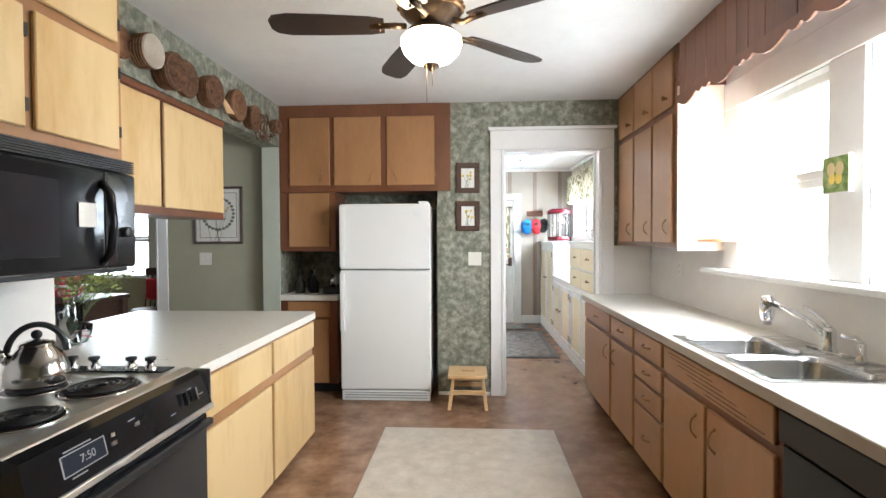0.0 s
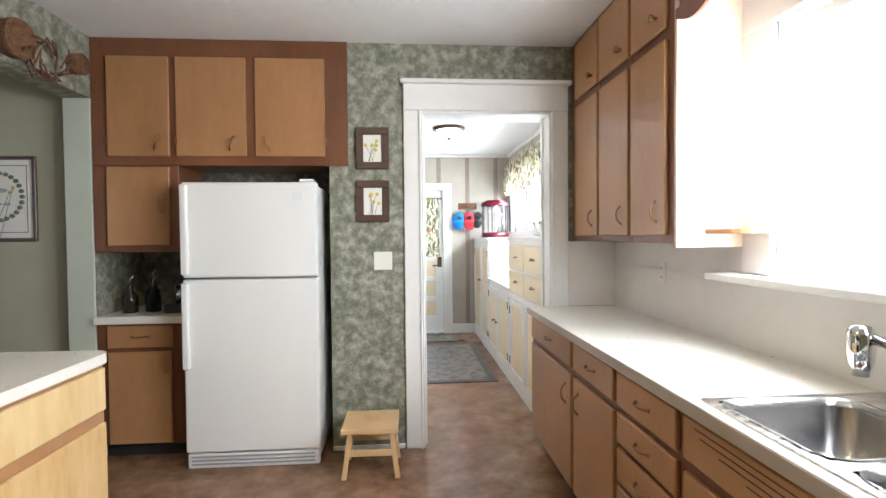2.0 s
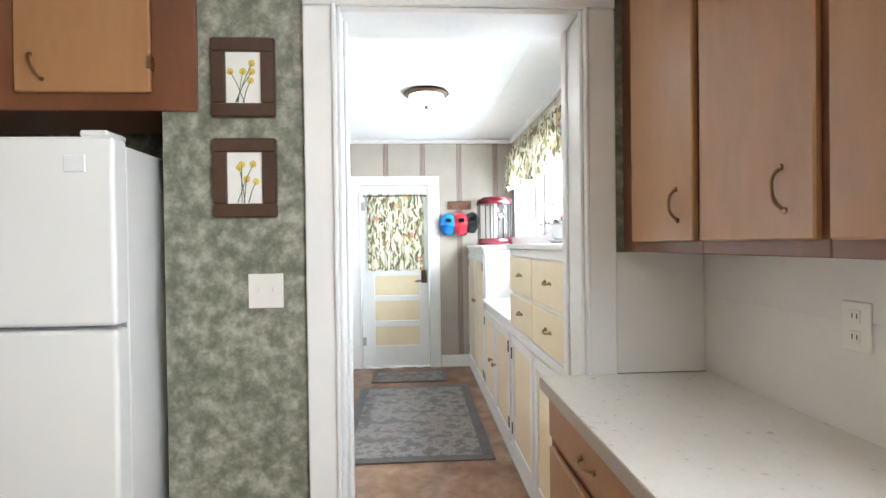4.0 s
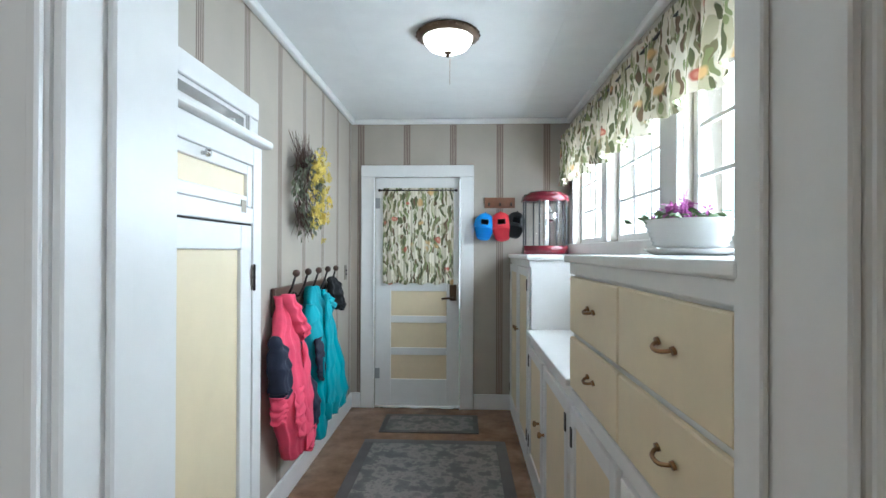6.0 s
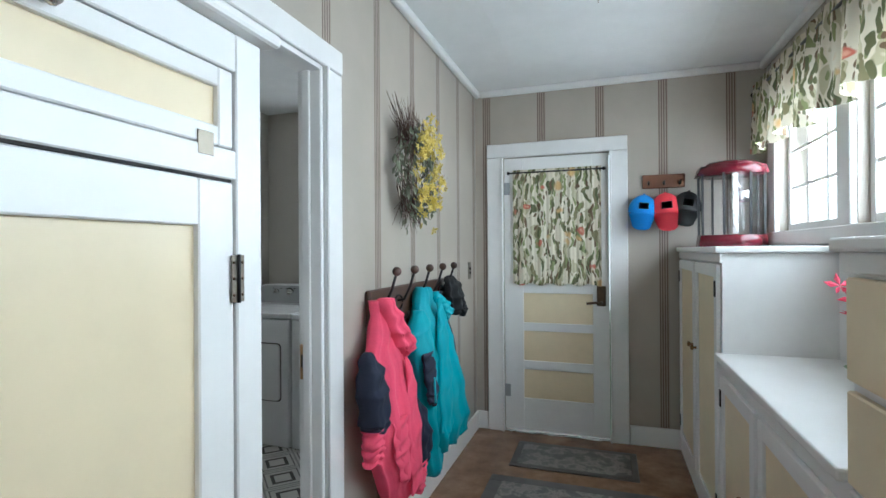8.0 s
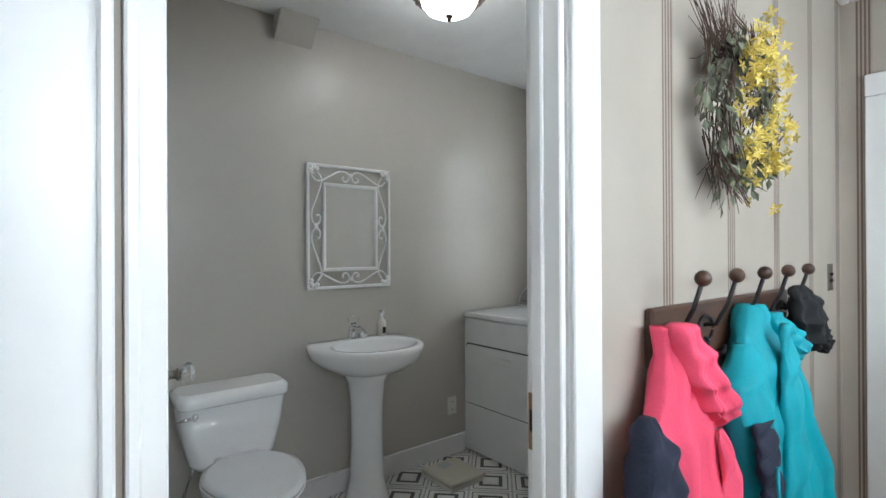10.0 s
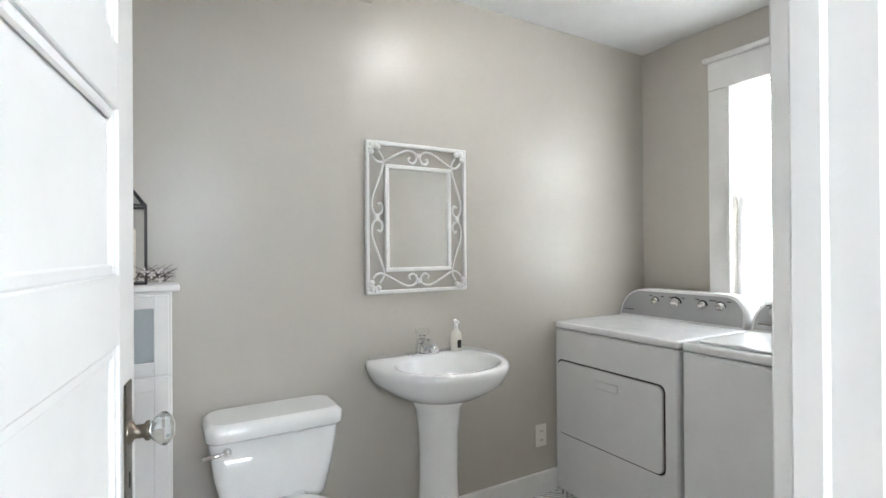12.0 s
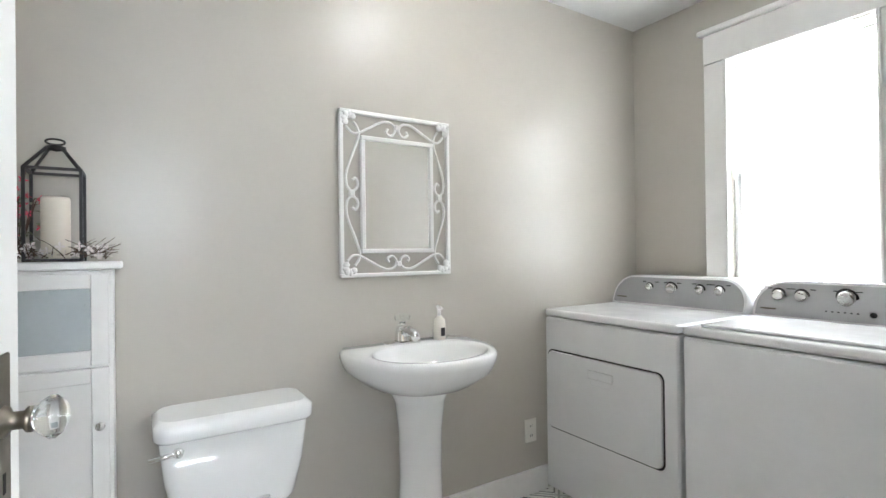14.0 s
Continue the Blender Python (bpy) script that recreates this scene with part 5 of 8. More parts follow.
for i in range(n):
    bm.faces.new((bm.verts[i], bm.verts[i + 1], bm.verts[k + i + 1], bm.verts[k + i]))
    bm.faces.new((bm.verts[n + 1 + i], bm.verts[n + 2 + i], bm.verts[k + n + 2 + i], bm.verts[k + n + 1 + i]))
part("scalloped_board", bm, PANEL, vl)
bf = thing("greeting_card", (1.66, 2.61, 1.56), "small butterfly picture block fixed to the window casing", "picture")
part("block", boxed(1.655, 1.675, 2.608, 2.758, 1.562, 1.717, bevel=0.002), PAPER, bf)
pr = part("print", boxed(1.653, 1.6548, 2.612, 2.754, 1.566, 1.713), BUTTERFLY, bf, "green butterfly print")
for sy, sz, a in ((-1, 1, 0.030), (1, 1, 0.030), (-1, -1, 0.024), (1, -1, 0.024)):
    part("wing", lathed([(0, 0), (a, 0.0003), (a * 0.9, 0.0008), (0, 0.001)], (1.6528, 2.683 + sy * a * 0.8, 1.64 + sz * a * 0.75), 14, Matrix.Rotation(radians(-90), 4, "Y"), (1, 0.8)), plain("pale_wing", (0.62, 0.50, 0.25), 0.7) if a > 0.028 else YELLOW, pr)

# ceiling fan
FX, FY = -0.02, 2.67
fan = thing("ceiling_fan", (FX, FY, 2.57), "dark five-blade ceiling fan with a lit bowl light", "ceiling fan")
part("canopy", lathed([(0.0, 2.569), (0.075, 2.569), (0.07, 2.53), (0.03, 2.51), (0.028, 2.46), (0.0, 2.46)], (FX, FY, 0), 24), BRONZE, fan)
part("motor", lathed([(0.0, 2.475), (0.06, 2.47), (0.12, 2.44), (0.135, 2.405), (0.13, 2.36), (0.11, 2.325), (0.075, 2.305), (0.07, 2.28), (0, 2.28)], (FX, FY, 0), 32), BRONZE, fan)
band = part("filigree_band", lathed([(0.133, 2.392), (0.139, 2.385), (0.136, 2.35), (0.127, 2.345)], (FX, FY, 0), 32), BRASS, fan, "cast brass scroll band")
for i in range(20):
    a = 2 * math.pi * i / 20
    part("scroll", ball(bmesh.new(), (FX + 0.138 * math.cos(a), FY + 0.138 * math.sin(a), 2.368), 0.011, 6), BRASS, band)
part("light_collar", lathed([(0.07, 2.285), (0.10, 2.27), (0.115, 2.25), (0, 2.25)], (FX, FY, 0), 28), BRONZE, fan)
part("glass_bowl", lathed([(0.112, 2.2495), (0.128, 2.235), (0.131, 2.215), (0.118, 2.18), (0.09, 2.15), (0.05, 2.133), (0, 2.128)], (FX, FY, 0), 32), GLOBE, fan, "lit cream glass bowl")
part("finial", lathed([(0.036, 2.128), (0.036, 2.12), (0.014, 2.115), (0.012, 2.105), (0, 2.098)], (FX, FY, 0), 14), BRONZE, fan)
for dx, low in ((-0.018, 1.955), (0.006, 2.03)):
    part("pull_chain", tubed([(FX + dx, FY - 0.03, 2.128), (FX + dx, FY - 0.03, low)], 0.0013, 5), BRASS, fan)
for k in range(5):
    a = radians(-30 + 72 * k)
    m = Matrix.Translation((FX, FY, 2.290)) @ Matrix.Rotation(a, 4, "Z") @ Matrix.Rotation(radians(11), 4, "X")
    bm = bmesh.new()
    pr_ = [(0.20, 0.045), (0.26, 0.058), (0.45, 0.068), (0.60, 0.070), (0.66, 0.056), (0.68, 0.028)]
    ring_ = [(x, w) for x, w in pr_] + [(x, -w) for x, w in pr_[::-1]]
    rows = [[bm.verts.new(m @ Vector((x, w, z))) for x, w in ring_] for z in (-0.004, 0.004)]
    bm.faces.new(rows[1]), bm.faces.new(rows[0][::-1])
    for i in range(len(ring_)):
        j = (i + 1) % len(ring_)
        bm.faces.new((rows[0][i], rows[0][j], rows[1][j], rows[1][i]))
    bl = part("blade", bm, BLADE, fan)
    part("blade_iron", tubed([m @ Vector(p) for p in ((0.11, 0, 0.0), (0.15, 0.02, -0.012), (0.19, 0.012, -0.008), (0.26, 0.0, -0.007))], 0.013, 8), BRONZE, bl)
    for p in ((0.22, 0.02), (0.22, -0.02), (0.255, 0)):
        part("screw", ball(bmesh.new(), m @ Vector((*p, -0.006)), 0.006, 6), BRASS, bl)


# ---- back hall ----
ZERO[0] = HALL
# cupboard beside the bathroom door
cu = thing("cupboard", (0.0, 5.4, 0.0), "white cupboard with cream panels, a drop-down flap and a ledge", "cupboard")
part("body", boxed(-0.10, 0.178, 5.065, 5.635, 0.0, 1.625, bevel=0.003), WHITE, cu)
part("ledge", boxed(-0.10, 0.224, 5.065, 5.652, 1.6255, 1.645, bevel=0.007, seg=2), WHITE, cu)
part("corner_stile", boxed(0.1785, 0.198, 5.5845, 5.635, 0.0, 1.625, bevel=0.002), WHITE, cu)
part("top_rail", boxed(0.1785, 0.198, 5.07, 5.584, 1.572, 1.625, bevel=0.002), WHITE, cu)
part("mid_rail", boxed(0.1785, 0.198, 5.07, 5.584, 1.424, 1.464, bevel=0.002), WHITE, cu)


def panel_door(parent, name, axis, face, out, u0, u1, z0, z1, stile, inset=CREAM, frame_mat=WHITE, thick=0.018):
    """A framed door: two stiles, two rails and a sunken panel of another colour."""
    def bx(p0, p1, a, b, c, dd, bev=0.002):
        p, q = sorted((face + out * p0, face + out * p1))
        return boxed(p, q, a, b, c, dd, bevel=bev) if axis == "x" else boxed(a, b, p, q, c, dd, bevel=bev)
    bm = bmesh.new()
    for a, b, c, dd in ((u0, u0 + stile, z0, z1), (u1 - stile, u1, z0, z1), (u0 + stile, u1 - stile, z0, z0 + stile), (u0 + stile, u1 - stile, z1 - stile, z1)):
        other = bx(0.0005, thick, a, b, c, dd)
        me = bpy.data.meshes.new("piece")
        other.to_mesh(me)
        other.free()
        bm.from_mesh(me)
        bpy.data.meshes.remove(me)
    f = part(name, bm, frame_mat, parent)
    part("panel", bx(0.0005, thick - 0.009, u0 + stile, u1 - stile, z0 + stile, z1 - stile, 0), inset, f, "cream painted panel")
    return f


flap = panel_door(cu, "flap", "x", 0.178, 1, 5.085, 5.58, 1.466, 1.570, 0.026)
lowd = panel_door(cu, "door", "x", 0.178, 1, 5.085, 5.58, 0.06, 1.420, 0.06)
part("shadow_gap", boxed(0.1785, 0.1968, 5.085, 5.575, 1.4203, 1.4238), DARK, cu, "dark gap under the flap rail")
knob(flap, (0.196, 5.34, 1.557), (1, 0, 0), 0.009, STEEL, label="steel knob")
for y in (5.215, 5.53):
    part("hinge", boxed(0.1963, 0.1985, y - 0.013, y + 0.013, 1.450, 1.480, bevel=0.0005), PEWTER, flap, "small steel hinge")
for z in (1.29, 0.25):
    h = part("hinge", boxed(0.1985, 0.2000, 5.572, 5.596, z - 0.032, z + 0.032, bevel=0.0005), PEWTER, lowd, "small steel butt hinge")
    part("hinge_pin", tubed([(0.2015, 5.584, z - 0.033), (0.2015, 5.584, z + 0.033)], 0.0025, 8), IRON, h)
    for dy in (-0.008, 0.008):
        for dz in (-0.022, 0.0, 0.022):
            part("screw", ball(bmesh.new(), (0.2, 5.584 + dy, z + dz), 0.0022, 6), BRONZE, h)

# back door with four light panels and a curtain
bd = thing("door_back", (0.33, 8.66, 0.0), "white back door with three cream panels under a curtained window", "door", kind="structure")
DY0, DY1 = 8.635, 8.672
for a, b, c, d in ((-0.036, 0.10, 0.012, 1.996), (0.585, 0.696, 0.012, 1.996)):
    part("stile", boxed(a, b, DY0, DY1, c, d, bevel=0.002), WHITE, bd)
for c, d in ((0.012, 0.245), (0.455, 0.518), (0.735, 0.795), (1.01, 1.09), (1.90, 1.996)):
    part("rail", boxed(0.10, 0.585, DY0, DY1, c, d, bevel=0.002), WHITE, bd)
for c, d in ((0.245, 0.455), (0.518, 0.735), (0.795, 1.01)):
    part("panel", boxed(0.10, 0.585, DY0 + 0.014, DY1 - 0.008, c, d), CREAM, bd, "cream painted panel")
pn = part("pane", boxed(0.10, 0.585, 8.65, 8.654, 1.09, 1.90), PANE, bd)
pn.visible_shadow = False
for z in (0.295, 1.775):
    part("hinge", boxed(-0.048, 0.004, 8.6285, 8.6345, z - 0.045, z + 0.045, bevel=0.002), GREYPLASTIC, bd, "dull steel hinge")
lk = part("lock_plate", boxed(0.612, 0.672, 8.618, 8.6345, 0.93, 1.07, bevel=0.006, seg=2), BRONZE, bd, "dark bronze lock plate")
part("lever", tubed([(0.642, 8.617, 0.955), (0.642, 8.585, 0.955), (0.60, 8.577, 0.957), (0.545, 8.58, 0.95)], 0.009, 8), BRONZE, lk)
solo("threshold", boxed(-0.036, 0.697, 8.60, 8.63, 0.0005, 0.011, bevel=0.003), STEEL, "thin metal threshold under the back door", "threshold", kind="structure")
cr = thing("door_curtain", (0.34, 8.61, 1.08), "tropical floral cafe curtain on a thin rod", "curtain")


def gathered(u0, u1, z0, z1, base, amp, waves, seed, axis="y", hem=0.0, nu=150, nv=18, flare=0.5):
    """Cloth gathered on a rod: deeper waves towards the hem."""
    ph = [random.Random(seed + i).uniform(0, 6.28) for i in range(6)]

    def at(u, v):
        uu = u0 + (u1 - u0) * u
        wob = math.sin(waves * 6.283 * u + ph[0]) + 0.5 * math.sin(waves * 2.3 * 6.283 * u + ph[1]) + 0.4 * math.sin(waves * 0.43 * 6.283 * u + ph[2])
        low = 1 - v
        depth = amp * (0.35 + flare * 1.3 * low) * wob / 1.4
        z = z0 + (z1 - z0) * v + hem * low * math.sin(waves * 0.5 * 6.283 * u + ph[3])
        return (uu, base - depth, z) if axis == "y" else (base - depth, uu, z)
    return sheet(at, nu, nv)


part("cloth", gathered(0.03, 0.645, 1.075, 1.905, 8.612, 0.010, 9, 4, hem=0.008), FLORAL, cr)
part("rod", tubed([(0.0, 8.612, 1.885), (0.665, 8.612, 1.885)], 0.006, 8), IRON, cr)
for x in (0.0, 0.665):
    part("finial", ball(bmesh.new(), (x, 8.612, 1.885), 0.013, 8), IRON, cr)

va = thing("window_valance", (1.56, 6.9, 1.95), "gathered tropical floral valance over the hall windows", "curtain")
part("cloth", gathered(5.22, 8.56, 1.92, 2.335, 1.555, 0.024, 19, 9, axis="x", hem=0.022, nu=620, nv=16, flare=1.25), FLORAL, va)
part("rod", tubed([(1.562, 5.18, 2.29), (1.562, 8.59, 2.29)], 0.008, 8), IRON, va)
part("finial", ball(bmesh.new(), (1.562, 8.595, 2.29), 0.016, 8), IRON, va)

# built-in cabinets under the windows
CX = 1.145


def hall_pull(parent, y, z, length=0.10):
    return pull(parent, (CX - 0.021, y, z), (0, 1, 0.06), (-1, 0, -0.35), length * 0.8, 0.024, 0.0048)


def top_board(parent, name, y0, y1, z, over=0.03, moulding=True, y_over=0.03):
    part(name, boxed(CX - over, 1.588, y0, y1 + y_over, z - 0.028, z, bevel=0.006, seg=2), WHITE, parent)
    if moulding:
        part("moulding", boxed(CX - 0.014, CX - 0.0005, y0, y1 + 0.012, z - 0.072, z - 0.0285, bevel=0.005, seg=2), WHITE, parent)


t3 = thing("dresser", (1.36, 5.7, 0.0), "white built-in drawer cabinet with cream drawers and brass pulls", "cabinet", "built-in hall cabinets")
part("body", boxed(CX, 1.588, 5.065, 6.225, 0.0, 1.318, bevel=0.002), WHITE, t3)
top_board(t3, "top", 5.065, 6.225, 1.347, 0.035, y_over=0.02)
for y0, y1 in ((5.10, 5.64), (5.65, 6.21)):
    for z0, z1 in ((1.065, 1.268), (0.86, 1.045)):
        d = front(t3, "drawer", "x", CX - 0.0005, -1, y0, y1, z0, z1, CREAM)
        if y1 < 5.8:
            hall_pull(d, 5.335, (z0 + z1) / 2 + 0.01, 0.095)
        else:
            hall_pull(d, 5.90, (z0 + z1) / 2 + 0.01, 0.08)
part("rail", boxed(CX - 0.012, CX - 0.0005, 5.07, 6.22, 0.80, 0.845, bevel=0.003), WHITE, t3)
for y0, y1, hy in ((5.10, 5.62, 5.16), (5.66, 6.20, 6.18)):
    d = panel_door(t3, "door", "x", CX, -1, y0, y1, 0.10, 0.79, 0.055)
    for z in (0.68, 0.22):
        part("hinge", boxed(CX - 0.023, CX - 0.0185, hy - 0.012, hy + 0.012, z - 0.035, z + 0.035, bevel=0.001), IRON, d, "dark hinge")
part("plinth", boxed(CX - 0.010, CX - 0.0005, 5.07, 6.225, 0.0, 0.09), WHITE, t3)

t2 = thing("low_cabinet", (1.36, 6.85, 0.0), "white built-in low cabinet with cream panelled doors", "cabinet", "built-in hall cabinets")
part("body", boxed(CX, 1.588, 6.23, 7.40, 0.0, 0.85, bevel=0.002), WHITE, t2)
top_board(t2, "top", 6.23, 7.37, 0.88, 0.03, False)
part("back_panel", boxed(1.56, 1.588, 6.235, 7.40, 0.881, 1.335), WHITE, t2)
for y0, y1, hy, ky in ((6.26, 6.83, 6.285, 6.79), (6.87, 7.375, 7.355, 6.95)):
    d = panel_door(t2, "door", "x", CX, -1, y0, y1, 0.10, 0.79, 0.055)
    for z in (0.70, 0.22):
        part("hinge", boxed(CX - 0.023, CX - 0.0185, hy - 0.012, hy + 0.012, z - 0.035, z + 0.035, bevel=0.001), IRON, d, "dark hinge")
    knob(d, (CX - 0.018, ky, 0.46), (-1, 0, 0), 0.016)
part("plinth", boxed(CX - 0.010, CX - 0.0005, 6.23, 7.40, 0.0, 0.09), WHITE, t2)

t1 = thing("tall_cabinet", (1.36, 8.0, 0.0), "white built-in cabinet with tall cream panelled doors", "cabinet", "built-in hall cabinets")
part("body", boxed(CX, 1.588, 7.405, 8.60, 0.0, 1.306, bevel=0.002), WHITE, t1)
part("top", boxed(CX - 0.03, 1.588, 7.385, 8.60, 1.3065, 1.335, bevel=0.006, seg=2), WHITE, t1)
part("moulding", boxed(CX - 0.014, CX - 0.0005, 7.39, 8.60, 1.263, 1.306, bevel=0.005, seg=2), WHITE, t1)
for y0, y1, hy, ky in ((7.43, 7.97, 7.45, 7.94), (8.01, 8.57, 8.55, 8.045)):
    d = panel_door(t1, "door", "x", CX, -1, y0, y1, 0.10, 1.255, 0.055)
    for z in (1.15, 0.22):
        part("hinge", boxed(CX - 0.023, CX - 0.0185, hy - 0.012, hy + 0.012, z - 0.035, z + 0.035, bevel=0.001), IRON, d, "dark hinge")
    knob(d, (CX - 0.018, ky, 0.80), (-1, 0, 0), 0.014)
part("plinth", boxed(CX - 0.010, CX - 0.0005, 7.405, 8.60, 0.0, 0.09), WHITE, t1)

# popcorn machine
px_, py_ = 1.39, 8.40
pm = thing("popcorn_machine", (px_, py_, 1.336), "dark red tabletop popcorn machine with glass sides", "popcorn machine")
HEX = 8


def prism(r0, r1, z0, z1):
    return lathed([(0, z0), (r0, z0), (r1, z1), (0, z1)], (px_, py_, 0), HEX, Matrix.Rotation(radians(22.5), 4, "Z"))


part("base", prism(0.195, 0.185, 1.337, 1.405), DARKRED, pm)
part("roof", prism(0.20, 0.185, 1.765, 1.815), DARKRED, pm)
part("roof_cap", prism(0.165, 0.13, 1.8155, 1.84), DARKRED, pm)
for k in range(HEX):
    a = radians(22.5 + 45 * k)
    part("post", boxed(px_ + 0.176 * math.cos(a) - 0.006, px_ + 0.176 * math.cos(a) + 0.006, py_ + 0.176 * math.sin(a) - 0.006, py_ + 0.176 * math.sin(a) + 0.006, 1.4055, 1.7645), BLACKMATT, pm)
for k in range(HEX):
    a0, a1 = radians(22.5 + 45 * k), radians(67.5 + 45 * k)
    bm = bmesh.new()
    q = [(px_ + 0.172 * math.cos(a), py_ + 0.172 * math.sin(a), z) for a, z in ((a0, 1.406), (a1, 1.406), (a1, 1.764), (a0, 1.764))]
    bm.faces.new([bm.verts.new(p) for p in q])
    bmesh.ops.solidify(bm, geom=bm.faces[:], thickness=0.003)
    part("glass_side", bm, PANE, pm).visible_shadow = False
part("door_rail", boxed(px_ - 0.03, px_ + 0.0, py_ - 0.185, py_ - 0.172, 1.41, 1.76, bevel=0.003), STEEL, pm, "steel door rail")
part("pot", lathed([(0, 1.60), (0.05, 1.60), (0.06, 1.66), (0.055, 1.67), (0, 1.672)], (px_ + 0.05, py_ - 0.02, 0), 18), STEEL, pm)
part("pot_arm", tubed([(px_ + 0.05, py_ - 0.02, 1.67), (px_ + 0.02, py_ - 0.02, 1.763)], 0.008), CHROME, pm)

# cap rack
ra = thing("cap_rack", (1.04, 8.61, 1.72), "small reddish wooden peg rack on the wall", "rack")
part("board", boxed(0.91, 1.17, 8.598, 8.619, 1.73, 1.82, bevel=0.004), REDWOOD, ra)
for x in (0.945, 1.04, 1.135):
    part("peg", tubed([(x, 8.598, 1.765), (x, 8.555, 1.75), (x, 8.545, 1.77)], 0.007, 6), IRON, ra)


def cap(x, z, tilt, material, label, s=1.0):
    """A baseball cap hung by its back: a soft crown, a bent visor and a button."""
    c = thing("baseball_cap", (x, 8.56, z), label, "cap", "caps on the rack")
    m = Matrix.Translation((x, 8.535, z)) @ Matrix.Rotation(radians(tilt), 4, "Y")
    crown = sheet(lambda u, v: m @ Vector((0.078 * s * math.cos(u * 6.283) * math.sin(v * 1.6), 0.05 * s * math.sin(u * 6.283) * math.sin(v * 1.6) * 1.0, 0.10 * s * math.cos(v * 1.6))), 22, 8)
    part("crown", crown, material, c)
    vis = sheet(lambda u, v: m @ Vector((0.074 * s * (1 - 0.25 * v) * math.cos(math.pi * (1 + u)), -0.02 - 0.03 * s * math.sin(math.pi * u) + 0.01 * v, -0.005 - 0.105 * s * v * math.sin(math.pi * u) ** 0.6 - 0.012 * math.cos(math.pi * u * 2))), 18, 5, 0.003)
    part("visor", vis, material, c)
    part("button", ball(bmesh.new(), m @ Vector((0, 0, 0.10 * s)), 0.009, 6), material, c)
    part("patch", sheet(lambda u, v: m @ Vector((0.05 * s * (u - 0.5), -0.052 * s - 0.002, 0.02 + 0.035 * s * v)), 4, 3, 0.001), GREYPLASTIC, c)


cap(0.905, 1.565, 6, BLUE, "bright blue baseball cap hanging on the rack", 1.18)
cap(1.05, 1.565, -4, RED, "red baseball cap hanging on the rack", 1.25)
cap(1.165, 1.58, 10, BLACKMATT, "black baseball cap hanging on the rack", 1.15)

# bowl with mauve flowers on the drawer cabinet
bw = thing("planter_bowl", (1.40, 5.85, 1.348), "white ribbed oval planter on a saucer with mauve flowers", "planter")
part("saucer", lathed([(0, 0.0), (0.10, 0.0), (0.128, 0.016), (0.124, 0.019), (0.09, 0.008), (0, 0.008)], (1.40, 5.85, 1.349), 36, None, (1, 1.15)), PORCELAIN, bw)
prof = [(0, 0.010), (0.072, 0.010), (0.092, 0.024)]
for k in range(5):
    prof += [(0.102 + 0.005 * k, 0.030 + 0.014 * k), (0.099 + 0.005 * k, 0.037 + 0.014 * k)]
prof += [(0.126, 0.104), (0.119, 0.104), (0.108, 0.08), (0, 0.08)]
part("bowl", lathed(prof, (1.40, 5.85, 1.349), 40, None, (1, 1.15)), PORCELAIN, bw)


def leaf_cluster(n, centre, spread, size, seed, petals=1, up=0.4):
    """Many small bent leaves or petals about a centre."""
    bm = bmesh.new()
    g_ = random.Random(seed)
    for _ in range(n):
        p = Vector([centre[i] + g_.gauss(0, 1) * spread[i] for i in range(3)])
        q = Euler((g_.uniform(0, 6.28), g_.uniform(-up, up), g_.uniform(0, 6.28))).to_matrix()
        for k in range(petals):
            r = q @ Matrix.Rotation(6.283 * k / max(petals, 1), 3, "Z")
            s = size * g_.uniform(0.7, 1.3)
            vs = [bm.verts.new(p + r @ Vector(v) * s) for v in ((0, 0, 0), (0.5, -0.22, 0.10), (1.0, 0, 0.02), (0.5, 0.22, 0.10))]
            bm.faces.new(vs)
    return bm


fl_ = part("foliage", leaf_cluster(130, (1.40, 5.85, 1.456), (0.055, 0.065, 0.009), 0.038, 21), LEAF, bw, "grey-green leaves")
part("blossom", leaf_cluster(60, (1.37, 5.85, 1.480), (0.030, 0.038, 0.012), 0.020, 22, 5), MAUVE, bw, "mauve blossoms")
# small flower pot on the low cabinet
fp = thing("flower_pot", (1.36, 6.48, 0.881), "small dark pot with pink orchid sprays", "plant")
part("pot", lathed([(0, 0.0), (0.045, 0.0), (0.062, 0.11), (0.056, 0.11), (0.05, 0.09), (0, 0.09)], (1.36, 6.48, 0.881), 20), BRONZE, fp)
part("stem", tubed([(1.36, 6.48, 0.97), (1.33, 6.46, 1.12), (1.24, 6.44, 1.22)], 0.003, 5), TWIG, fp)
part("leaves", leaf_cluster(16, (1.35, 6.48, 1.01), (0.03, 0.03, 0.02), 0.09, 31), LEAF, fp)
part("blossom", leaf_cluster(12, (1.25, 6.445, 1.20), (0.02, 0.03, 0.03), 0.03, 33, 5), PINK, fp)

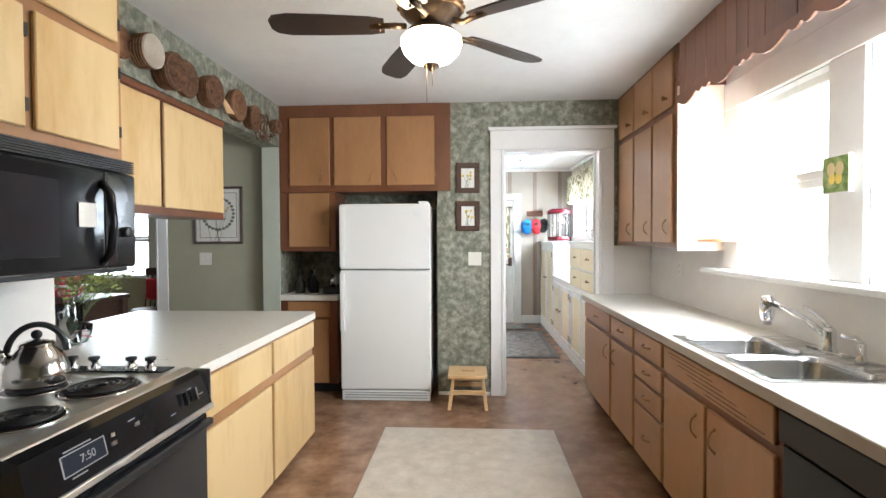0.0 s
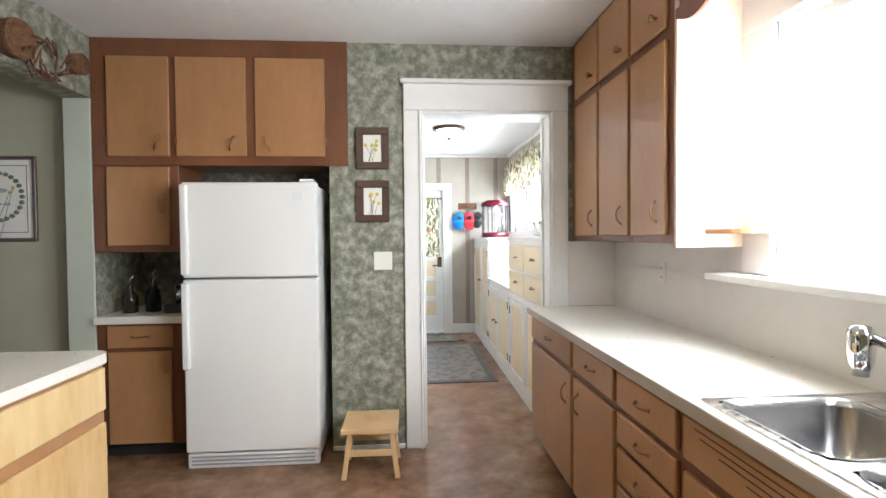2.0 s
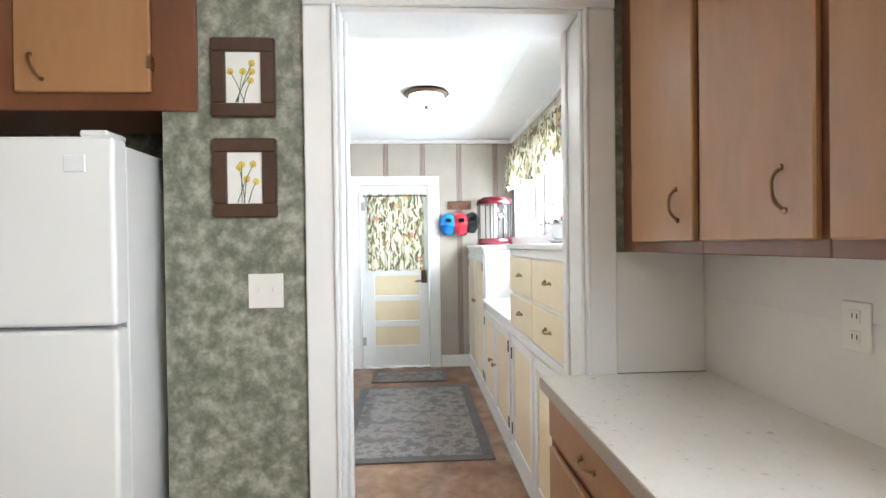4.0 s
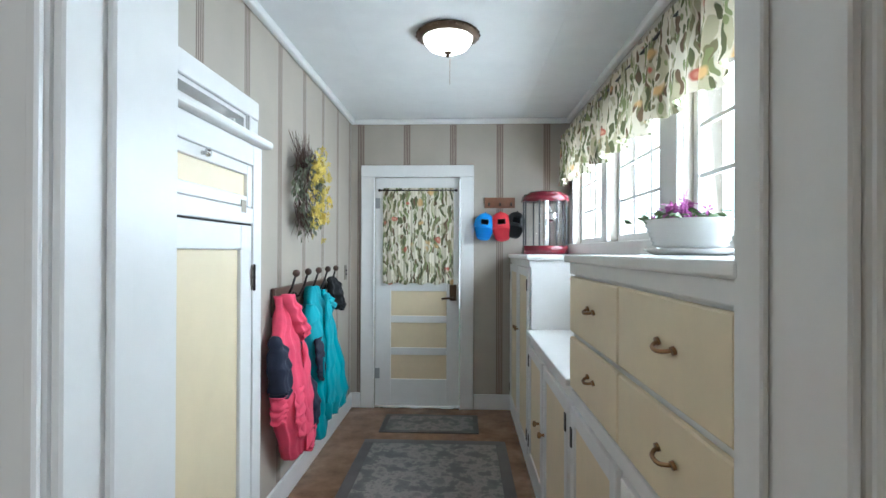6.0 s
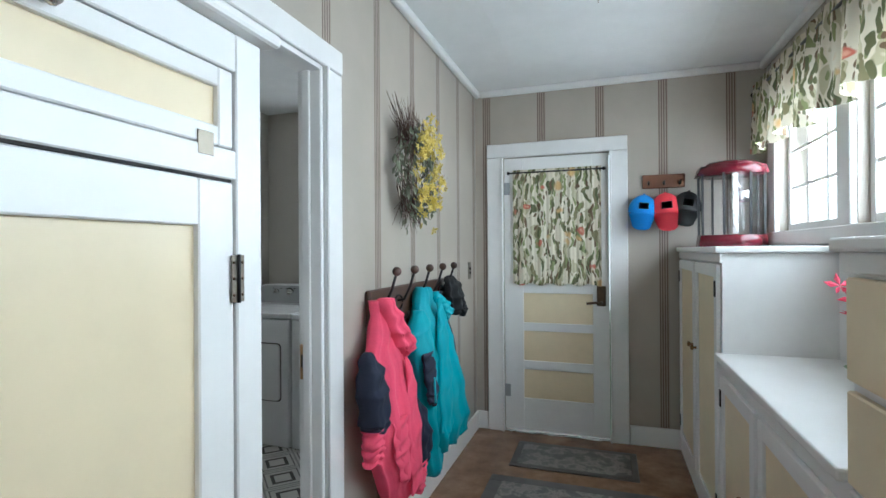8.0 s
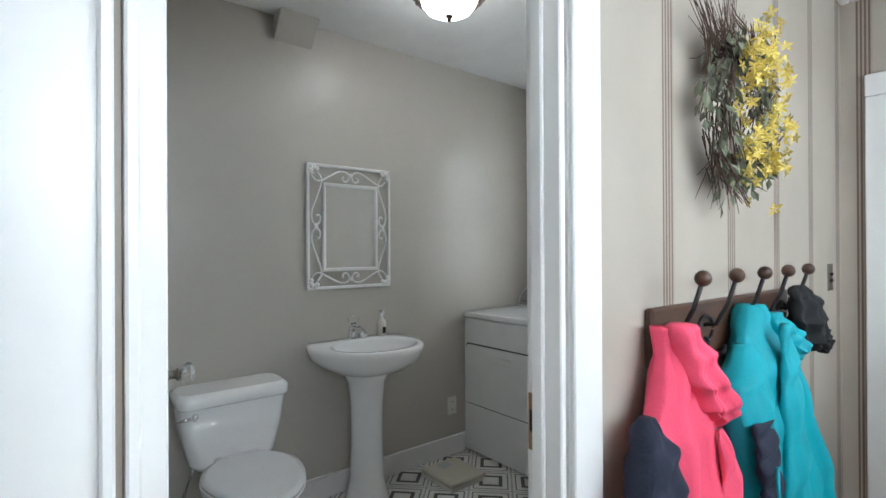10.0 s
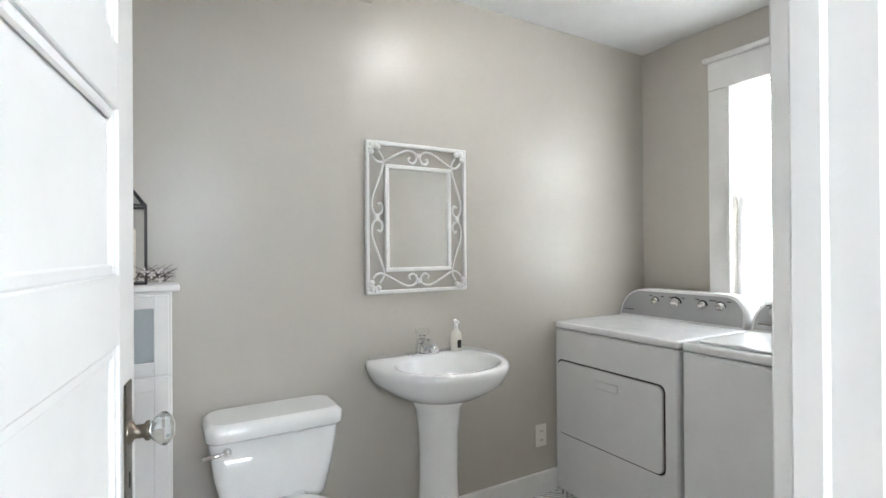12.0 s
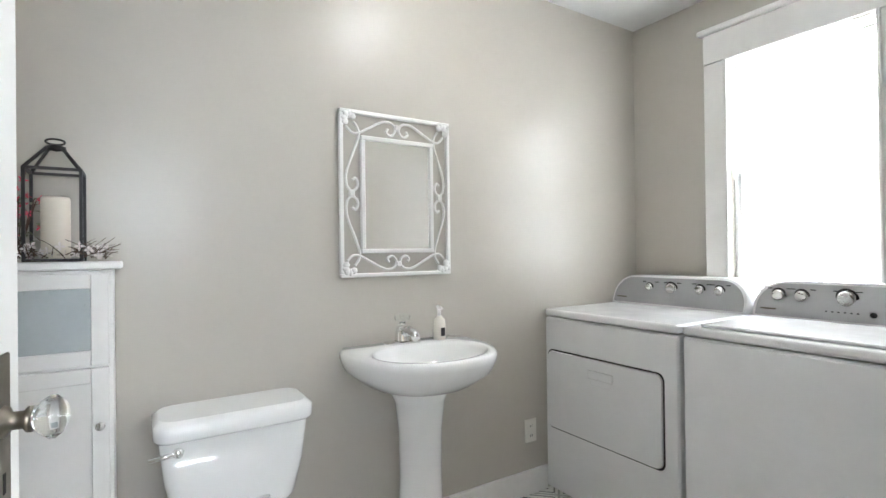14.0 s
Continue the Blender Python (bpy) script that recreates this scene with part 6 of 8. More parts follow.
# ceiling light
def flush_light(x, y, z, label, bowl=DOME):
    l = thing("ceiling_light", (x, y, z), label, "ceiling light")
    part("rim", lathed([(0, 0), (0.155, 0), (0.166, -0.010), (0.162, -0.022), (0.14, -0.034), (0.13, -0.034), (0.13, -0.022), (0, -0.022)], (x, y, z - 0.001), 36), BRONZE, l, "ornate dark bronze rim")
    part("glass_dome", lathed([(0.128, -0.030), (0.124, -0.048), (0.104, -0.074), (0.07, -0.091), (0.03, -0.098), (0, -0.099)], (x, y, z - 0.002), 36), bowl, l, "lit white glass dome")
    part("finial", lathed([(0.018, -0.097), (0.02, -0.104), (0.009, -0.111), (0.012, -0.120), (0, -0.130)], (x, y, z - 0.002), 12), BRONZE, l)
    for k in range(24):
        a = 6.283 * k / 24
        part("bead", ball(bmesh.new(), (x + 0.162 * math.cos(a), y + 0.162 * math.sin(a), z - 0.016), 0.009, 6), BRONZE, l)
    return l


flush_light(0.645, 6.93, 2.50, "flush dome ceiling light with a dark bronze rim, lit")
solo("pull_chain", tubed([(0.655, 6.93, 2.372), (0.655, 6.93, 2.23)], 0.0012, 5), BRASS, "thin pull chain of the hall light", "chain", at=(0.655, 6.93, 2.37))

# rugs
def rug(name, x0, x1, y0, y1, label, border):
    r = thing(name, ((x0 + x1) / 2, (y0 + y1) / 2, 0.0), label, "rug")
    part("field", boxed(x0 + border, x1 - border, y0 + border, y1 - border, 0.0005, 0.0095, bevel=0.002), RUG, r)
    for a, b, c, d in ((x0, x1, y0, y0 + border), (x0, x1, y1 - border, y1), (x0, x0 + border, y0 + border, y1 - border), (x1 - border, x1, y0 + border, y1 - border)):
        part("border", boxed(a, b, c, d, 0.0005, 0.0085, bevel=0.002), RUGEDGE, r)


rug("area_rug", 0.03, 1.03, 6.24, 7.88, "dark grey floral rug on the hall floor", 0.07)
rug("door_mat", 0.10, 0.85, 8.03, 8.43, "dark grey floral mat before the back door", 0.04)

# coat rail
ZERO[0] = HALL + Vector((0.04, -0.10, 0.015))
cr_ = thing("coat_rack", (-0.28, 7.4, 1.0), "dark carved wooden coat rack with five ball-tipped hooks", "coat rack")
part("board", boxed(-0.289, -0.266, 6.92, 7.88, 1.0, 1.15, bevel=0.006), DARKWOOD, cr_)
for k in range(5):
    y = 7.0 + 0.2 * k
    part("hook", tubed([(-0.266, y, 1.085), (-0.235, y, 1.09), (-0.205, y, 1.15), (-0.185, y, 1.215)], 0.006, 6), IRON, cr_)
    part("ball_tip", ball(bmesh.new(), (-0.182, y, 1.225), 0.020, 12), DARKWOOD, cr_)
    part("lower_hook", tubed([(-0.266, y, 1.05)] + arc((-0.235, y, 1.03), 0.022, 150, 380, (1, 0, 0), (0, 0, 1), 8), 0.0055, 6), IRON, cr_)
    part("scroll", tubed([(-0.262, y + 0.045 * math.cos(t), 1.075 + 0.035 * math.sin(t)) for t in [i * 0.5 for i in range(13)]], 0.005, 5), IRON, cr_)




def garment(rows, back, folds, seed, deep=0.16, nu=72, nv=40):
    """A hung garment part: rows of height, two edges and depth, joined to a soft folded shape."""
    g_ = random.Random(seed)
    ph = [g_.uniform(0, 6.28) for _ in range(4)]

    def at(u, v):
        s = (1 - v) * (len(rows) - 1)
        k = min(int(s), len(rows) - 2)
        f = s - k
        f = f * f * (3 - 2 * f) * 0.5 + f * 0.5
        z, y0, y1, d = [rows[k][i] + (rows[k + 1][i] - rows[k][i]) * f for i in range(4)]
        a = u * 6.28318
        z = 1.13 - (1.13 - z) * 0.89
        fall = 1 - v
        side = math.copysign(abs(math.cos(a)) ** 0.8, math.cos(a))
        y = (y0 + y1) / 2 + (y1 - y0) / 2 * side
        n = (side + 1) / 2
        fold = deep * (0.35 + 0.65 * fall) * (math.sin(6.283 * folds * n + ph[0] + 1.8 * fall) + 0.5 * math.sin(6.283 * folds * 2.3 * n + ph[1] - 1.5 * fall))
        x = back + d * (0.5 + 0.5 * math.copysign(abs(math.sin(a)) ** 0.7, math.sin(a)) * (1 + fold))
        crease = 0.006 * math.sin(fall * 31 + ph[2] + 3 * n) * math.sin(a)
        return (x + crease, y + 0.007 * math.sin(fall * 19 + ph[3]), z + 0.012 * fall * math.sin(6.283 * folds * n + ph[1]))
    bm = sheet(at, nu, nv)
    bmesh.ops.remove_doubles(bm, verts=bm.verts[:], dist=0.0004)
    holes = [e for e in bm.edges if e.is_boundary]
    bmesh.ops.holes_fill(bm, edges=holes, sides=0)
    return bm


pk = thing("jacket", (-0.18, 6.97, 0.17), "bright pink fleece jacket with navy sleeves on a hook", "jacket", "jackets on the coat rack")
part("body", garment(((1.11, 6.895, 6.956, 0.048), (1.03, 6.872, 6.986, 0.068), (0.925, 6.838, 7.028, 0.084), (0.825, 6.792, 7.074, 0.1), (0.685, 6.785, 7.112, 0.112), (0.535, 6.800, 7.142, 0.12), (0.385, 6.838, 7.165, 0.12), (0.265, 6.899, 7.188, 0.112), (0.155, 6.982, 7.180, 0.088)), -0.262, 2.8, 51, 0.30), PINK, pk)
part("hood", garment(((1.12, 6.899, 6.960, 0.056), (1.04, 6.899, 7.013, 0.08), (0.955, 6.929, 7.074, 0.092), (0.885, 6.975, 7.127, 0.096), (0.835, 7.028, 7.123, 0.064)), -0.232, 1.8, 52, 0.3), PINK, pk)
part("front_flap", garment(((0.845, 6.990, 7.013, 0.016), (0.705, 6.998, 7.089, 0.024), (0.485, 7.013, 7.142, 0.028), (0.285, 7.036, 7.165, 0.024), (0.185, 7.058, 7.165, 0.02)), -0.152, 1.0, 53, 0.2), PINK, pk)
lsl = part("sleeve", garment(((0.905, 6.777, 6.808, 0.04), (0.835, 6.724, 6.838, 0.08), (0.735, 6.709, 6.868, 0.092), (0.605, 6.739, 6.876, 0.088), (0.57, 6.754, 6.868, 0.08)), -0.235, 1.3, 54, 0.12), NAVY, pk, "navy blue sleeve")
part("cuff", garment(((0.585, 6.751, 6.861, 0.072), (0.505, 6.754, 6.853, 0.068), (0.435, 6.766, 6.842, 0.056)), -0.228, 1.0, 55, 0.1), PINK, lsl)
rsl = part("sleeve", garment(((0.645, 7.127, 7.157, 0.04), (0.535, 7.127, 7.233, 0.08), (0.405, 7.142, 7.294, 0.092), (0.295, 7.165, 7.317, 0.08), (0.235, 7.180, 7.286, 0.064)), -0.215, 1.3, 56, 0.12), NAVY, pk, "navy blue sleeve")
part("cuff", garment(((0.265, 7.180, 7.271, 0.06), (0.185, 7.188, 7.264, 0.056), (0.115, 7.195, 7.256, 0.048)), -0.205, 1.0, 57, 0.1), PINK, rsl)
part("pocket", garment(((0.585, 6.861, 6.998, 0.016), (0.435, 6.876, 7.013, 0.02), (0.285, 6.937, 7.028, 0.02)), -0.150, 0.8, 58, 0.2), PINK, pk)
tl = thing("jacket", (-0.18, 7.45, 0.10), "teal fleece jacket with navy trim on a hook", "jacket", "jackets on the coat rack")
part("body", garment(((1.13, 7.36, 7.44, 0.06), (1.04, 7.30, 7.54, 0.09), (0.92, 7.25, 7.62, 0.115), (0.75, 7.25, 7.70, 0.13), (0.52, 7.29, 7.80, 0.145), (0.33, 7.34, 7.87, 0.15), (0.21, 7.41, 7.88, 0.13)), -0.255, 3.4, 61, 0.34), TEAL, tl)
part("collar", garment(((1.10, 7.45, 7.50, 0.03), (1.03, 7.45, 7.58, 0.07), (0.97, 7.48, 7.62, 0.08), (0.93, 7.53, 7.61, 0.05)), -0.20, 1.2, 62, 0.2), TEAL, tl)
part("front_flap", garment(((1.08, 7.36, 7.40, 0.02), (0.90, 7.33, 7.44, 0.035), (0.60, 7.34, 7.52, 0.04), (0.34, 7.36, 7.55, 0.035)), -0.135, 1.2, 63, 0.25), TEAL, tl)
tsl = part("sleeve", garment(((1.02, 7.26, 7.33, 0.06), (0.92, 7.14, 7.33, 0.10), (0.80, 7.15, 7.35, 0.11), (0.50, 7.25, 7.43, 0.10), (0.28, 7.34, 7.50, 0.09), (0.10, 7.40, 7.52, 0.08)), -0.23, 1.5, 64, 0.15), TEAL, tl)
part("elbow_panel", garment(((0.82, 7.155, 7.27, 0.02), (0.72, 7.16, 7.29, 0.03), (0.60, 7.20, 7.31, 0.03), (0.54, 7.22, 7.31, 0.02)), -0.137, 0.8, 65, 0.1), NAVY, tsl, "navy panel")
part("zip", tubed([(-0.101, 7.225, 0.74), (-0.101, 7.24, 0.62)], 0.005, 5), TEAL, tsl)
part("sleeve", garment(((0.95, 7.60, 7.66, 0.05), (0.80, 7.64, 7.76, 0.08), (0.55, 7.74, 7.88, 0.085), (0.30, 7.84, 7.95, 0.07)), -0.25, 1.2, 66, 0.15), TEAL, tl)
nv_ = thing("jacket", (-0.2, 7.85, 0.36), "dark navy jacket hanging behind the teal one", "jacket", "jackets on the coat rack")
part("body", garment(((1.08, 7.62, 7.74, 0.05), (0.90, 7.66, 7.84, 0.07), (0.60, 7.74, 7.98, 0.085), (0.42, 7.80, 8.06, 0.08), (0.37, 7.84, 8.05, 0.06)), -0.28, 1.6, 71), NAVY, nv_)
bc = thing("hood", (-0.17, 7.84, 0.92), "crumpled black hooded cap hanging on the last hook", "hat")
part("crown", garment(((1.17, 7.778, 7.858, 0.035), (1.12, 7.730, 7.922, 0.07), (1.04, 7.730, 7.954, 0.084), (0.96, 7.794, 7.978, 0.07), (0.92, 7.858, 7.978, 0.042)), -0.235, 1.6, 81, 0.5), BLACKCLOTH, bc)
part("brim", garment(((0.99, 7.922, 7.986, 0.035), (0.93, 7.946, 8.018, 0.042), (0.9, 7.970, 8.010, 0.028)), -0.20, 1.0, 82, 0.2), BLACKCLOTH, bc)

# wreath
ZERO[0] = HALL + Vector((0.04, 0, 0))
wr = thing("wreath", (-0.2, 7.17, 1.7), "dried twig wreath with yellow blossoms and grey-green leaves", "wreath")
g = random.Random(77)
WY, WZ, WX = 7.225, 1.705, -0.225
bm = bmesh.new()
for k in range(330):
    a, rr = g.uniform(0, 6.283), g.gauss(0.150, 0.03)
    p = Vector((WX + g.uniform(-0.04, 0.045), WY + rr * math.cos(a), WZ + 1.15 * rr * math.sin(a)))
    d = Vector((g.uniform(-0.2, 0.3), -math.sin(a), math.cos(a))) * g.uniform(0.05, 0.12)
    o = Vector((0.3 * g.random(), math.cos(a), math.sin(a))) * g.uniform(0.0, 0.05)
    tube(bm, [p, p + d * 0.6 + o * 0.4, p + d + o], 0.0022, 4, 0.4)
for k in range(70):
    p = Vector((WX - 0.02, WY - 0.10 + g.uniform(-0.06, 0.12), WZ + 0.10))
    q = p + Vector((g.uniform(-0.02, 0.06), g.uniform(-0.18, 0.05), g.uniform(0.08, 0.22)))
    tube(bm, [p, p.lerp(q, 0.5) + Vector((0.01, 0.01, 0)), q], 0.002, 4, 0.3)
for k in range(40):
    p = Vector((WX - 0.02, WY - 0.06 + g.uniform(-0.08, 0.08), WZ - 0.12))
    q = p + Vector((g.uniform(-0.02, 0.05), g.uniform(-0.12, 0.06), -g.uniform(0.06, 0.18)))
    tube(bm, [p, p.lerp(q, 0.5), q], 0.002, 4, 0.3)
part("brushwood", bm, TWIG, wr)


def ring_leaves(n, r, spread, size, seed, petals, ang, z_scale=1.15, lift=0.0):
    bm_ = bmesh.new()
    gg = random.Random(seed)
    for _ in range(n):
        a = gg.uniform(*ang)
        rr = gg.gauss(r, spread)
        p = Vector((WX + lift + gg.uniform(-0.02, 0.05), WY + rr * math.cos(a), WZ + z_scale * rr * math.sin(a)))
        q = Euler((gg.uniform(0, 6.28), gg.uniform(0.6, 2.2), gg.uniform(-1, 1))).to_matrix()
        for k in range(petals):
            r_ = q @ Matrix.Rotation(6.283 * k / petals, 3, "Z")
            s = size * gg.uniform(0.7, 1.3)
            bm_.faces.new([bm_.verts.new(p + r_ @ Vector(v) * s) for v in ((0, 0, 0), (0.5, -0.24, 0.12), (1, 0, 0.05), (0.5, 0.24, 0.12))])
    return bm_


part("leaves", ring_leaves(420, 0.155, 0.035, 0.038, 5, 1, (0, 6.283)), DRYLEAF, wr, "grey-green dried leaves")
part("blossoms", ring_leaves(170, 0.125, 0.032, 0.019, 6, 5, (-2.2, 2.2), 1.35, 0.05), YELLOW, wr, "yellow blossoms")
part("blossoms", ring_leaves(40, 0.12, 0.02, 0.018, 8, 5, (2.1, 4.2), 1.2, 0.06), YELLOW, wr, "yellow blossoms")
sw = thing("wall_switch", (-0.29, 8.42, 1.18), "narrow brass push switch plate on striped wallpaper", "light switch")
part("plate", boxed(-0.2895, -0.286, 8.385, 8.455, 1.12, 1.24, bevel=0.001), PEWTER, sw)
part("button", ball(bmesh.new(), (-0.284, 8.42, 1.195), 0.009, 8), IRON, sw)
part("button", ball(bmesh.new(), (-0.284, 8.42, 1.165), 0.009, 8), IRON, sw)


# ---- bathroom ----
ZERO[0] = HALL
# open panelled door with a crystal knob
hinge = Vector((-0.322, 5.764, 0))
ang = radians(171)

door_m = Matrix.Translation(hinge) @ Matrix.Rotation(ang, 4, "Z")


def leaf_box(u0, u1, t0, t1, z0, z1, bevel=0.0):
    """u runs along the door leaf from its hinges, t through its thickness."""
    bm = boxed(u0, u1, t0, t1, z0, z1, bevel=bevel)
    bmesh.ops.transform(bm, matrix=door_m, verts=bm.verts[:])
    return bm


bdoor = thing("door_bathroom", (-0.335, 5.8, 0.0), "white five-panel bathroom door standing open", "door", kind="structure")
DW, DH, T = 0.755, 1.932, 0.036
for a, b in ((0.002, 0.105), (DW - 0.105, DW)):
    part("stile", leaf_box(a, b, -T, 0, 0.012, DH, 0.002), WHITE, bdoor)
rails = ((0.012, 0.18), (0.43, 0.545), (0.79, 0.90), (1.15, 1.258), (1.507, 1.61), (1.86, DH))
for c, d in rails:
    part("rail", leaf_box(0.105, DW - 0.105, -T, 0, c, d, 0.002), WHITE, bdoor)
for (c0, c1), (d0, d1) in zip(rails, rails[1:]):
    part("panel", leaf_box(0.105, DW - 0.105, -T + 0.012, -0.012, c1, d0), WHITE, bdoor)
    bm = bmesh.new()
    for u0, u1, z0, z1 in ((0.105, 0.122, c1, d0), (DW - 0.122, DW - 0.105, c1, d0), (0.122, DW - 0.122, c1, c1 + 0.017), (0.122, DW - 0.122, d0 - 0.017, d0)):
        box(bm, u0, u1, -T + 0.004, -T + 0.0119, z0, z1, 0.003)
    bmesh.ops.transform(bm, matrix=door_m, verts=bm.verts[:])
    part("panel_moulding", bm, WHITE, bdoor)
lp = part("lock_plate", leaf_box(DW - 0.082, DW - 0.038, -T - 0.004, -T - 0.0005, 0.885, 1.085, 0.002), PEWTER, bdoor, "dark pewter lock plate")
kc = door_m @ Vector((DW - 0.06, -T - 0.004, 1.003))
kd = (door_m.to_3x3() @ Vector((0, -1, 0))).normalized()
turn = Vector((0, 0, 1)).rotation_difference(kd).to_matrix().to_4x4()
part("knob_shank", lathed([(0.020, 0), (0.018, 0.004), (0.011, 0.008), (0.011, 0.020), (0.016, 0.024), (0.016, 0.029), (0, 0.029)], kc, 16, turn), PEWTER, lp)
part("crystal_knob", lathed([(0.011, 0.029), (0.019, 0.035), (0.027, 0.046), (0.027, 0.052), (0.020, 0.060), (0.012, 0.064), (0, 0.064)], kc, 10, turn), CRYSTAL, lp, "faceted clear crystal knob")
part("keyhole", leaf_box(DW - 0.064, DW - 0.056, -T - 0.0046, -T - 0.0041, 0.915, 0.94), DARK, lp)
for z in (0.22, 1.75):
    part("hinge", leaf_box(-0.004, 0.008, -T - 0.006, -T + 0.004, z - 0.045, z + 0.045, 0.001), BRASS, bdoor)
stp = thing("strike_plate", (-0.31, 6.474, 0.95), "worn brass strike plate on the white jamb", "strike plate")
part("plate", boxed(-0.316, -0.290, 6.4725, 6.4755, 0.89, 1.01, bevel=0.001), BRASS, stp)
part("slot", boxed(-0.311, -0.298, 6.4715, 6.4724, 0.93, 0.975), DARK, stp)
part("lip", boxed(-0.2895, -0.280, 6.468, 6.4752, 0.935, 0.97, bevel=0.002), BRASS, stp)

# mirror with a scrolled white iron frame
MX = -2.045
mi = thing("wall_mirror", (MX, 6.985, 1.1), "rectangular mirror in a white scrolled iron frame", "mirror")
O0, O1, P0, P1 = 6.73, 7.24, 1.105, 1.77
I0, I1, Q0, Q1 = 6.82, 7.155, 1.20, 1.672
part("glass", boxed(MX - 0.004, MX + 0.001, I0 + 0.012, I1 - 0.012, Q0 + 0.012, Q1 - 0.012), MIRROR, mi)
for a, b, c, d, w in ((O0, O1, P0, P1, 0.016), (I0, I1, Q0, Q1, 0.018)):
    for y0, y1, z0, z1 in ((a, b, c, c + w), (a, b, d - w, d), (a, a + w, c + w, d - w), (b - w, b, c + w, d - w)):
        part("frame_bar", boxed(MX - 0.008, MX + 0.010, y0, y1, z0, z1, bevel=0.003), WHITE, mi)



def smooth_line(ctrl, n=5):
    """A flowing curve through control points."""
    p = [Vector(c) for c in ctrl]
    p = [p[0] * 2 - p[1]] + p + [p[-1] * 2 - p[-2]]
    out = []
    for i in range(1, len(p) - 2):
        for k in range(n):
            t = k / n
            out.append(0.5 * (2 * p[i] + (p[i + 1] - p[i - 1]) * t + (2 * p[i - 1] - 5 * p[i] + 4 * p[i + 1] - p[i + 2]) * t * t + (3 * p[i] - p[i - 1] - 3 * p[i + 1] + p[i + 2]) * t ** 3))
    return out + [p[-2]]


# across the channel (0 outer bar, 1 inner bar) and along it (0 corner, 1 middle of the side)
SCROLL = ((0.62, 0.04), (0.93, 0.14), (0.93, 0.26), (0.62, 0.45), (0.28, 0.64), (0.13, 0.78), (0.22, 0.91), (0.52, 0.965), (0.82, 0.92), (0.88, 0.85), (0.72, 0.79), (0.52, 0.82))
ym, zm = (O0 + O1) / 2, (P0 + P1) / 2
for sgn in (-1, 1):
    for c in (-1, 1):
        zo, zi = (P1 - 0.02, Q1 + 0.004) if c > 0 else (P0 + 0.02, Q0 - 0.004)
        yc = ym + sgn * 0.235
        part("scroll", tubed(smooth_line([(MX, yc + (ym - yc) * s_, zo + (zi - zo) * w_) for w_, s_ in SCROLL]), 0.0055, 6), WHITE, mi)
        yo, yi = (O1 - 0.02, I1 + 0.004) if sgn > 0 else (O0 + 0.02, I0 - 0.004)
        zc = zm + c * 0.30
        part("scroll", tubed(smooth_line([(MX, yo + (yi - yo) * w_, zc + (zm - zc) * s_) for w_, s_ in SCROLL]), 0.0055, 6), WHITE, mi)
for yy, zz in ((ym, P0 + 0.05), (ym, P1 - 0.05), (O0 + 0.052, zm), (O1 - 0.052, zm)):
    part("tie", boxed(MX - 0.008, MX + 0.009, yy - 0.011, yy + 0.011, zz - 0.011, zz + 0.011, bevel=0.003), WHITE, mi)
for yy, zz in ((O0 + 0.04, P0 + 0.04), (O1 - 0.04, P0 + 0.04), (O0 + 0.04, P1 - 0.04), (O1 - 0.04, P1 - 0.04)):
    bm = bmesh.new()
    for k in range(5):
        a = math.atan2(zm - zz, ym - yy) + (k - 2) * 0.75 + math.pi
        ball(bm, (MX + 0.008, yy + 0.020 * math.cos(a), zz + 0.020 * math.sin(a)), 0.014, 8, (0.5, 0.7 + 0.5 * abs(math.cos(a)), 0.7 + 0.5 * abs(math.sin(a))))
    part("corner_leaf", bm, WHITE, mi)
for y in (6.80, 7.17):
    part("stud", tubed([(-2.059, y, 1.68), (MX - 0.008, y, 1.68)], 0.005, 6), WHITE, mi)

# pedestal sink
SY = 6.99
ps = thing("pedestal_sink", (-1.85, SY, 0.0), "white porcelain pedestal sink with an oval basin", "sink")


def d_ring(front_x, half, z, back_x=-2.058, n=28):
    """A basin outline: straight at the wall and rounded to the room."""
    pts = []
    for i in range(n + 1):
        a = -math.pi / 2 + math.pi * i / n
        pts.append((back_x + 0.10 + (front_x - back_x - 0.10) * max(math.cos(a), 0) ** 0.8, SY + half * (abs(math.sin(a)) ** 0.85) * (1 if math.sin(a) > 0 else -1), z))
    return [(back_x, SY - half * 0.86, z), (back_x + 0.05, SY - half * 0.97, z)] + pts + [(back_x + 0.05, SY + half * 0.97, z), (back_x, SY + half * 0.86, z)]


def oval_ring(cx, a, b, z, count):
    return [(cx + a * math.cos(-math.pi + 2 * math.pi * (i + 0.5) / count), SY + b * math.sin(-math.pi + 2 * math.pi * (i + 0.5) / count), z) for i in range(count)]


bm = bmesh.new()
outer = [d_ring(-1.80, 0.10, 0.665), d_ring(-1.68, 0.20, 0.70), d_ring(-1.60, 0.268, 0.755), d_ring(-1.580, 0.288, 0.80), d_ring(-1.578, 0.290, 0.822), d_ring(-1.588, 0.282, 0.832)]
cnt = len(outer[0])
rings = outer + [oval_ring(-1.795, 0.178, 0.228, 0.832, cnt), oval_ring(-1.795, 0.170, 0.220, 0.820, cnt), oval_ring(-1.80, 0.135, 0.175, 0.755, cnt), oval_ring(-1.81, 0.06, 0.08, 0.715, cnt)]
rows = [[bm.verts.new(p) for p in r] for r in rings]
for a, b in zip(rows, rows[1:]):
    for i in range(cnt):
        j = (i + 1) % cnt
        bm.faces.new((a[i], a[j], b[j], b[i])).smooth = True
bm.faces.new(rows[-1]), bm.faces.new(rows[0][::-1])
basin = part("basin", bm, PORCELAIN, ps)
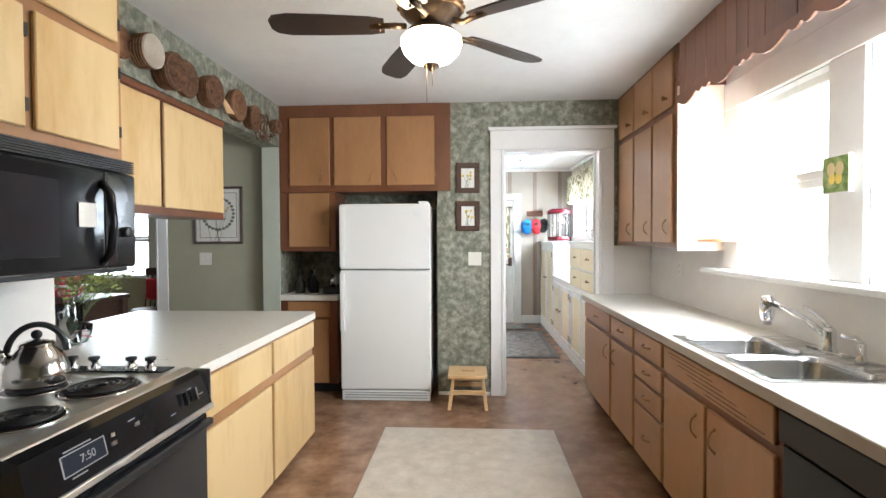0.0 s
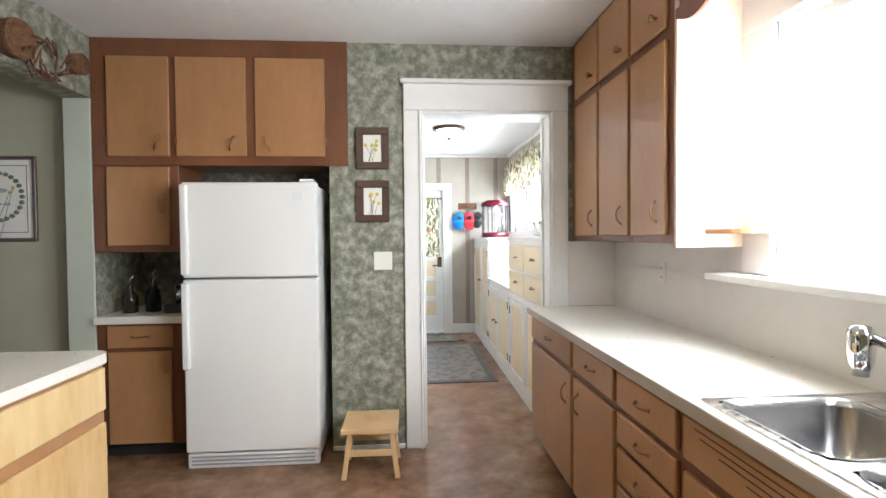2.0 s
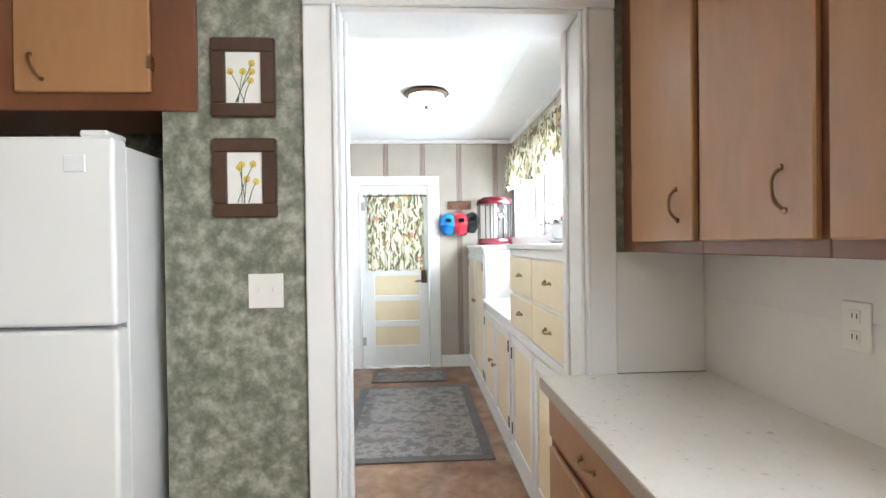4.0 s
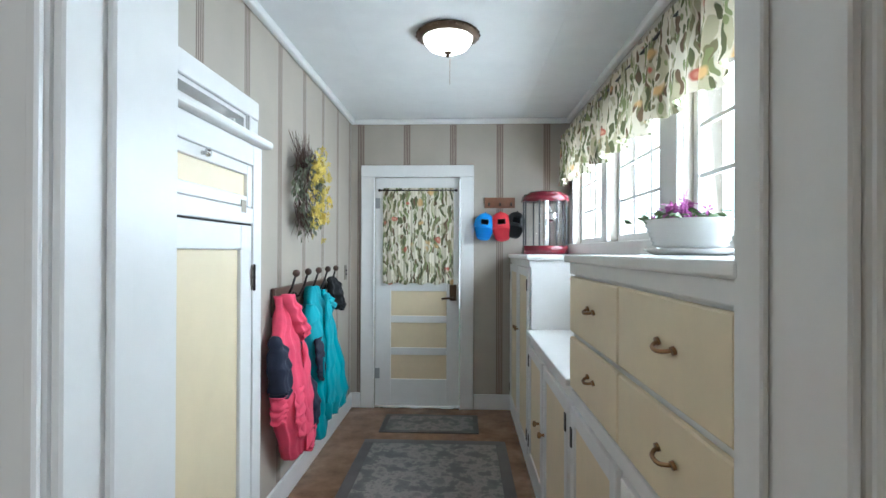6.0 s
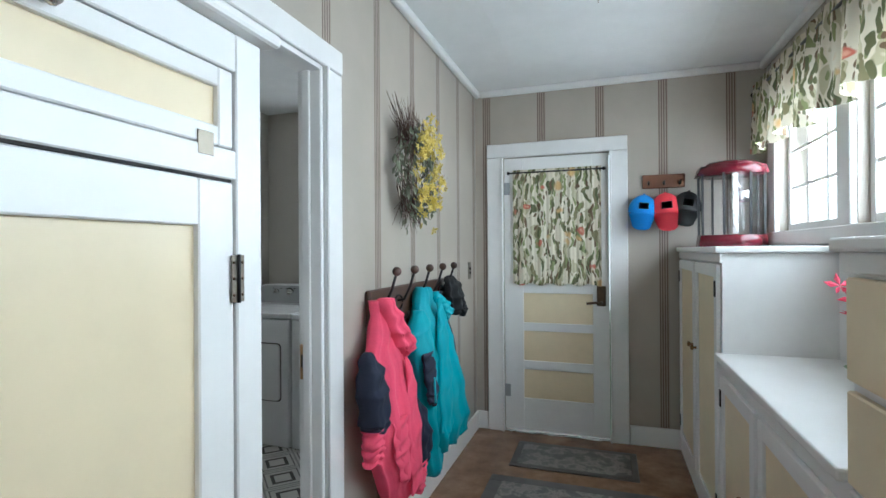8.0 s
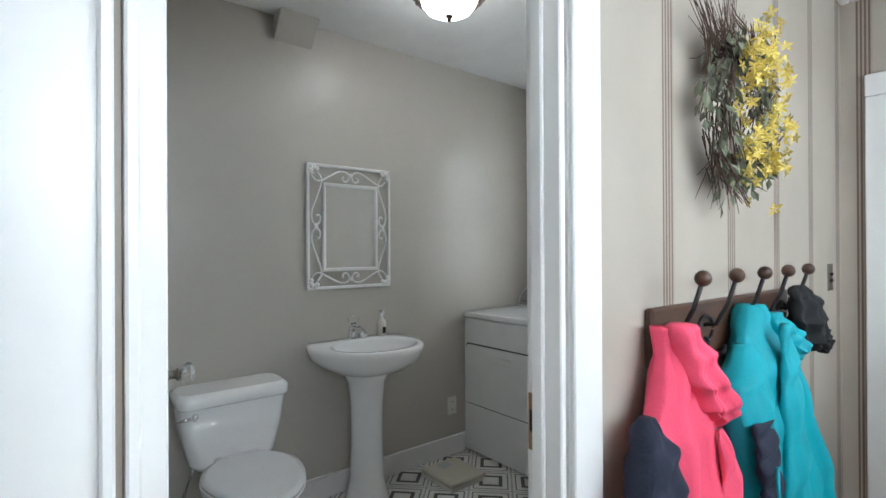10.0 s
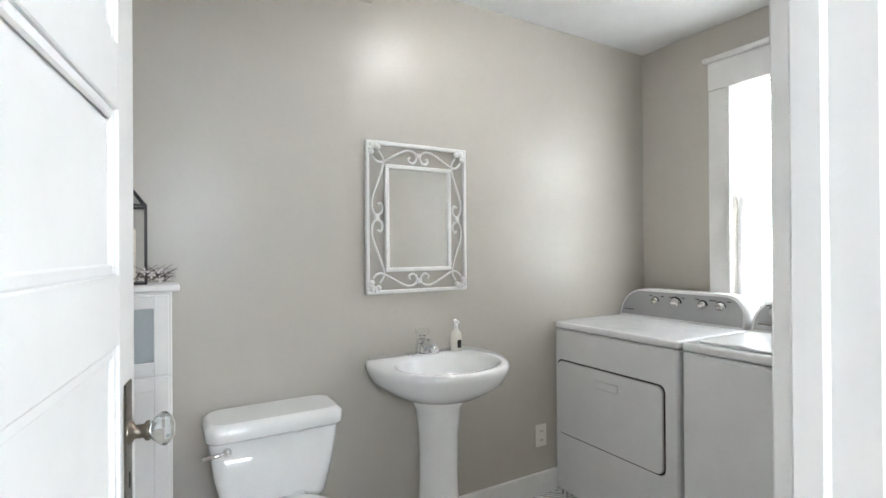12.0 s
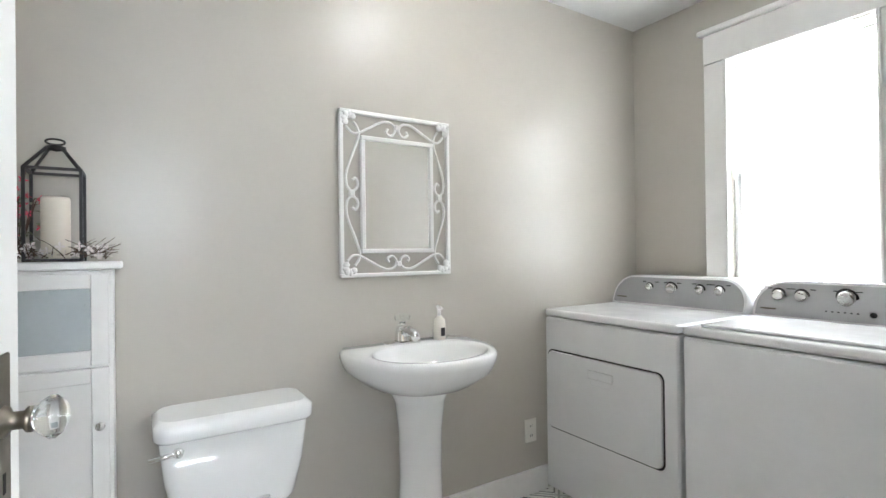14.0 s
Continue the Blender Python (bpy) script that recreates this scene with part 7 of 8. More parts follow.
part("drain", lathed([(0.022, 0), (0.02, 0.003), (0, 0.001)], (-1.81, SY, 0.7155), 14), CHROME, basin)
part("pedestal", lathed([(0.118, 0), (0.118, 0.02), (0.108, 0.05), (0.09, 0.14), (0.083, 0.35), (0.086, 0.52), (0.10, 0.63), (0.125, 0.69), (0.05, 0.70)], (-1.885, SY, 0.0005), 30, None, (0.95, 1.0)), PORCELAIN, ps)
tp = thing("bathroom_faucet", (-1.985, SY - 0.02, 0.833), "chrome single handle bathroom faucet", "faucet")
part("base", boxed(-2.012, -1.962, SY - 0.095, SY + 0.055, 0.8325, 0.847, bevel=0.006, seg=2), CHROME, tp)
part("body", lathed([(0.033, 0), (0.031, 0.03), (0.025, 0.055), (0, 0.06)], (-1.985, SY - 0.02, 0.8475), 16), CHROME, tp)
part("spout", tubed([(-1.98, SY - 0.02, 0.875), (-1.93, SY - 0.02, 0.895), (-1.885, SY - 0.02, 0.885), (-1.87, SY - 0.02, 0.868)], 0.020, 10, 0.8), CHROME, tp)
part("handle", lathed([(0.012, 0), (0.014, 0.012), (0.03, 0.022), (0.032, 0.038), (0.02, 0.048), (0, 0.05)], (-1.985, SY - 0.02, 0.9085), 10), CRYSTAL, tp, "clear acrylic knob")
sp_ = thing("soap_bottle", (-1.985, SY + 0.155, 0.833), "clear pump bottle of hand soap on the sink", "bottle")
SOAP = plain("pale_amber_soap", (0.70, 0.55, 0.40), 0.2, d=0.05)
part("bottle", lathed([(0, 0), (0.027, 0), (0.028, 0.05), (0.024, 0.085), (0.012, 0.095), (0.012, 0.10), (0, 0.10)], (-1.985, SY + 0.155, 0.8335), 18), plain("cloudy_soap_bottle", (0.72, 0.68, 0.60), 0.15, d=0.03, bump=0.0), sp_)
part("soap", lathed([(0, 0.002), (0.0255, 0.002), (0.0262, 0.048), (0, 0.049)], (-1.985, SY + 0.155, 0.8335), 16), SOAP, sp_)
pu = part("pump", tubed([(-1.985, SY + 0.155, 0.9335), (-1.985, SY + 0.155, 0.965)], 0.008, 8), WHITE, sp_)
part("pump_nozzle", tubed([(-1.995, SY + 0.155, 0.970), (-1.955, SY + 0.150, 0.966)], 0.008, 8, 0.7), WHITE, pu)
part("label", boxed(-1.9575, -1.9565, SY + 0.145, SY + 0.165, 0.85, 0.885), DARK, sp_)

# toilet
TY = 6.325
to = thing("toilet", (-1.75, TY, 0.0), "white porcelain toilet with closed lid", "toilet")


def rr_ring(x0, x1, y0, y1, z, r, n=5):
    pts = []
    for cx, cy, a in ((x1 - r, y1 - r, 0), (x0 + r, y1 - r, 90), (x0 + r, y0 + r, 180), (x1 - r, y0 + r, 270)):
        for k in range(n + 1):
            t = radians(a + 90 * k / n)
            pts.append((cx + r * math.cos(t), cy + r * math.sin(t), z))
    return pts


def loft(rings_, close=True):
    bm_ = bmesh.new()
    rows_ = [[bm_.verts.new(p) for p in r] for r in rings_]
    for a, b in zip(rows_, rows_[1:]):
        for i in range(len(a)):
            j = (i + 1) % len(a)
            bm_.faces.new((a[i], a[j], b[j], b[i])).smooth = True
    if close:
        bm_.faces.new(rows_[0][::-1]), bm_.faces.new(rows_[-1])
    return bm_


tank = part("tank", loft([rr_ring(-2.03, -1.855, TY - 0.155, TY + 0.155, 0.385, 0.05), rr_ring(-2.035, -1.855, TY - 0.180, TY + 0.180, 0.41, 0.05), rr_ring(-2.038, -1.850, TY - 0.205, TY + 0.205, 0.52, 0.045), rr_ring(-2.04, -1.842, TY - 0.218, TY + 0.218, 0.655, 0.04)]), PORCELAIN, to)
part("tank_lid", loft([rr_ring(-2.045, -1.832, TY - 0.226, TY + 0.226, 0.6555, 0.04), rr_ring(-2.048, -1.825, TY - 0.233, TY + 0.233, 0.665, 0.045), rr_ring(-2.048, -1.825, TY - 0.233, TY + 0.233, 0.702, 0.045), rr_ring(-2.03, -1.845, TY - 0.217, TY + 0.217, 0.717, 0.05)]), PORCELAIN, tank)
lv = part("flush_lever", tubed([(-1.842, TY - 0.17, 0.628), (-1.828, TY - 0.17, 0.628), (-1.822, TY - 0.19, 0.628), (-1.818, TY - 0.245, 0.625)], 0.009, 8, 0.7), CHROME, tank, "chrome flush lever")
part("lever_boss", ball(bmesh.new(), (-1.832, TY - 0.17, 0.628), 0.016, 10), CHROME, lv)


def egg(x_back, x_front, half, z, n=32):
    cx = x_back + (x_front - x_back) * 0.42
    pts = []
    for i in range(n):
        a = 2 * math.pi * i / n
        c = math.cos(a)
        pts.append((cx + (x_front - cx if c > 0 else cx - x_back) * c, TY + half * math.sin(a) * (1 - 0.10 * max(c, 0)), z))
    return pts


part("bowl", loft([egg(-1.93, -1.50, 0.10, 0.001), egg(-1.93, -1.52, 0.095, 0.06), egg(-1.92, -1.50, 0.11, 0.18), egg(-1.90, -1.40, 0.155, 0.30), egg(-1.90, -1.345, 0.182, 0.375), egg(-1.90, -1.34, 0.186, 0.395)]), PORCELAIN, to)
part("seat", loft([egg(-1.86, -1.335, 0.190, 0.3955), egg(-1.86, -1.33, 0.193, 0.41), egg(-1.86, -1.335, 0.190, 0.415)]), ENAMEL, to)
part("seat_lid", loft([egg(-1.855, -1.335, 0.188, 0.4155), egg(-1.855, -1.332, 0.190, 0.428), egg(-1.84, -1.36, 0.165, 0.436)]), ENAMEL, to)
for dy in (-0.07, 0.07):
    part("seat_hinge", boxed(-1.875, -1.845, TY + dy - 0.022, TY + dy + 0.022, 0.397, 0.432, bevel=0.006), ENAMEL, to)
part("supply_pipe", tubed([(-2.05, TY - 0.20, 0.14), (-2.0, TY - 0.20, 0.16), (-1.98, TY - 0.17, 0.30), (-1.96, TY - 0.14, 0.386)], 0.006, 6), STEEL, to)


# washer and dryer
def appliance(name, x0, x1, label, dryer):
    y0 = 7.825
    w = thing(name, ((x0 + x1) / 2, 8.15, 0.0), label, "dryer" if dryer else "washing machine")
    part("body", boxed(x0, x1, y0 + 0.004, 8.50, 0.012, 0.868, bevel=0.008, seg=2), ENAMEL, w)
    part("top", boxed(x0 - 0.002, x1 + 0.002, y0 - 0.004, 8.50, 0.872, 0.908, bevel=0.012, seg=3), ENAMEL, w)
    part("foot_shadow", boxed(x0 + 0.02, x1 - 0.02, y0 + 0.03, 8.48, 0.0, 0.0115), DARK, w)
    if dryer:
        part("front_panel", boxed(x0 + 0.003, x1 - 0.003, y0 - 0.002, y0 + 0.0035, 0.015, 0.862, bevel=0.003), ENAMEL, w)
        gap = part("door_gap", loft([[(p[0], y0 - 0.0022, p[1]) for p in rounded(x0 + 0.0185, x1 - 0.0585, 0.3165, 0.7095, 0.033)], [(p[0], y0 - 0.0035, p[1]) for p in rounded(x0 + 0.0185, x1 - 0.0585, 0.3165, 0.7095, 0.033)]]), BLACKMATT, w)
        dd = part("door", loft([[(x, y0 - 0.0036, z) for x, _, z in [(p[0], 0, p[1]) for p in rounded(x0 + 0.0255, x1 - 0.0655, 0.3235, 0.7025, 0.03)]], [(p[0], y0 - 0.014, p[1]) for p in rounded(x0 + 0.0275, x1 - 0.0675, 0.3255, 0.7005, 0.03)]]), ENAMEL, w)
        part("door_grip", boxed((x0 + x1) / 2 - 0.075, (x0 + x1) / 2 + 0.065, y0 - 0.020, y0 - 0.0142, 0.615, 0.655, bevel=0.004), ENAMEL, dd)
        part("grip_hollow", boxed((x0 + x1) / 2 - 0.06, (x0 + x1) / 2 + 0.05, y0 - 0.0165, y0 - 0.0143, 0.588, 0.6145, bevel=0.001), ENAMEL, dd)
    else:
        part("lid", boxed(x0 + 0.05, x1 - 0.05, y0 + 0.03, 8.26, 0.9085, 0.921, bevel=0.008, seg=2), ENAMEL, w)
        part("front_panel", boxed(x0 + 0.003, x1 - 0.003, y0 - 0.002, y0 + 0.0035, 0.015, 0.862, bevel=0.003), ENAMEL, w)
    yf, yt, yb = 8.335, 8.385, 8.50
    ring_f = rounded(x0 + 0.004, x1 - 0.004, 0.9085, 1.062, 0.0, 0.115)
    bm = bmesh.new()
    f = [bm.verts.new((x, yf + (yt - yf) * (z - 0.9085) / 0.154, z)) for x, z in ring_f]
    b = [bm.verts.new((x, yb, z)) for x, z in ring_f]
    bm.faces.new(f), bm.faces.new(b[::-1])
    for i in range(len(f)):
        j = (i + 1) % len(f)
        bm.faces.new((f[i], f[j], b[j], b[i])).smooth = True
    con = part("console", bm, ENAMEL, w)
    ring_g = rounded(x0 + 0.016, x1 - 0.016, 0.918, 1.052, 0.0, 0.105)
    bm = bmesh.new()
    f = [bm.verts.new((x, yf - 0.004 + (yt - yf) * (z - 0.9085) / 0.154, z)) for x, z in ring_g]
    b = [bm.verts.new((x, yf + 0.002 + (yt - yf) * (z - 0.9085) / 0.154, z)) for x, z in ring_g]
    bm.faces.new(f), bm.faces.new(b[::-1])
    for i in range(len(f)):
        j = (i + 1) % len(f)
        bm.faces.new((f[i], f[j], b[j], b[i]))
    fascia = part("fascia", bm, GREYPLASTIC, con, "silver grey control fascia")
    tilt_m = Matrix.Rotation(radians(90 + 18), 4, "X")

    def on(x, z, lift):
        return Vector((x, yf - 0.004 + (yt - yf) * (z - 0.9085) / 0.154, z)) + Vector((0, -0.951, 0.309)) * lift
    knobs = ((0.225, 0.017), (0.35, 0.025), (0.50, 0.020), (0.592, 0.020)) if dryer else ((0.10, 0.022), (0.185, 0.022), (0.335, 0.030))
    for dx, r in knobs:
        k = part("knob_ring", lathed([(r * 1.25, 0), (r * 1.2, 0.004), (0, 0.004)], on(x0 + dx, 1.008, 0.0), 20, tilt_m), BLACKMATT, fascia)
        part("knob", lathed([(r, 0.004), (r * 0.92, 0.022), (r * 0.8, 0.025), (0, 0.025)], on(x0 + dx, 1.008, 0.0), 20, tilt_m), STEEL, k)
        for s in (-1, 1):
            part("printed_mark", boxed(x0 + dx + s * 0.036 - 0.010, x0 + dx + s * 0.036 + 0.010, *sorted((on(0, 1.03, 0.0015).y, on(0, 1.03, 0.0005).y)), 1.028, 1.032), BLACKMATT, fascia)
    part("maker_mark", boxed(x0 + 0.035, x0 + 0.095, on(0, 0.945, 0.0015).y, on(0, 0.945, 0.0).y, 0.942, 0.948), PEWTER, fascia)
    if not dryer:
        part("start_button", lathed([(0.011, 0), (0.010, 0.006), (0, 0.007)], on(x0 + 0.42, 0.95, 0.0), 14, tilt_m), BLACKMATT, fascia)
        for k in range(6):
            part("indicator", boxed(x0 + 0.27 + 0.02 * k, x0 + 0.277 + 0.02 * k, on(0, 0.95, 0.0015).y, on(0, 0.95, 0.0).y, 0.949, 0.953), BLACKMATT, fascia)
    return w


def rounded(x0, x1, z0, z1, r_low, r_top=None, n=7):
    """A rectangle in x and z with rounded corners."""
    r_top = r_low if r_top is None else r_top
    pts = []
    for cx, cz, a, r in ((x1 - r_low, z0 + r_low, 270, r_low), (x1 - r_top, z1 - r_top, 0, r_top), (x0 + r_top, z1 - r_top, 90, r_top), (x0 + r_low, z0 + r_low, 180, r_low)):
        if r < 1e-6:
            pts.append((cx, cz))
        else:
            pts += [(cx + r * math.cos(radians(a + 90 * k / n)), cz + r * math.sin(radians(a + 90 * k / n))) for k in range(n + 1)]
    return pts


appliance("dryer", -2.056, -1.335, "white clothes dryer with grey control console", True)
appliance("washing_machine", -1.315, -0.625, "white top-loading washing machine with grey console", False)

# sheer curtain
sc = thing("sheer_curtain", (-1.22, 8.6, 1.0), "sheer white curtain gathered on a rod in the window", "curtain")
part("cloth", gathered(-1.505, -0.935, 1.0, 2.125, 8.592, 0.010, 12, 15, nu=140, nv=10, flare=0.4), SHEER, sc)
part("rod", tubed([(-1.509, 8.592, 2.10), (-0.931, 8.592, 2.10)], 0.006, 6), WHITE, sc)

# white storage tower
tw = thing("storage_tower", (-1.97, 5.86, 0.0), "narrow white bathroom tower with a frosted glass door", "cabinet")
part("body", boxed(-2.058, -1.895, 5.70, 6.0, 0.0, 1.165, bevel=0.003), WHITE, tw)
part("top", boxed(-2.058, -1.872, 5.685, 6.022, 1.1655, 1.187, bevel=0.004), WHITE, tw)
up = panel_door(tw, "upper_door", "x", -1.895, 1, 5.712, 5.99, 0.90, 1.155, 0.042, FROST)
lo = panel_door(tw, "lower_door", "x", -1.895, 1, 5.712, 5.99, 0.06, 0.893, 0.042, WHITE)
for d in (up, lo):
    for c in d.children:
        tagged(c, "frosted glass pane" if d is up else "white recessed panel")
knob(lo, (-1.877, 5.968, 0.735), (1, 0, 0), 0.012, STEEL, label="round steel knob")

# lantern with candle
LX, LY, LZ = -1.965, 5.865, 1.1885
ln = thing("lantern", (LX, LY, LZ), "black wire lantern with an ivory pillar candle", "lantern")
a = 0.062
bm = bmesh.new()
box(bm, LX - a, LX + a, LY - a, LY + a, LZ, LZ + 0.008, 0.001)
part("base", bm, IRON, ln)
for sx in (-1, 1):
    for sy in (-1, 1):
        part("post", boxed(LX + sx * a - 0.004, LX + sx * a + 0.004, LY + sy * a - 0.004, LY + sy * a + 0.004, LZ, LZ + 0.255), IRON, ln)
        part("roof_bar", tubed([(LX + sx * a, LY + sy * a, LZ + 0.254), (LX + sx * 0.018, LY + sy * 0.018, LZ + 0.318)], 0.0045, 6), IRON, ln)
for z in (LZ + 0.25,):
    for x0, x1, y0, y1 in ((-a, a, -a - 0.004, -a + 0.004), (-a, a, a - 0.004, a + 0.004), (-a - 0.004, -a + 0.004, -a, a), (a - 0.004, a + 0.004, -a, a)):
        part("top_bar", boxed(LX + x0, LX + x1, LY + y0, LY + y1, z, z + 0.008), IRON, ln)
part("cap", lathed([(0.026, 0.315), (0.024, 0.325), (0.01, 0.33), (0, 0.331)], (LX, LY, LZ), 4), IRON, ln)
part("ring", tubed(arc((LX, LY, LZ + 0.338), 0.022, 0, 360, (0, 1, 0), (0.35, 0, 0.3), 16), 0.003, 6), IRON, ln)
part("candle", lathed([(0, 0.0085), (0.034, 0.0085), (0.034, 0.175), (0.031, 0.182), (0.028, 0.172), (0, 0.168)], (LX, LY, LZ), 22), WAX, ln, "ivory pillar candle")
sg = thing("flower_ring", (-1.95, 5.86, LZ), "white blossom and twig ring round the lantern", "garland")
bm = bmesh.new()
g = random.Random(41)
for k in range(70):
    t = g.uniform(0, 6.283)
    p = Vector((LX + 0.01 + 0.065 * math.cos(t), LY + 0.115 * math.sin(t), LZ + 0.006 + g.uniform(0, 0.015)))
    q = p + Vector((g.uniform(-0.015, 0.035), g.uniform(-0.07, 0.07), g.uniform(0.0, 0.055)))
    tube(bm, [p, p.lerp(q, 0.5) + Vector((0, 0, 0.006)), q], 0.0018, 4, 0.4)
part("brushwood", bm, TWIG, sg)
PETALW = plain("white_petals", (0.80, 0.74, 0.72), 0.7, d=0.08)
bm = bmesh.new()
for k in range(60):
    t = g.uniform(0, 6.283)
    p = Vector((LX + 0.015 + 0.07 * math.cos(t), LY + 0.125 * math.sin(t), LZ + 0.014 + g.uniform(0, 0.03)))
    rr = Euler((g.uniform(0, 6), g.uniform(0, 6), g.uniform(0, 6))).to_matrix()
    for j in range(4):
        r_ = rr @ Matrix.Rotation(1.57 * j, 3, "Z")
        bm.faces.new([bm.verts.new(p + r_ @ Vector(v) * 0.014) for v in ((0, 0, 0), (0.5, -0.3, 0.1), (1, 0, 0), (0.5, 0.3, 0.1))])
part("blossom", bm, PETALW, sg, "small white blossoms")
vb = thing("flower_spray", (-2.0, 5.77, LZ), "faded pink and white flower spray behind the lantern", "flowers")
bm = bmesh.new()
for k in range(14):
    p = Vector((-2.0, 5.775, LZ + 0.005))
    q = p + Vector((g.uniform(-0.03, 0.03), g.uniform(-0.05, 0.05), g.uniform(0.12, 0.26)))
    tube(bm, [p, p.lerp(q, 0.6), q], 0.0016, 4)
part("stem_spray", bm, TWIG, vb)
part("blossom", leaf_cluster(22, (-2.0, 5.775, LZ + 0.17), (0.02, 0.03, 0.05), 0.013, 44, 5), PINK, vb, "small pink blossoms")
part("leaves", leaf_cluster(40, (-2.0, 5.775, LZ + 0.11), (0.02, 0.03, 0.06), 0.024, 45), DRYLEAF, vb)

# scale on the floor
bs = thing("bathroom_scale", (-1.79, 7.50, 0.0), "cream bathroom scale on the patterned floor", "scale")
part("platform", boxed(-1.93, -1.65, 7.37, 7.63, 0.022, 0.048, bevel=0.01, seg=2), plain("cream_scale_plastic", (0.60, 0.56, 0.47), 0.5), bs)
part("base", boxed(-1.92, -1.66, 7.38, 7.62, 0.0, 0.0215), SWITCH, bs)
part("dial_window", boxed(-1.90, -1.84, 7.46, 7.54, 0.0482, 0.0495, bevel=0.0005), FROST, bs)
flush_light(-1.36, 7.13, 2.49, "flush dome ceiling light with a dark bronze rim, lit", BATHDOME)

# ---- dining room and far room seen past the peninsula ----
ZERO[0] = Vector((0, 0, 0))
dp = framed(-2.405, -1.945, 4.969, 1.345, 1.87, 0.022, DARKWOOD, "large bird print in a thin dark frame", 6)
for ob in list(dp.children):
    if ob.name.startswith("print"):
        for k in range(26):
            t = 6.283 * k / 26
            part("painted_leaf", ball(bmesh.new(), (-2.175 + 0.145 * math.cos(t), 4.956, 1.622 + 0.145 * math.sin(t)), 0.020, 6, (1.0, 0.04, 0.7)), DRYLEAF, ob)
        for cx, cz, s in ((-2.185, 1.647, 1.0), (-2.145, 1.567, 0.7)):
            for sx in (-1, 1):
                part("painted_wing", ball(bmesh.new(), (cx + sx * 0.035 * s, 4.955, cz + 0.012 * s), 0.035 * s, 8, (1.0, 0.03, 0.4)), GREYPLASTIC, ob)
        bm = bmesh.new()
        for a_, b_, c_, d_ in ((-2.35, -2.00, 1.40, 1.404), (-2.35, -2.00, 1.811, 1.815), (-2.35, -2.346, 1.404, 1.811), (-2.004, -2.00, 1.404, 1.811)):
            box(bm, a_, b_, 4.9555, 4.9565, c_, d_)
        part("printed_border", bm, DARKWOOD, ob)

# baskets on the soffit
def basket(y, z, r, depth, label, inner=WICKER, weave=5):
    b_ = thing("basket", (-1.55, y, z), label, "basket", "baskets on the soffit")
    m_ = Matrix.Rotation(radians(90), 4, "Y")
    part("bowl", lathed([(0, 0.0), (r * 0.9, 0.0), (r, depth), (r * 0.92, depth), (r * 0.82, 0.012), (0, 0.012)], (-1.559, y, z), 22, m_), inner, b_)
    for k in range(weave):
        rr = r * (0.92 + 0.09 * k / weave)
        part("weave_ring", tubed([(-1.559 + depth * (0.2 + 0.8 * k / weave), y + rr * math.cos(6.283 * i / 22), z + rr * math.sin(6.283 * i / 22)) for i in range(23)], 0.006, 5), WICKER, b_)
    return b_


basket(2.85, 2.34, 0.075, 0.03, "small round woven tray on the soffit")
basket(2.99, 2.345, 0.085, 0.10, "round sieve basket with a pale bottom on the soffit", MAT)
basket(3.19, 2.31, 0.10, 0.10, "dark woven basket with a spiral bottom on the soffit")
basket(3.38, 2.33, 0.105, 0.05, "shallow orange-brown woven tray on the soffit")
basket(3.62, 2.325, 0.10, 0.09, "round dark brown woven basket on the soffit")
fan_ = thing("wooden_rack", (-1.55, 4.02, 2.38), "fan of pale wooden slats hung on the soffit", "rack")
for k in range(5):
    part("slat", tubed([(-1.545, 3.78 + 0.012 * k, 2.40 - 0.008 * k), (-1.50, 3.82 + 0.022 * k, 2.24 + 0.004 * k)], 0.007, 6), STOOLWOOD, fan_)
basket(4.0, 2.34, 0.11, 0.06, "flat brown woven basket on the soffit")
basket(4.24, 2.31, 0.09, 0.08, "small dark woven basket on the soffit")
ws = thing("twig_basket", (-1.54, 4.60, 2.33), "reddish twig basket hung on the soffit", "basket", "baskets on the soffit")
bm = bmesh.new()
g = random.Random(91)
for k in range(46):
    t = g.uniform(0, 6.283)
    p = Vector((-1.545 + g.uniform(0, 0.09), 4.42 + 0.10 * math.cos(t), 2.28 + 0.075 * math.sin(t)))
    q = p + Vector((g.uniform(-0.02, 0.02), -0.09 * math.sin(t) + g.uniform(-0.03, 0.03), 0.08 * math.cos(t)))
    q.x = max(q.x, -1.55)
    tube(bm, [p, q], 0.004, 5)
part("brushwood", bm, WICKER, ws)
basket(4.70, 2.35, 0.055, 0.07, "tiny woven basket in the soffit corner")

# vase with flowers on the peninsula
ZERO[0] = Vector((-0.10, -0.02, -0.035))
vs = thing("flower_vase", (-1.66, 2.80, 0.9155), "cut glass vase with yellow-green flowers on the counter", "vase")
part("vase", lathed([(0, 0), (0.042, 0), (0.038, 0.01), (0.048, 0.09), (0.066, 0.20), (0.062, 0.20), (0.045, 0.09), (0.033, 0.014), (0, 0.014)], (-1.66, 2.80, 0.916), 12), CRYSTAL, vs)
bm = bmesh.new()
for k in range(18):
    p = Vector((-1.66, 2.80, 0.95))
    q = p + Vector((g.uniform(-0.10, 0.12), g.uniform(-0.06, 0.22), g.uniform(0.20, 0.34)))
    tube(bm, [p, p.lerp(q, 0.5) + Vector((0, 0, 0.05)), q], 0.002, 4)
part("stem_spray", bm, LEAF, vs)
part("foliage", leaf_cluster(420, (-1.64, 2.88, 1.225), (0.06, 0.10, 0.045), 0.03, 55), plain("yellow_green_fern", (0.24, 0.28, 0.07), 0.7, d=0.4), vs, "feathery yellow-green foliage")
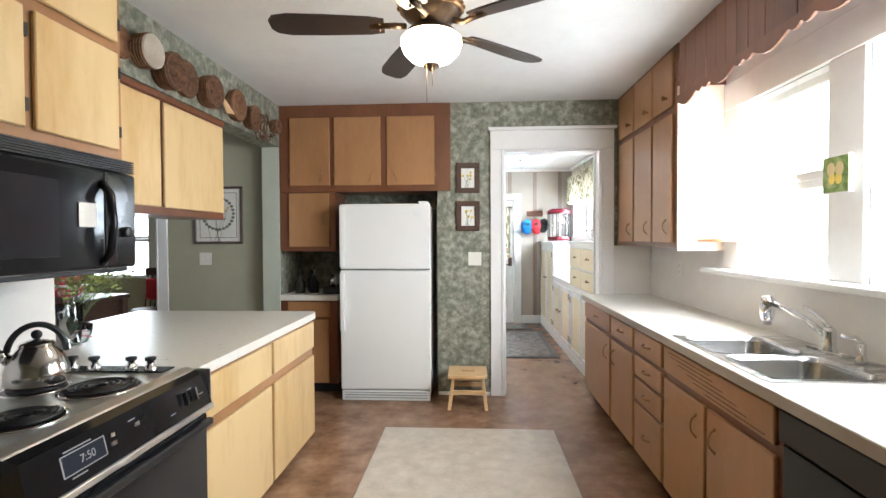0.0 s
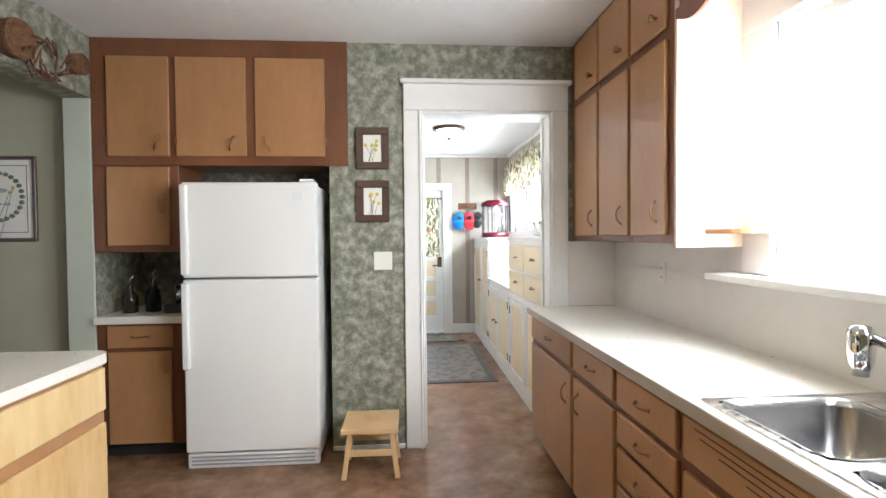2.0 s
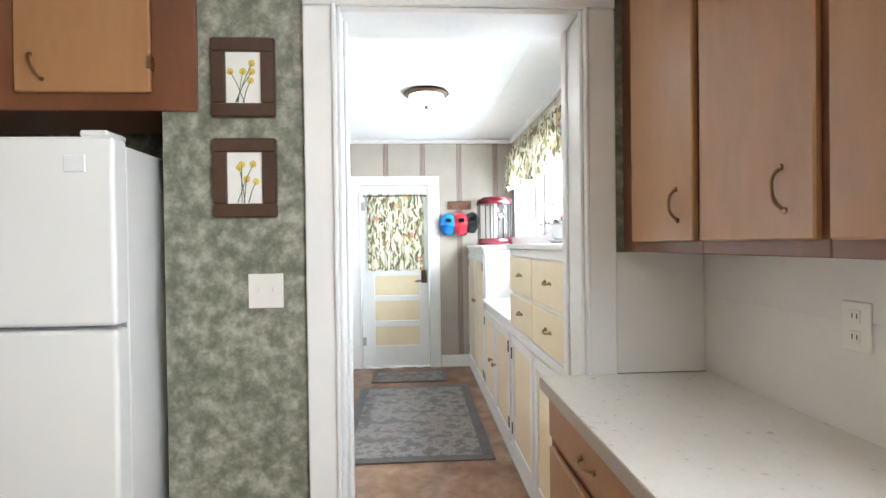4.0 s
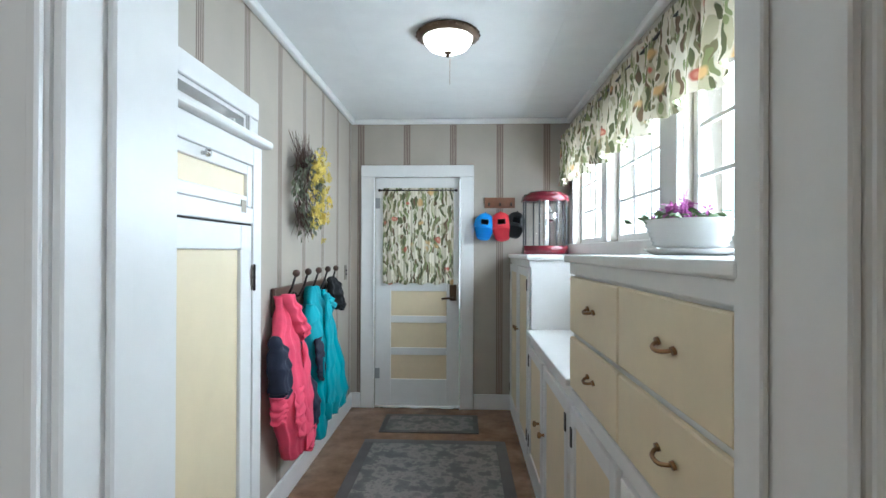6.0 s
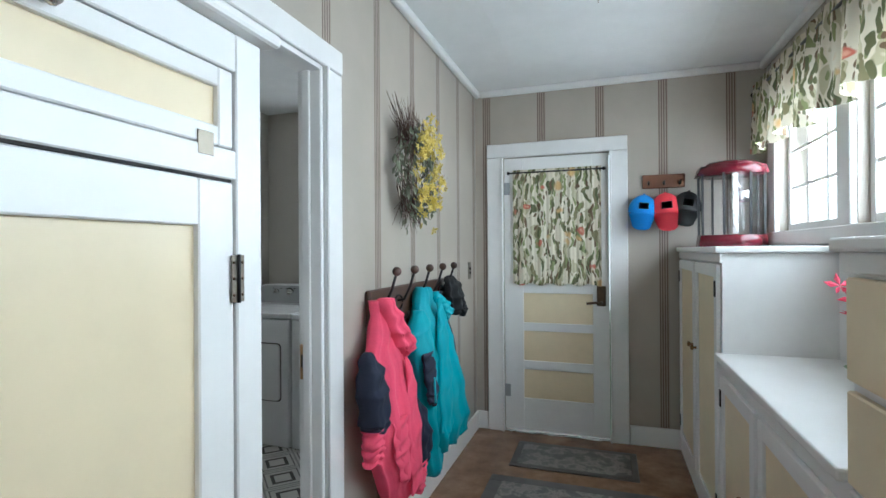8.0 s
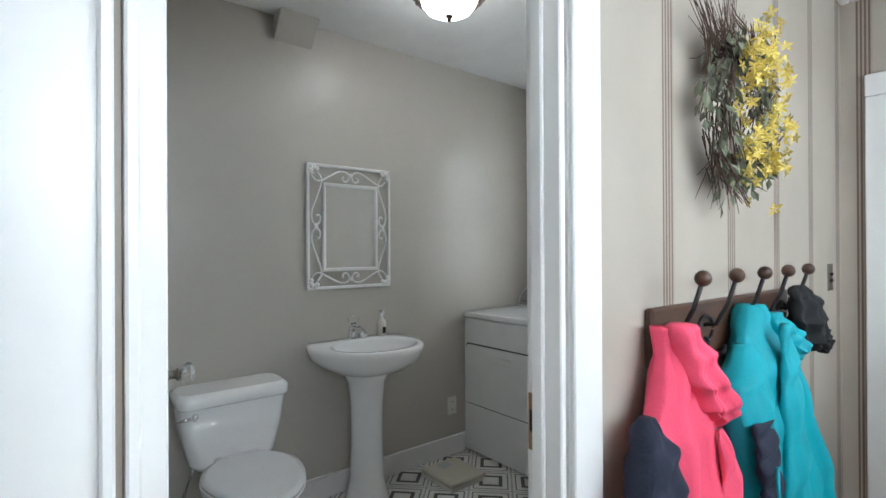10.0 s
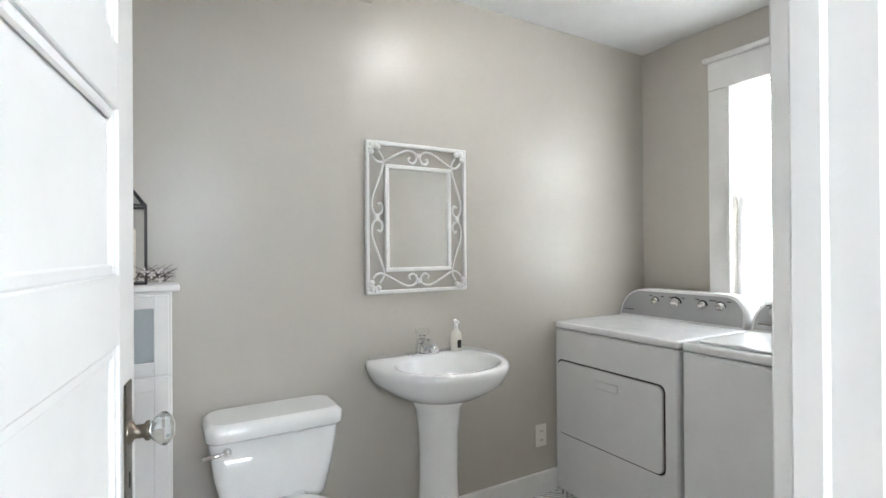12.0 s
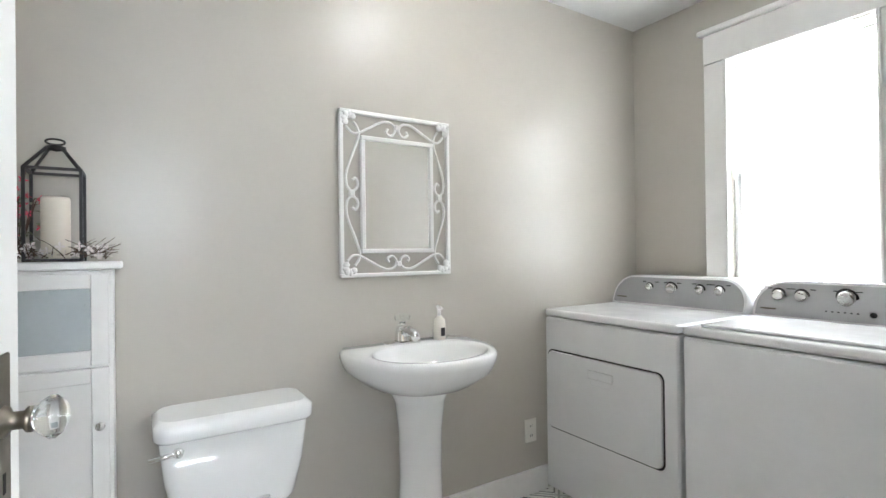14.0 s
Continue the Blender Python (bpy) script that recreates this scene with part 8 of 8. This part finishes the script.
part("buds", leaf_cluster(60, (-1.66, 2.80, 1.20), (0.05, 0.05, 0.05), 0.010, 56, 4), PETALW, vs)
ZERO[0] = Vector((-0.16, -0.07, -0.035))
db = thing("glass_dish", (-1.62, 2.93, 0.9155), "cut glass dish of pink potpourri on the counter", "dish")
part("dish", lathed([(0, 0), (0.03, 0), (0.05, 0.05), (0.055, 0.09), (0.052, 0.09), (0.046, 0.05), (0.026, 0.006), (0, 0.006)], (-1.62, 2.93, 0.916), 12), CRYSTAL, db)
part("potpourri", leaf_cluster(40, (-1.62, 2.93, 0.96), (0.018, 0.018, 0.014), 0.016, 57, 2), PINK, db)

# far room furniture
ZERO[0] = Vector((0, 0, 0))
ds = thing("sideboard", (-3.6, 5.0, 0.0), "dark walnut desk with a cloth and pink cushion on it", "desk")
part("top", boxed(-3.60, -2.95, 4.0, 4.85, 0.86, 0.90, bevel=0.005), DARKWOOD, ds)
for x, y in ((-3.56, 4.05), (-2.99, 4.05), (-3.56, 4.80), (-2.99, 4.80)):
    part("leg", boxed(x - 0.03, x + 0.03, y - 0.03, y + 0.03, 0.0, 0.8595, bevel=0.004), DARKWOOD, ds)
part("apron", boxed(-3.55, -3.0, 4.06, 4.79, 0.68, 0.8595), DARKWOOD, ds)
cs = thing("cushion", (-3.2, 4.4, 0.9), "pink and red patterned bag on the desk", "bag")
part("body", sheet(lambda u, v: (-3.22 + 0.16 * math.cos(u * 6.283) * math.sin(v * math.pi), 4.45 + 0.10 * math.sin(u * 6.283) * math.sin(v * math.pi), 0.902 + 0.11 - 0.11 * math.cos(v * math.pi)), 20, 10), PINK, cs)
part("band", tubed([(-3.22 + 0.163 * math.cos(t), 4.45 + 0.104 * math.sin(t), 1.01) for t in [i * 0.3142 for i in range(21)]], 0.012, 6), PAPER, cs)
ZERO[0] = Vector((0.28, 0, 0))
ch = thing("windsor_chair", (-4.45, 6.9, 0.0), "dark spindle-back chair with a red cushion", "chair")
part("seat", lathed([(0, 0.43), (0.21, 0.43), (0.22, 0.45), (0.2, 0.47), (0, 0.465)], (-4.45, 6.9, 0), 20), DARKWOOD, ch)
for sx in (-1, 1):
    for sy in (-1, 1):
        part("leg", tubed([(-4.45 + sx * 0.13, 6.9 + sy * 0.13, 0.43), (-4.45 + sx * 0.19, 6.9 + sy * 0.19, 0.0)], 0.017, 8), DARKWOOD, ch)
for k in range(6):
    x = -4.45 + (k - 2.5) * 0.068
    part("spindle", tubed([(x, 7.07, 0.46), (x * 1.0, 7.15, 0.92)], 0.009, 6), DARKWOOD, ch)
part("crest_rail", boxed(-4.66, -4.24, 7.135, 7.165, 0.90, 1.0, bevel=0.008), DARKWOOD, ch)
part("cushion", boxed(-4.61, -4.29, 7.06, 7.125, 0.56, 0.86, bevel=0.03, seg=3), RED, ch, "red back cushion")
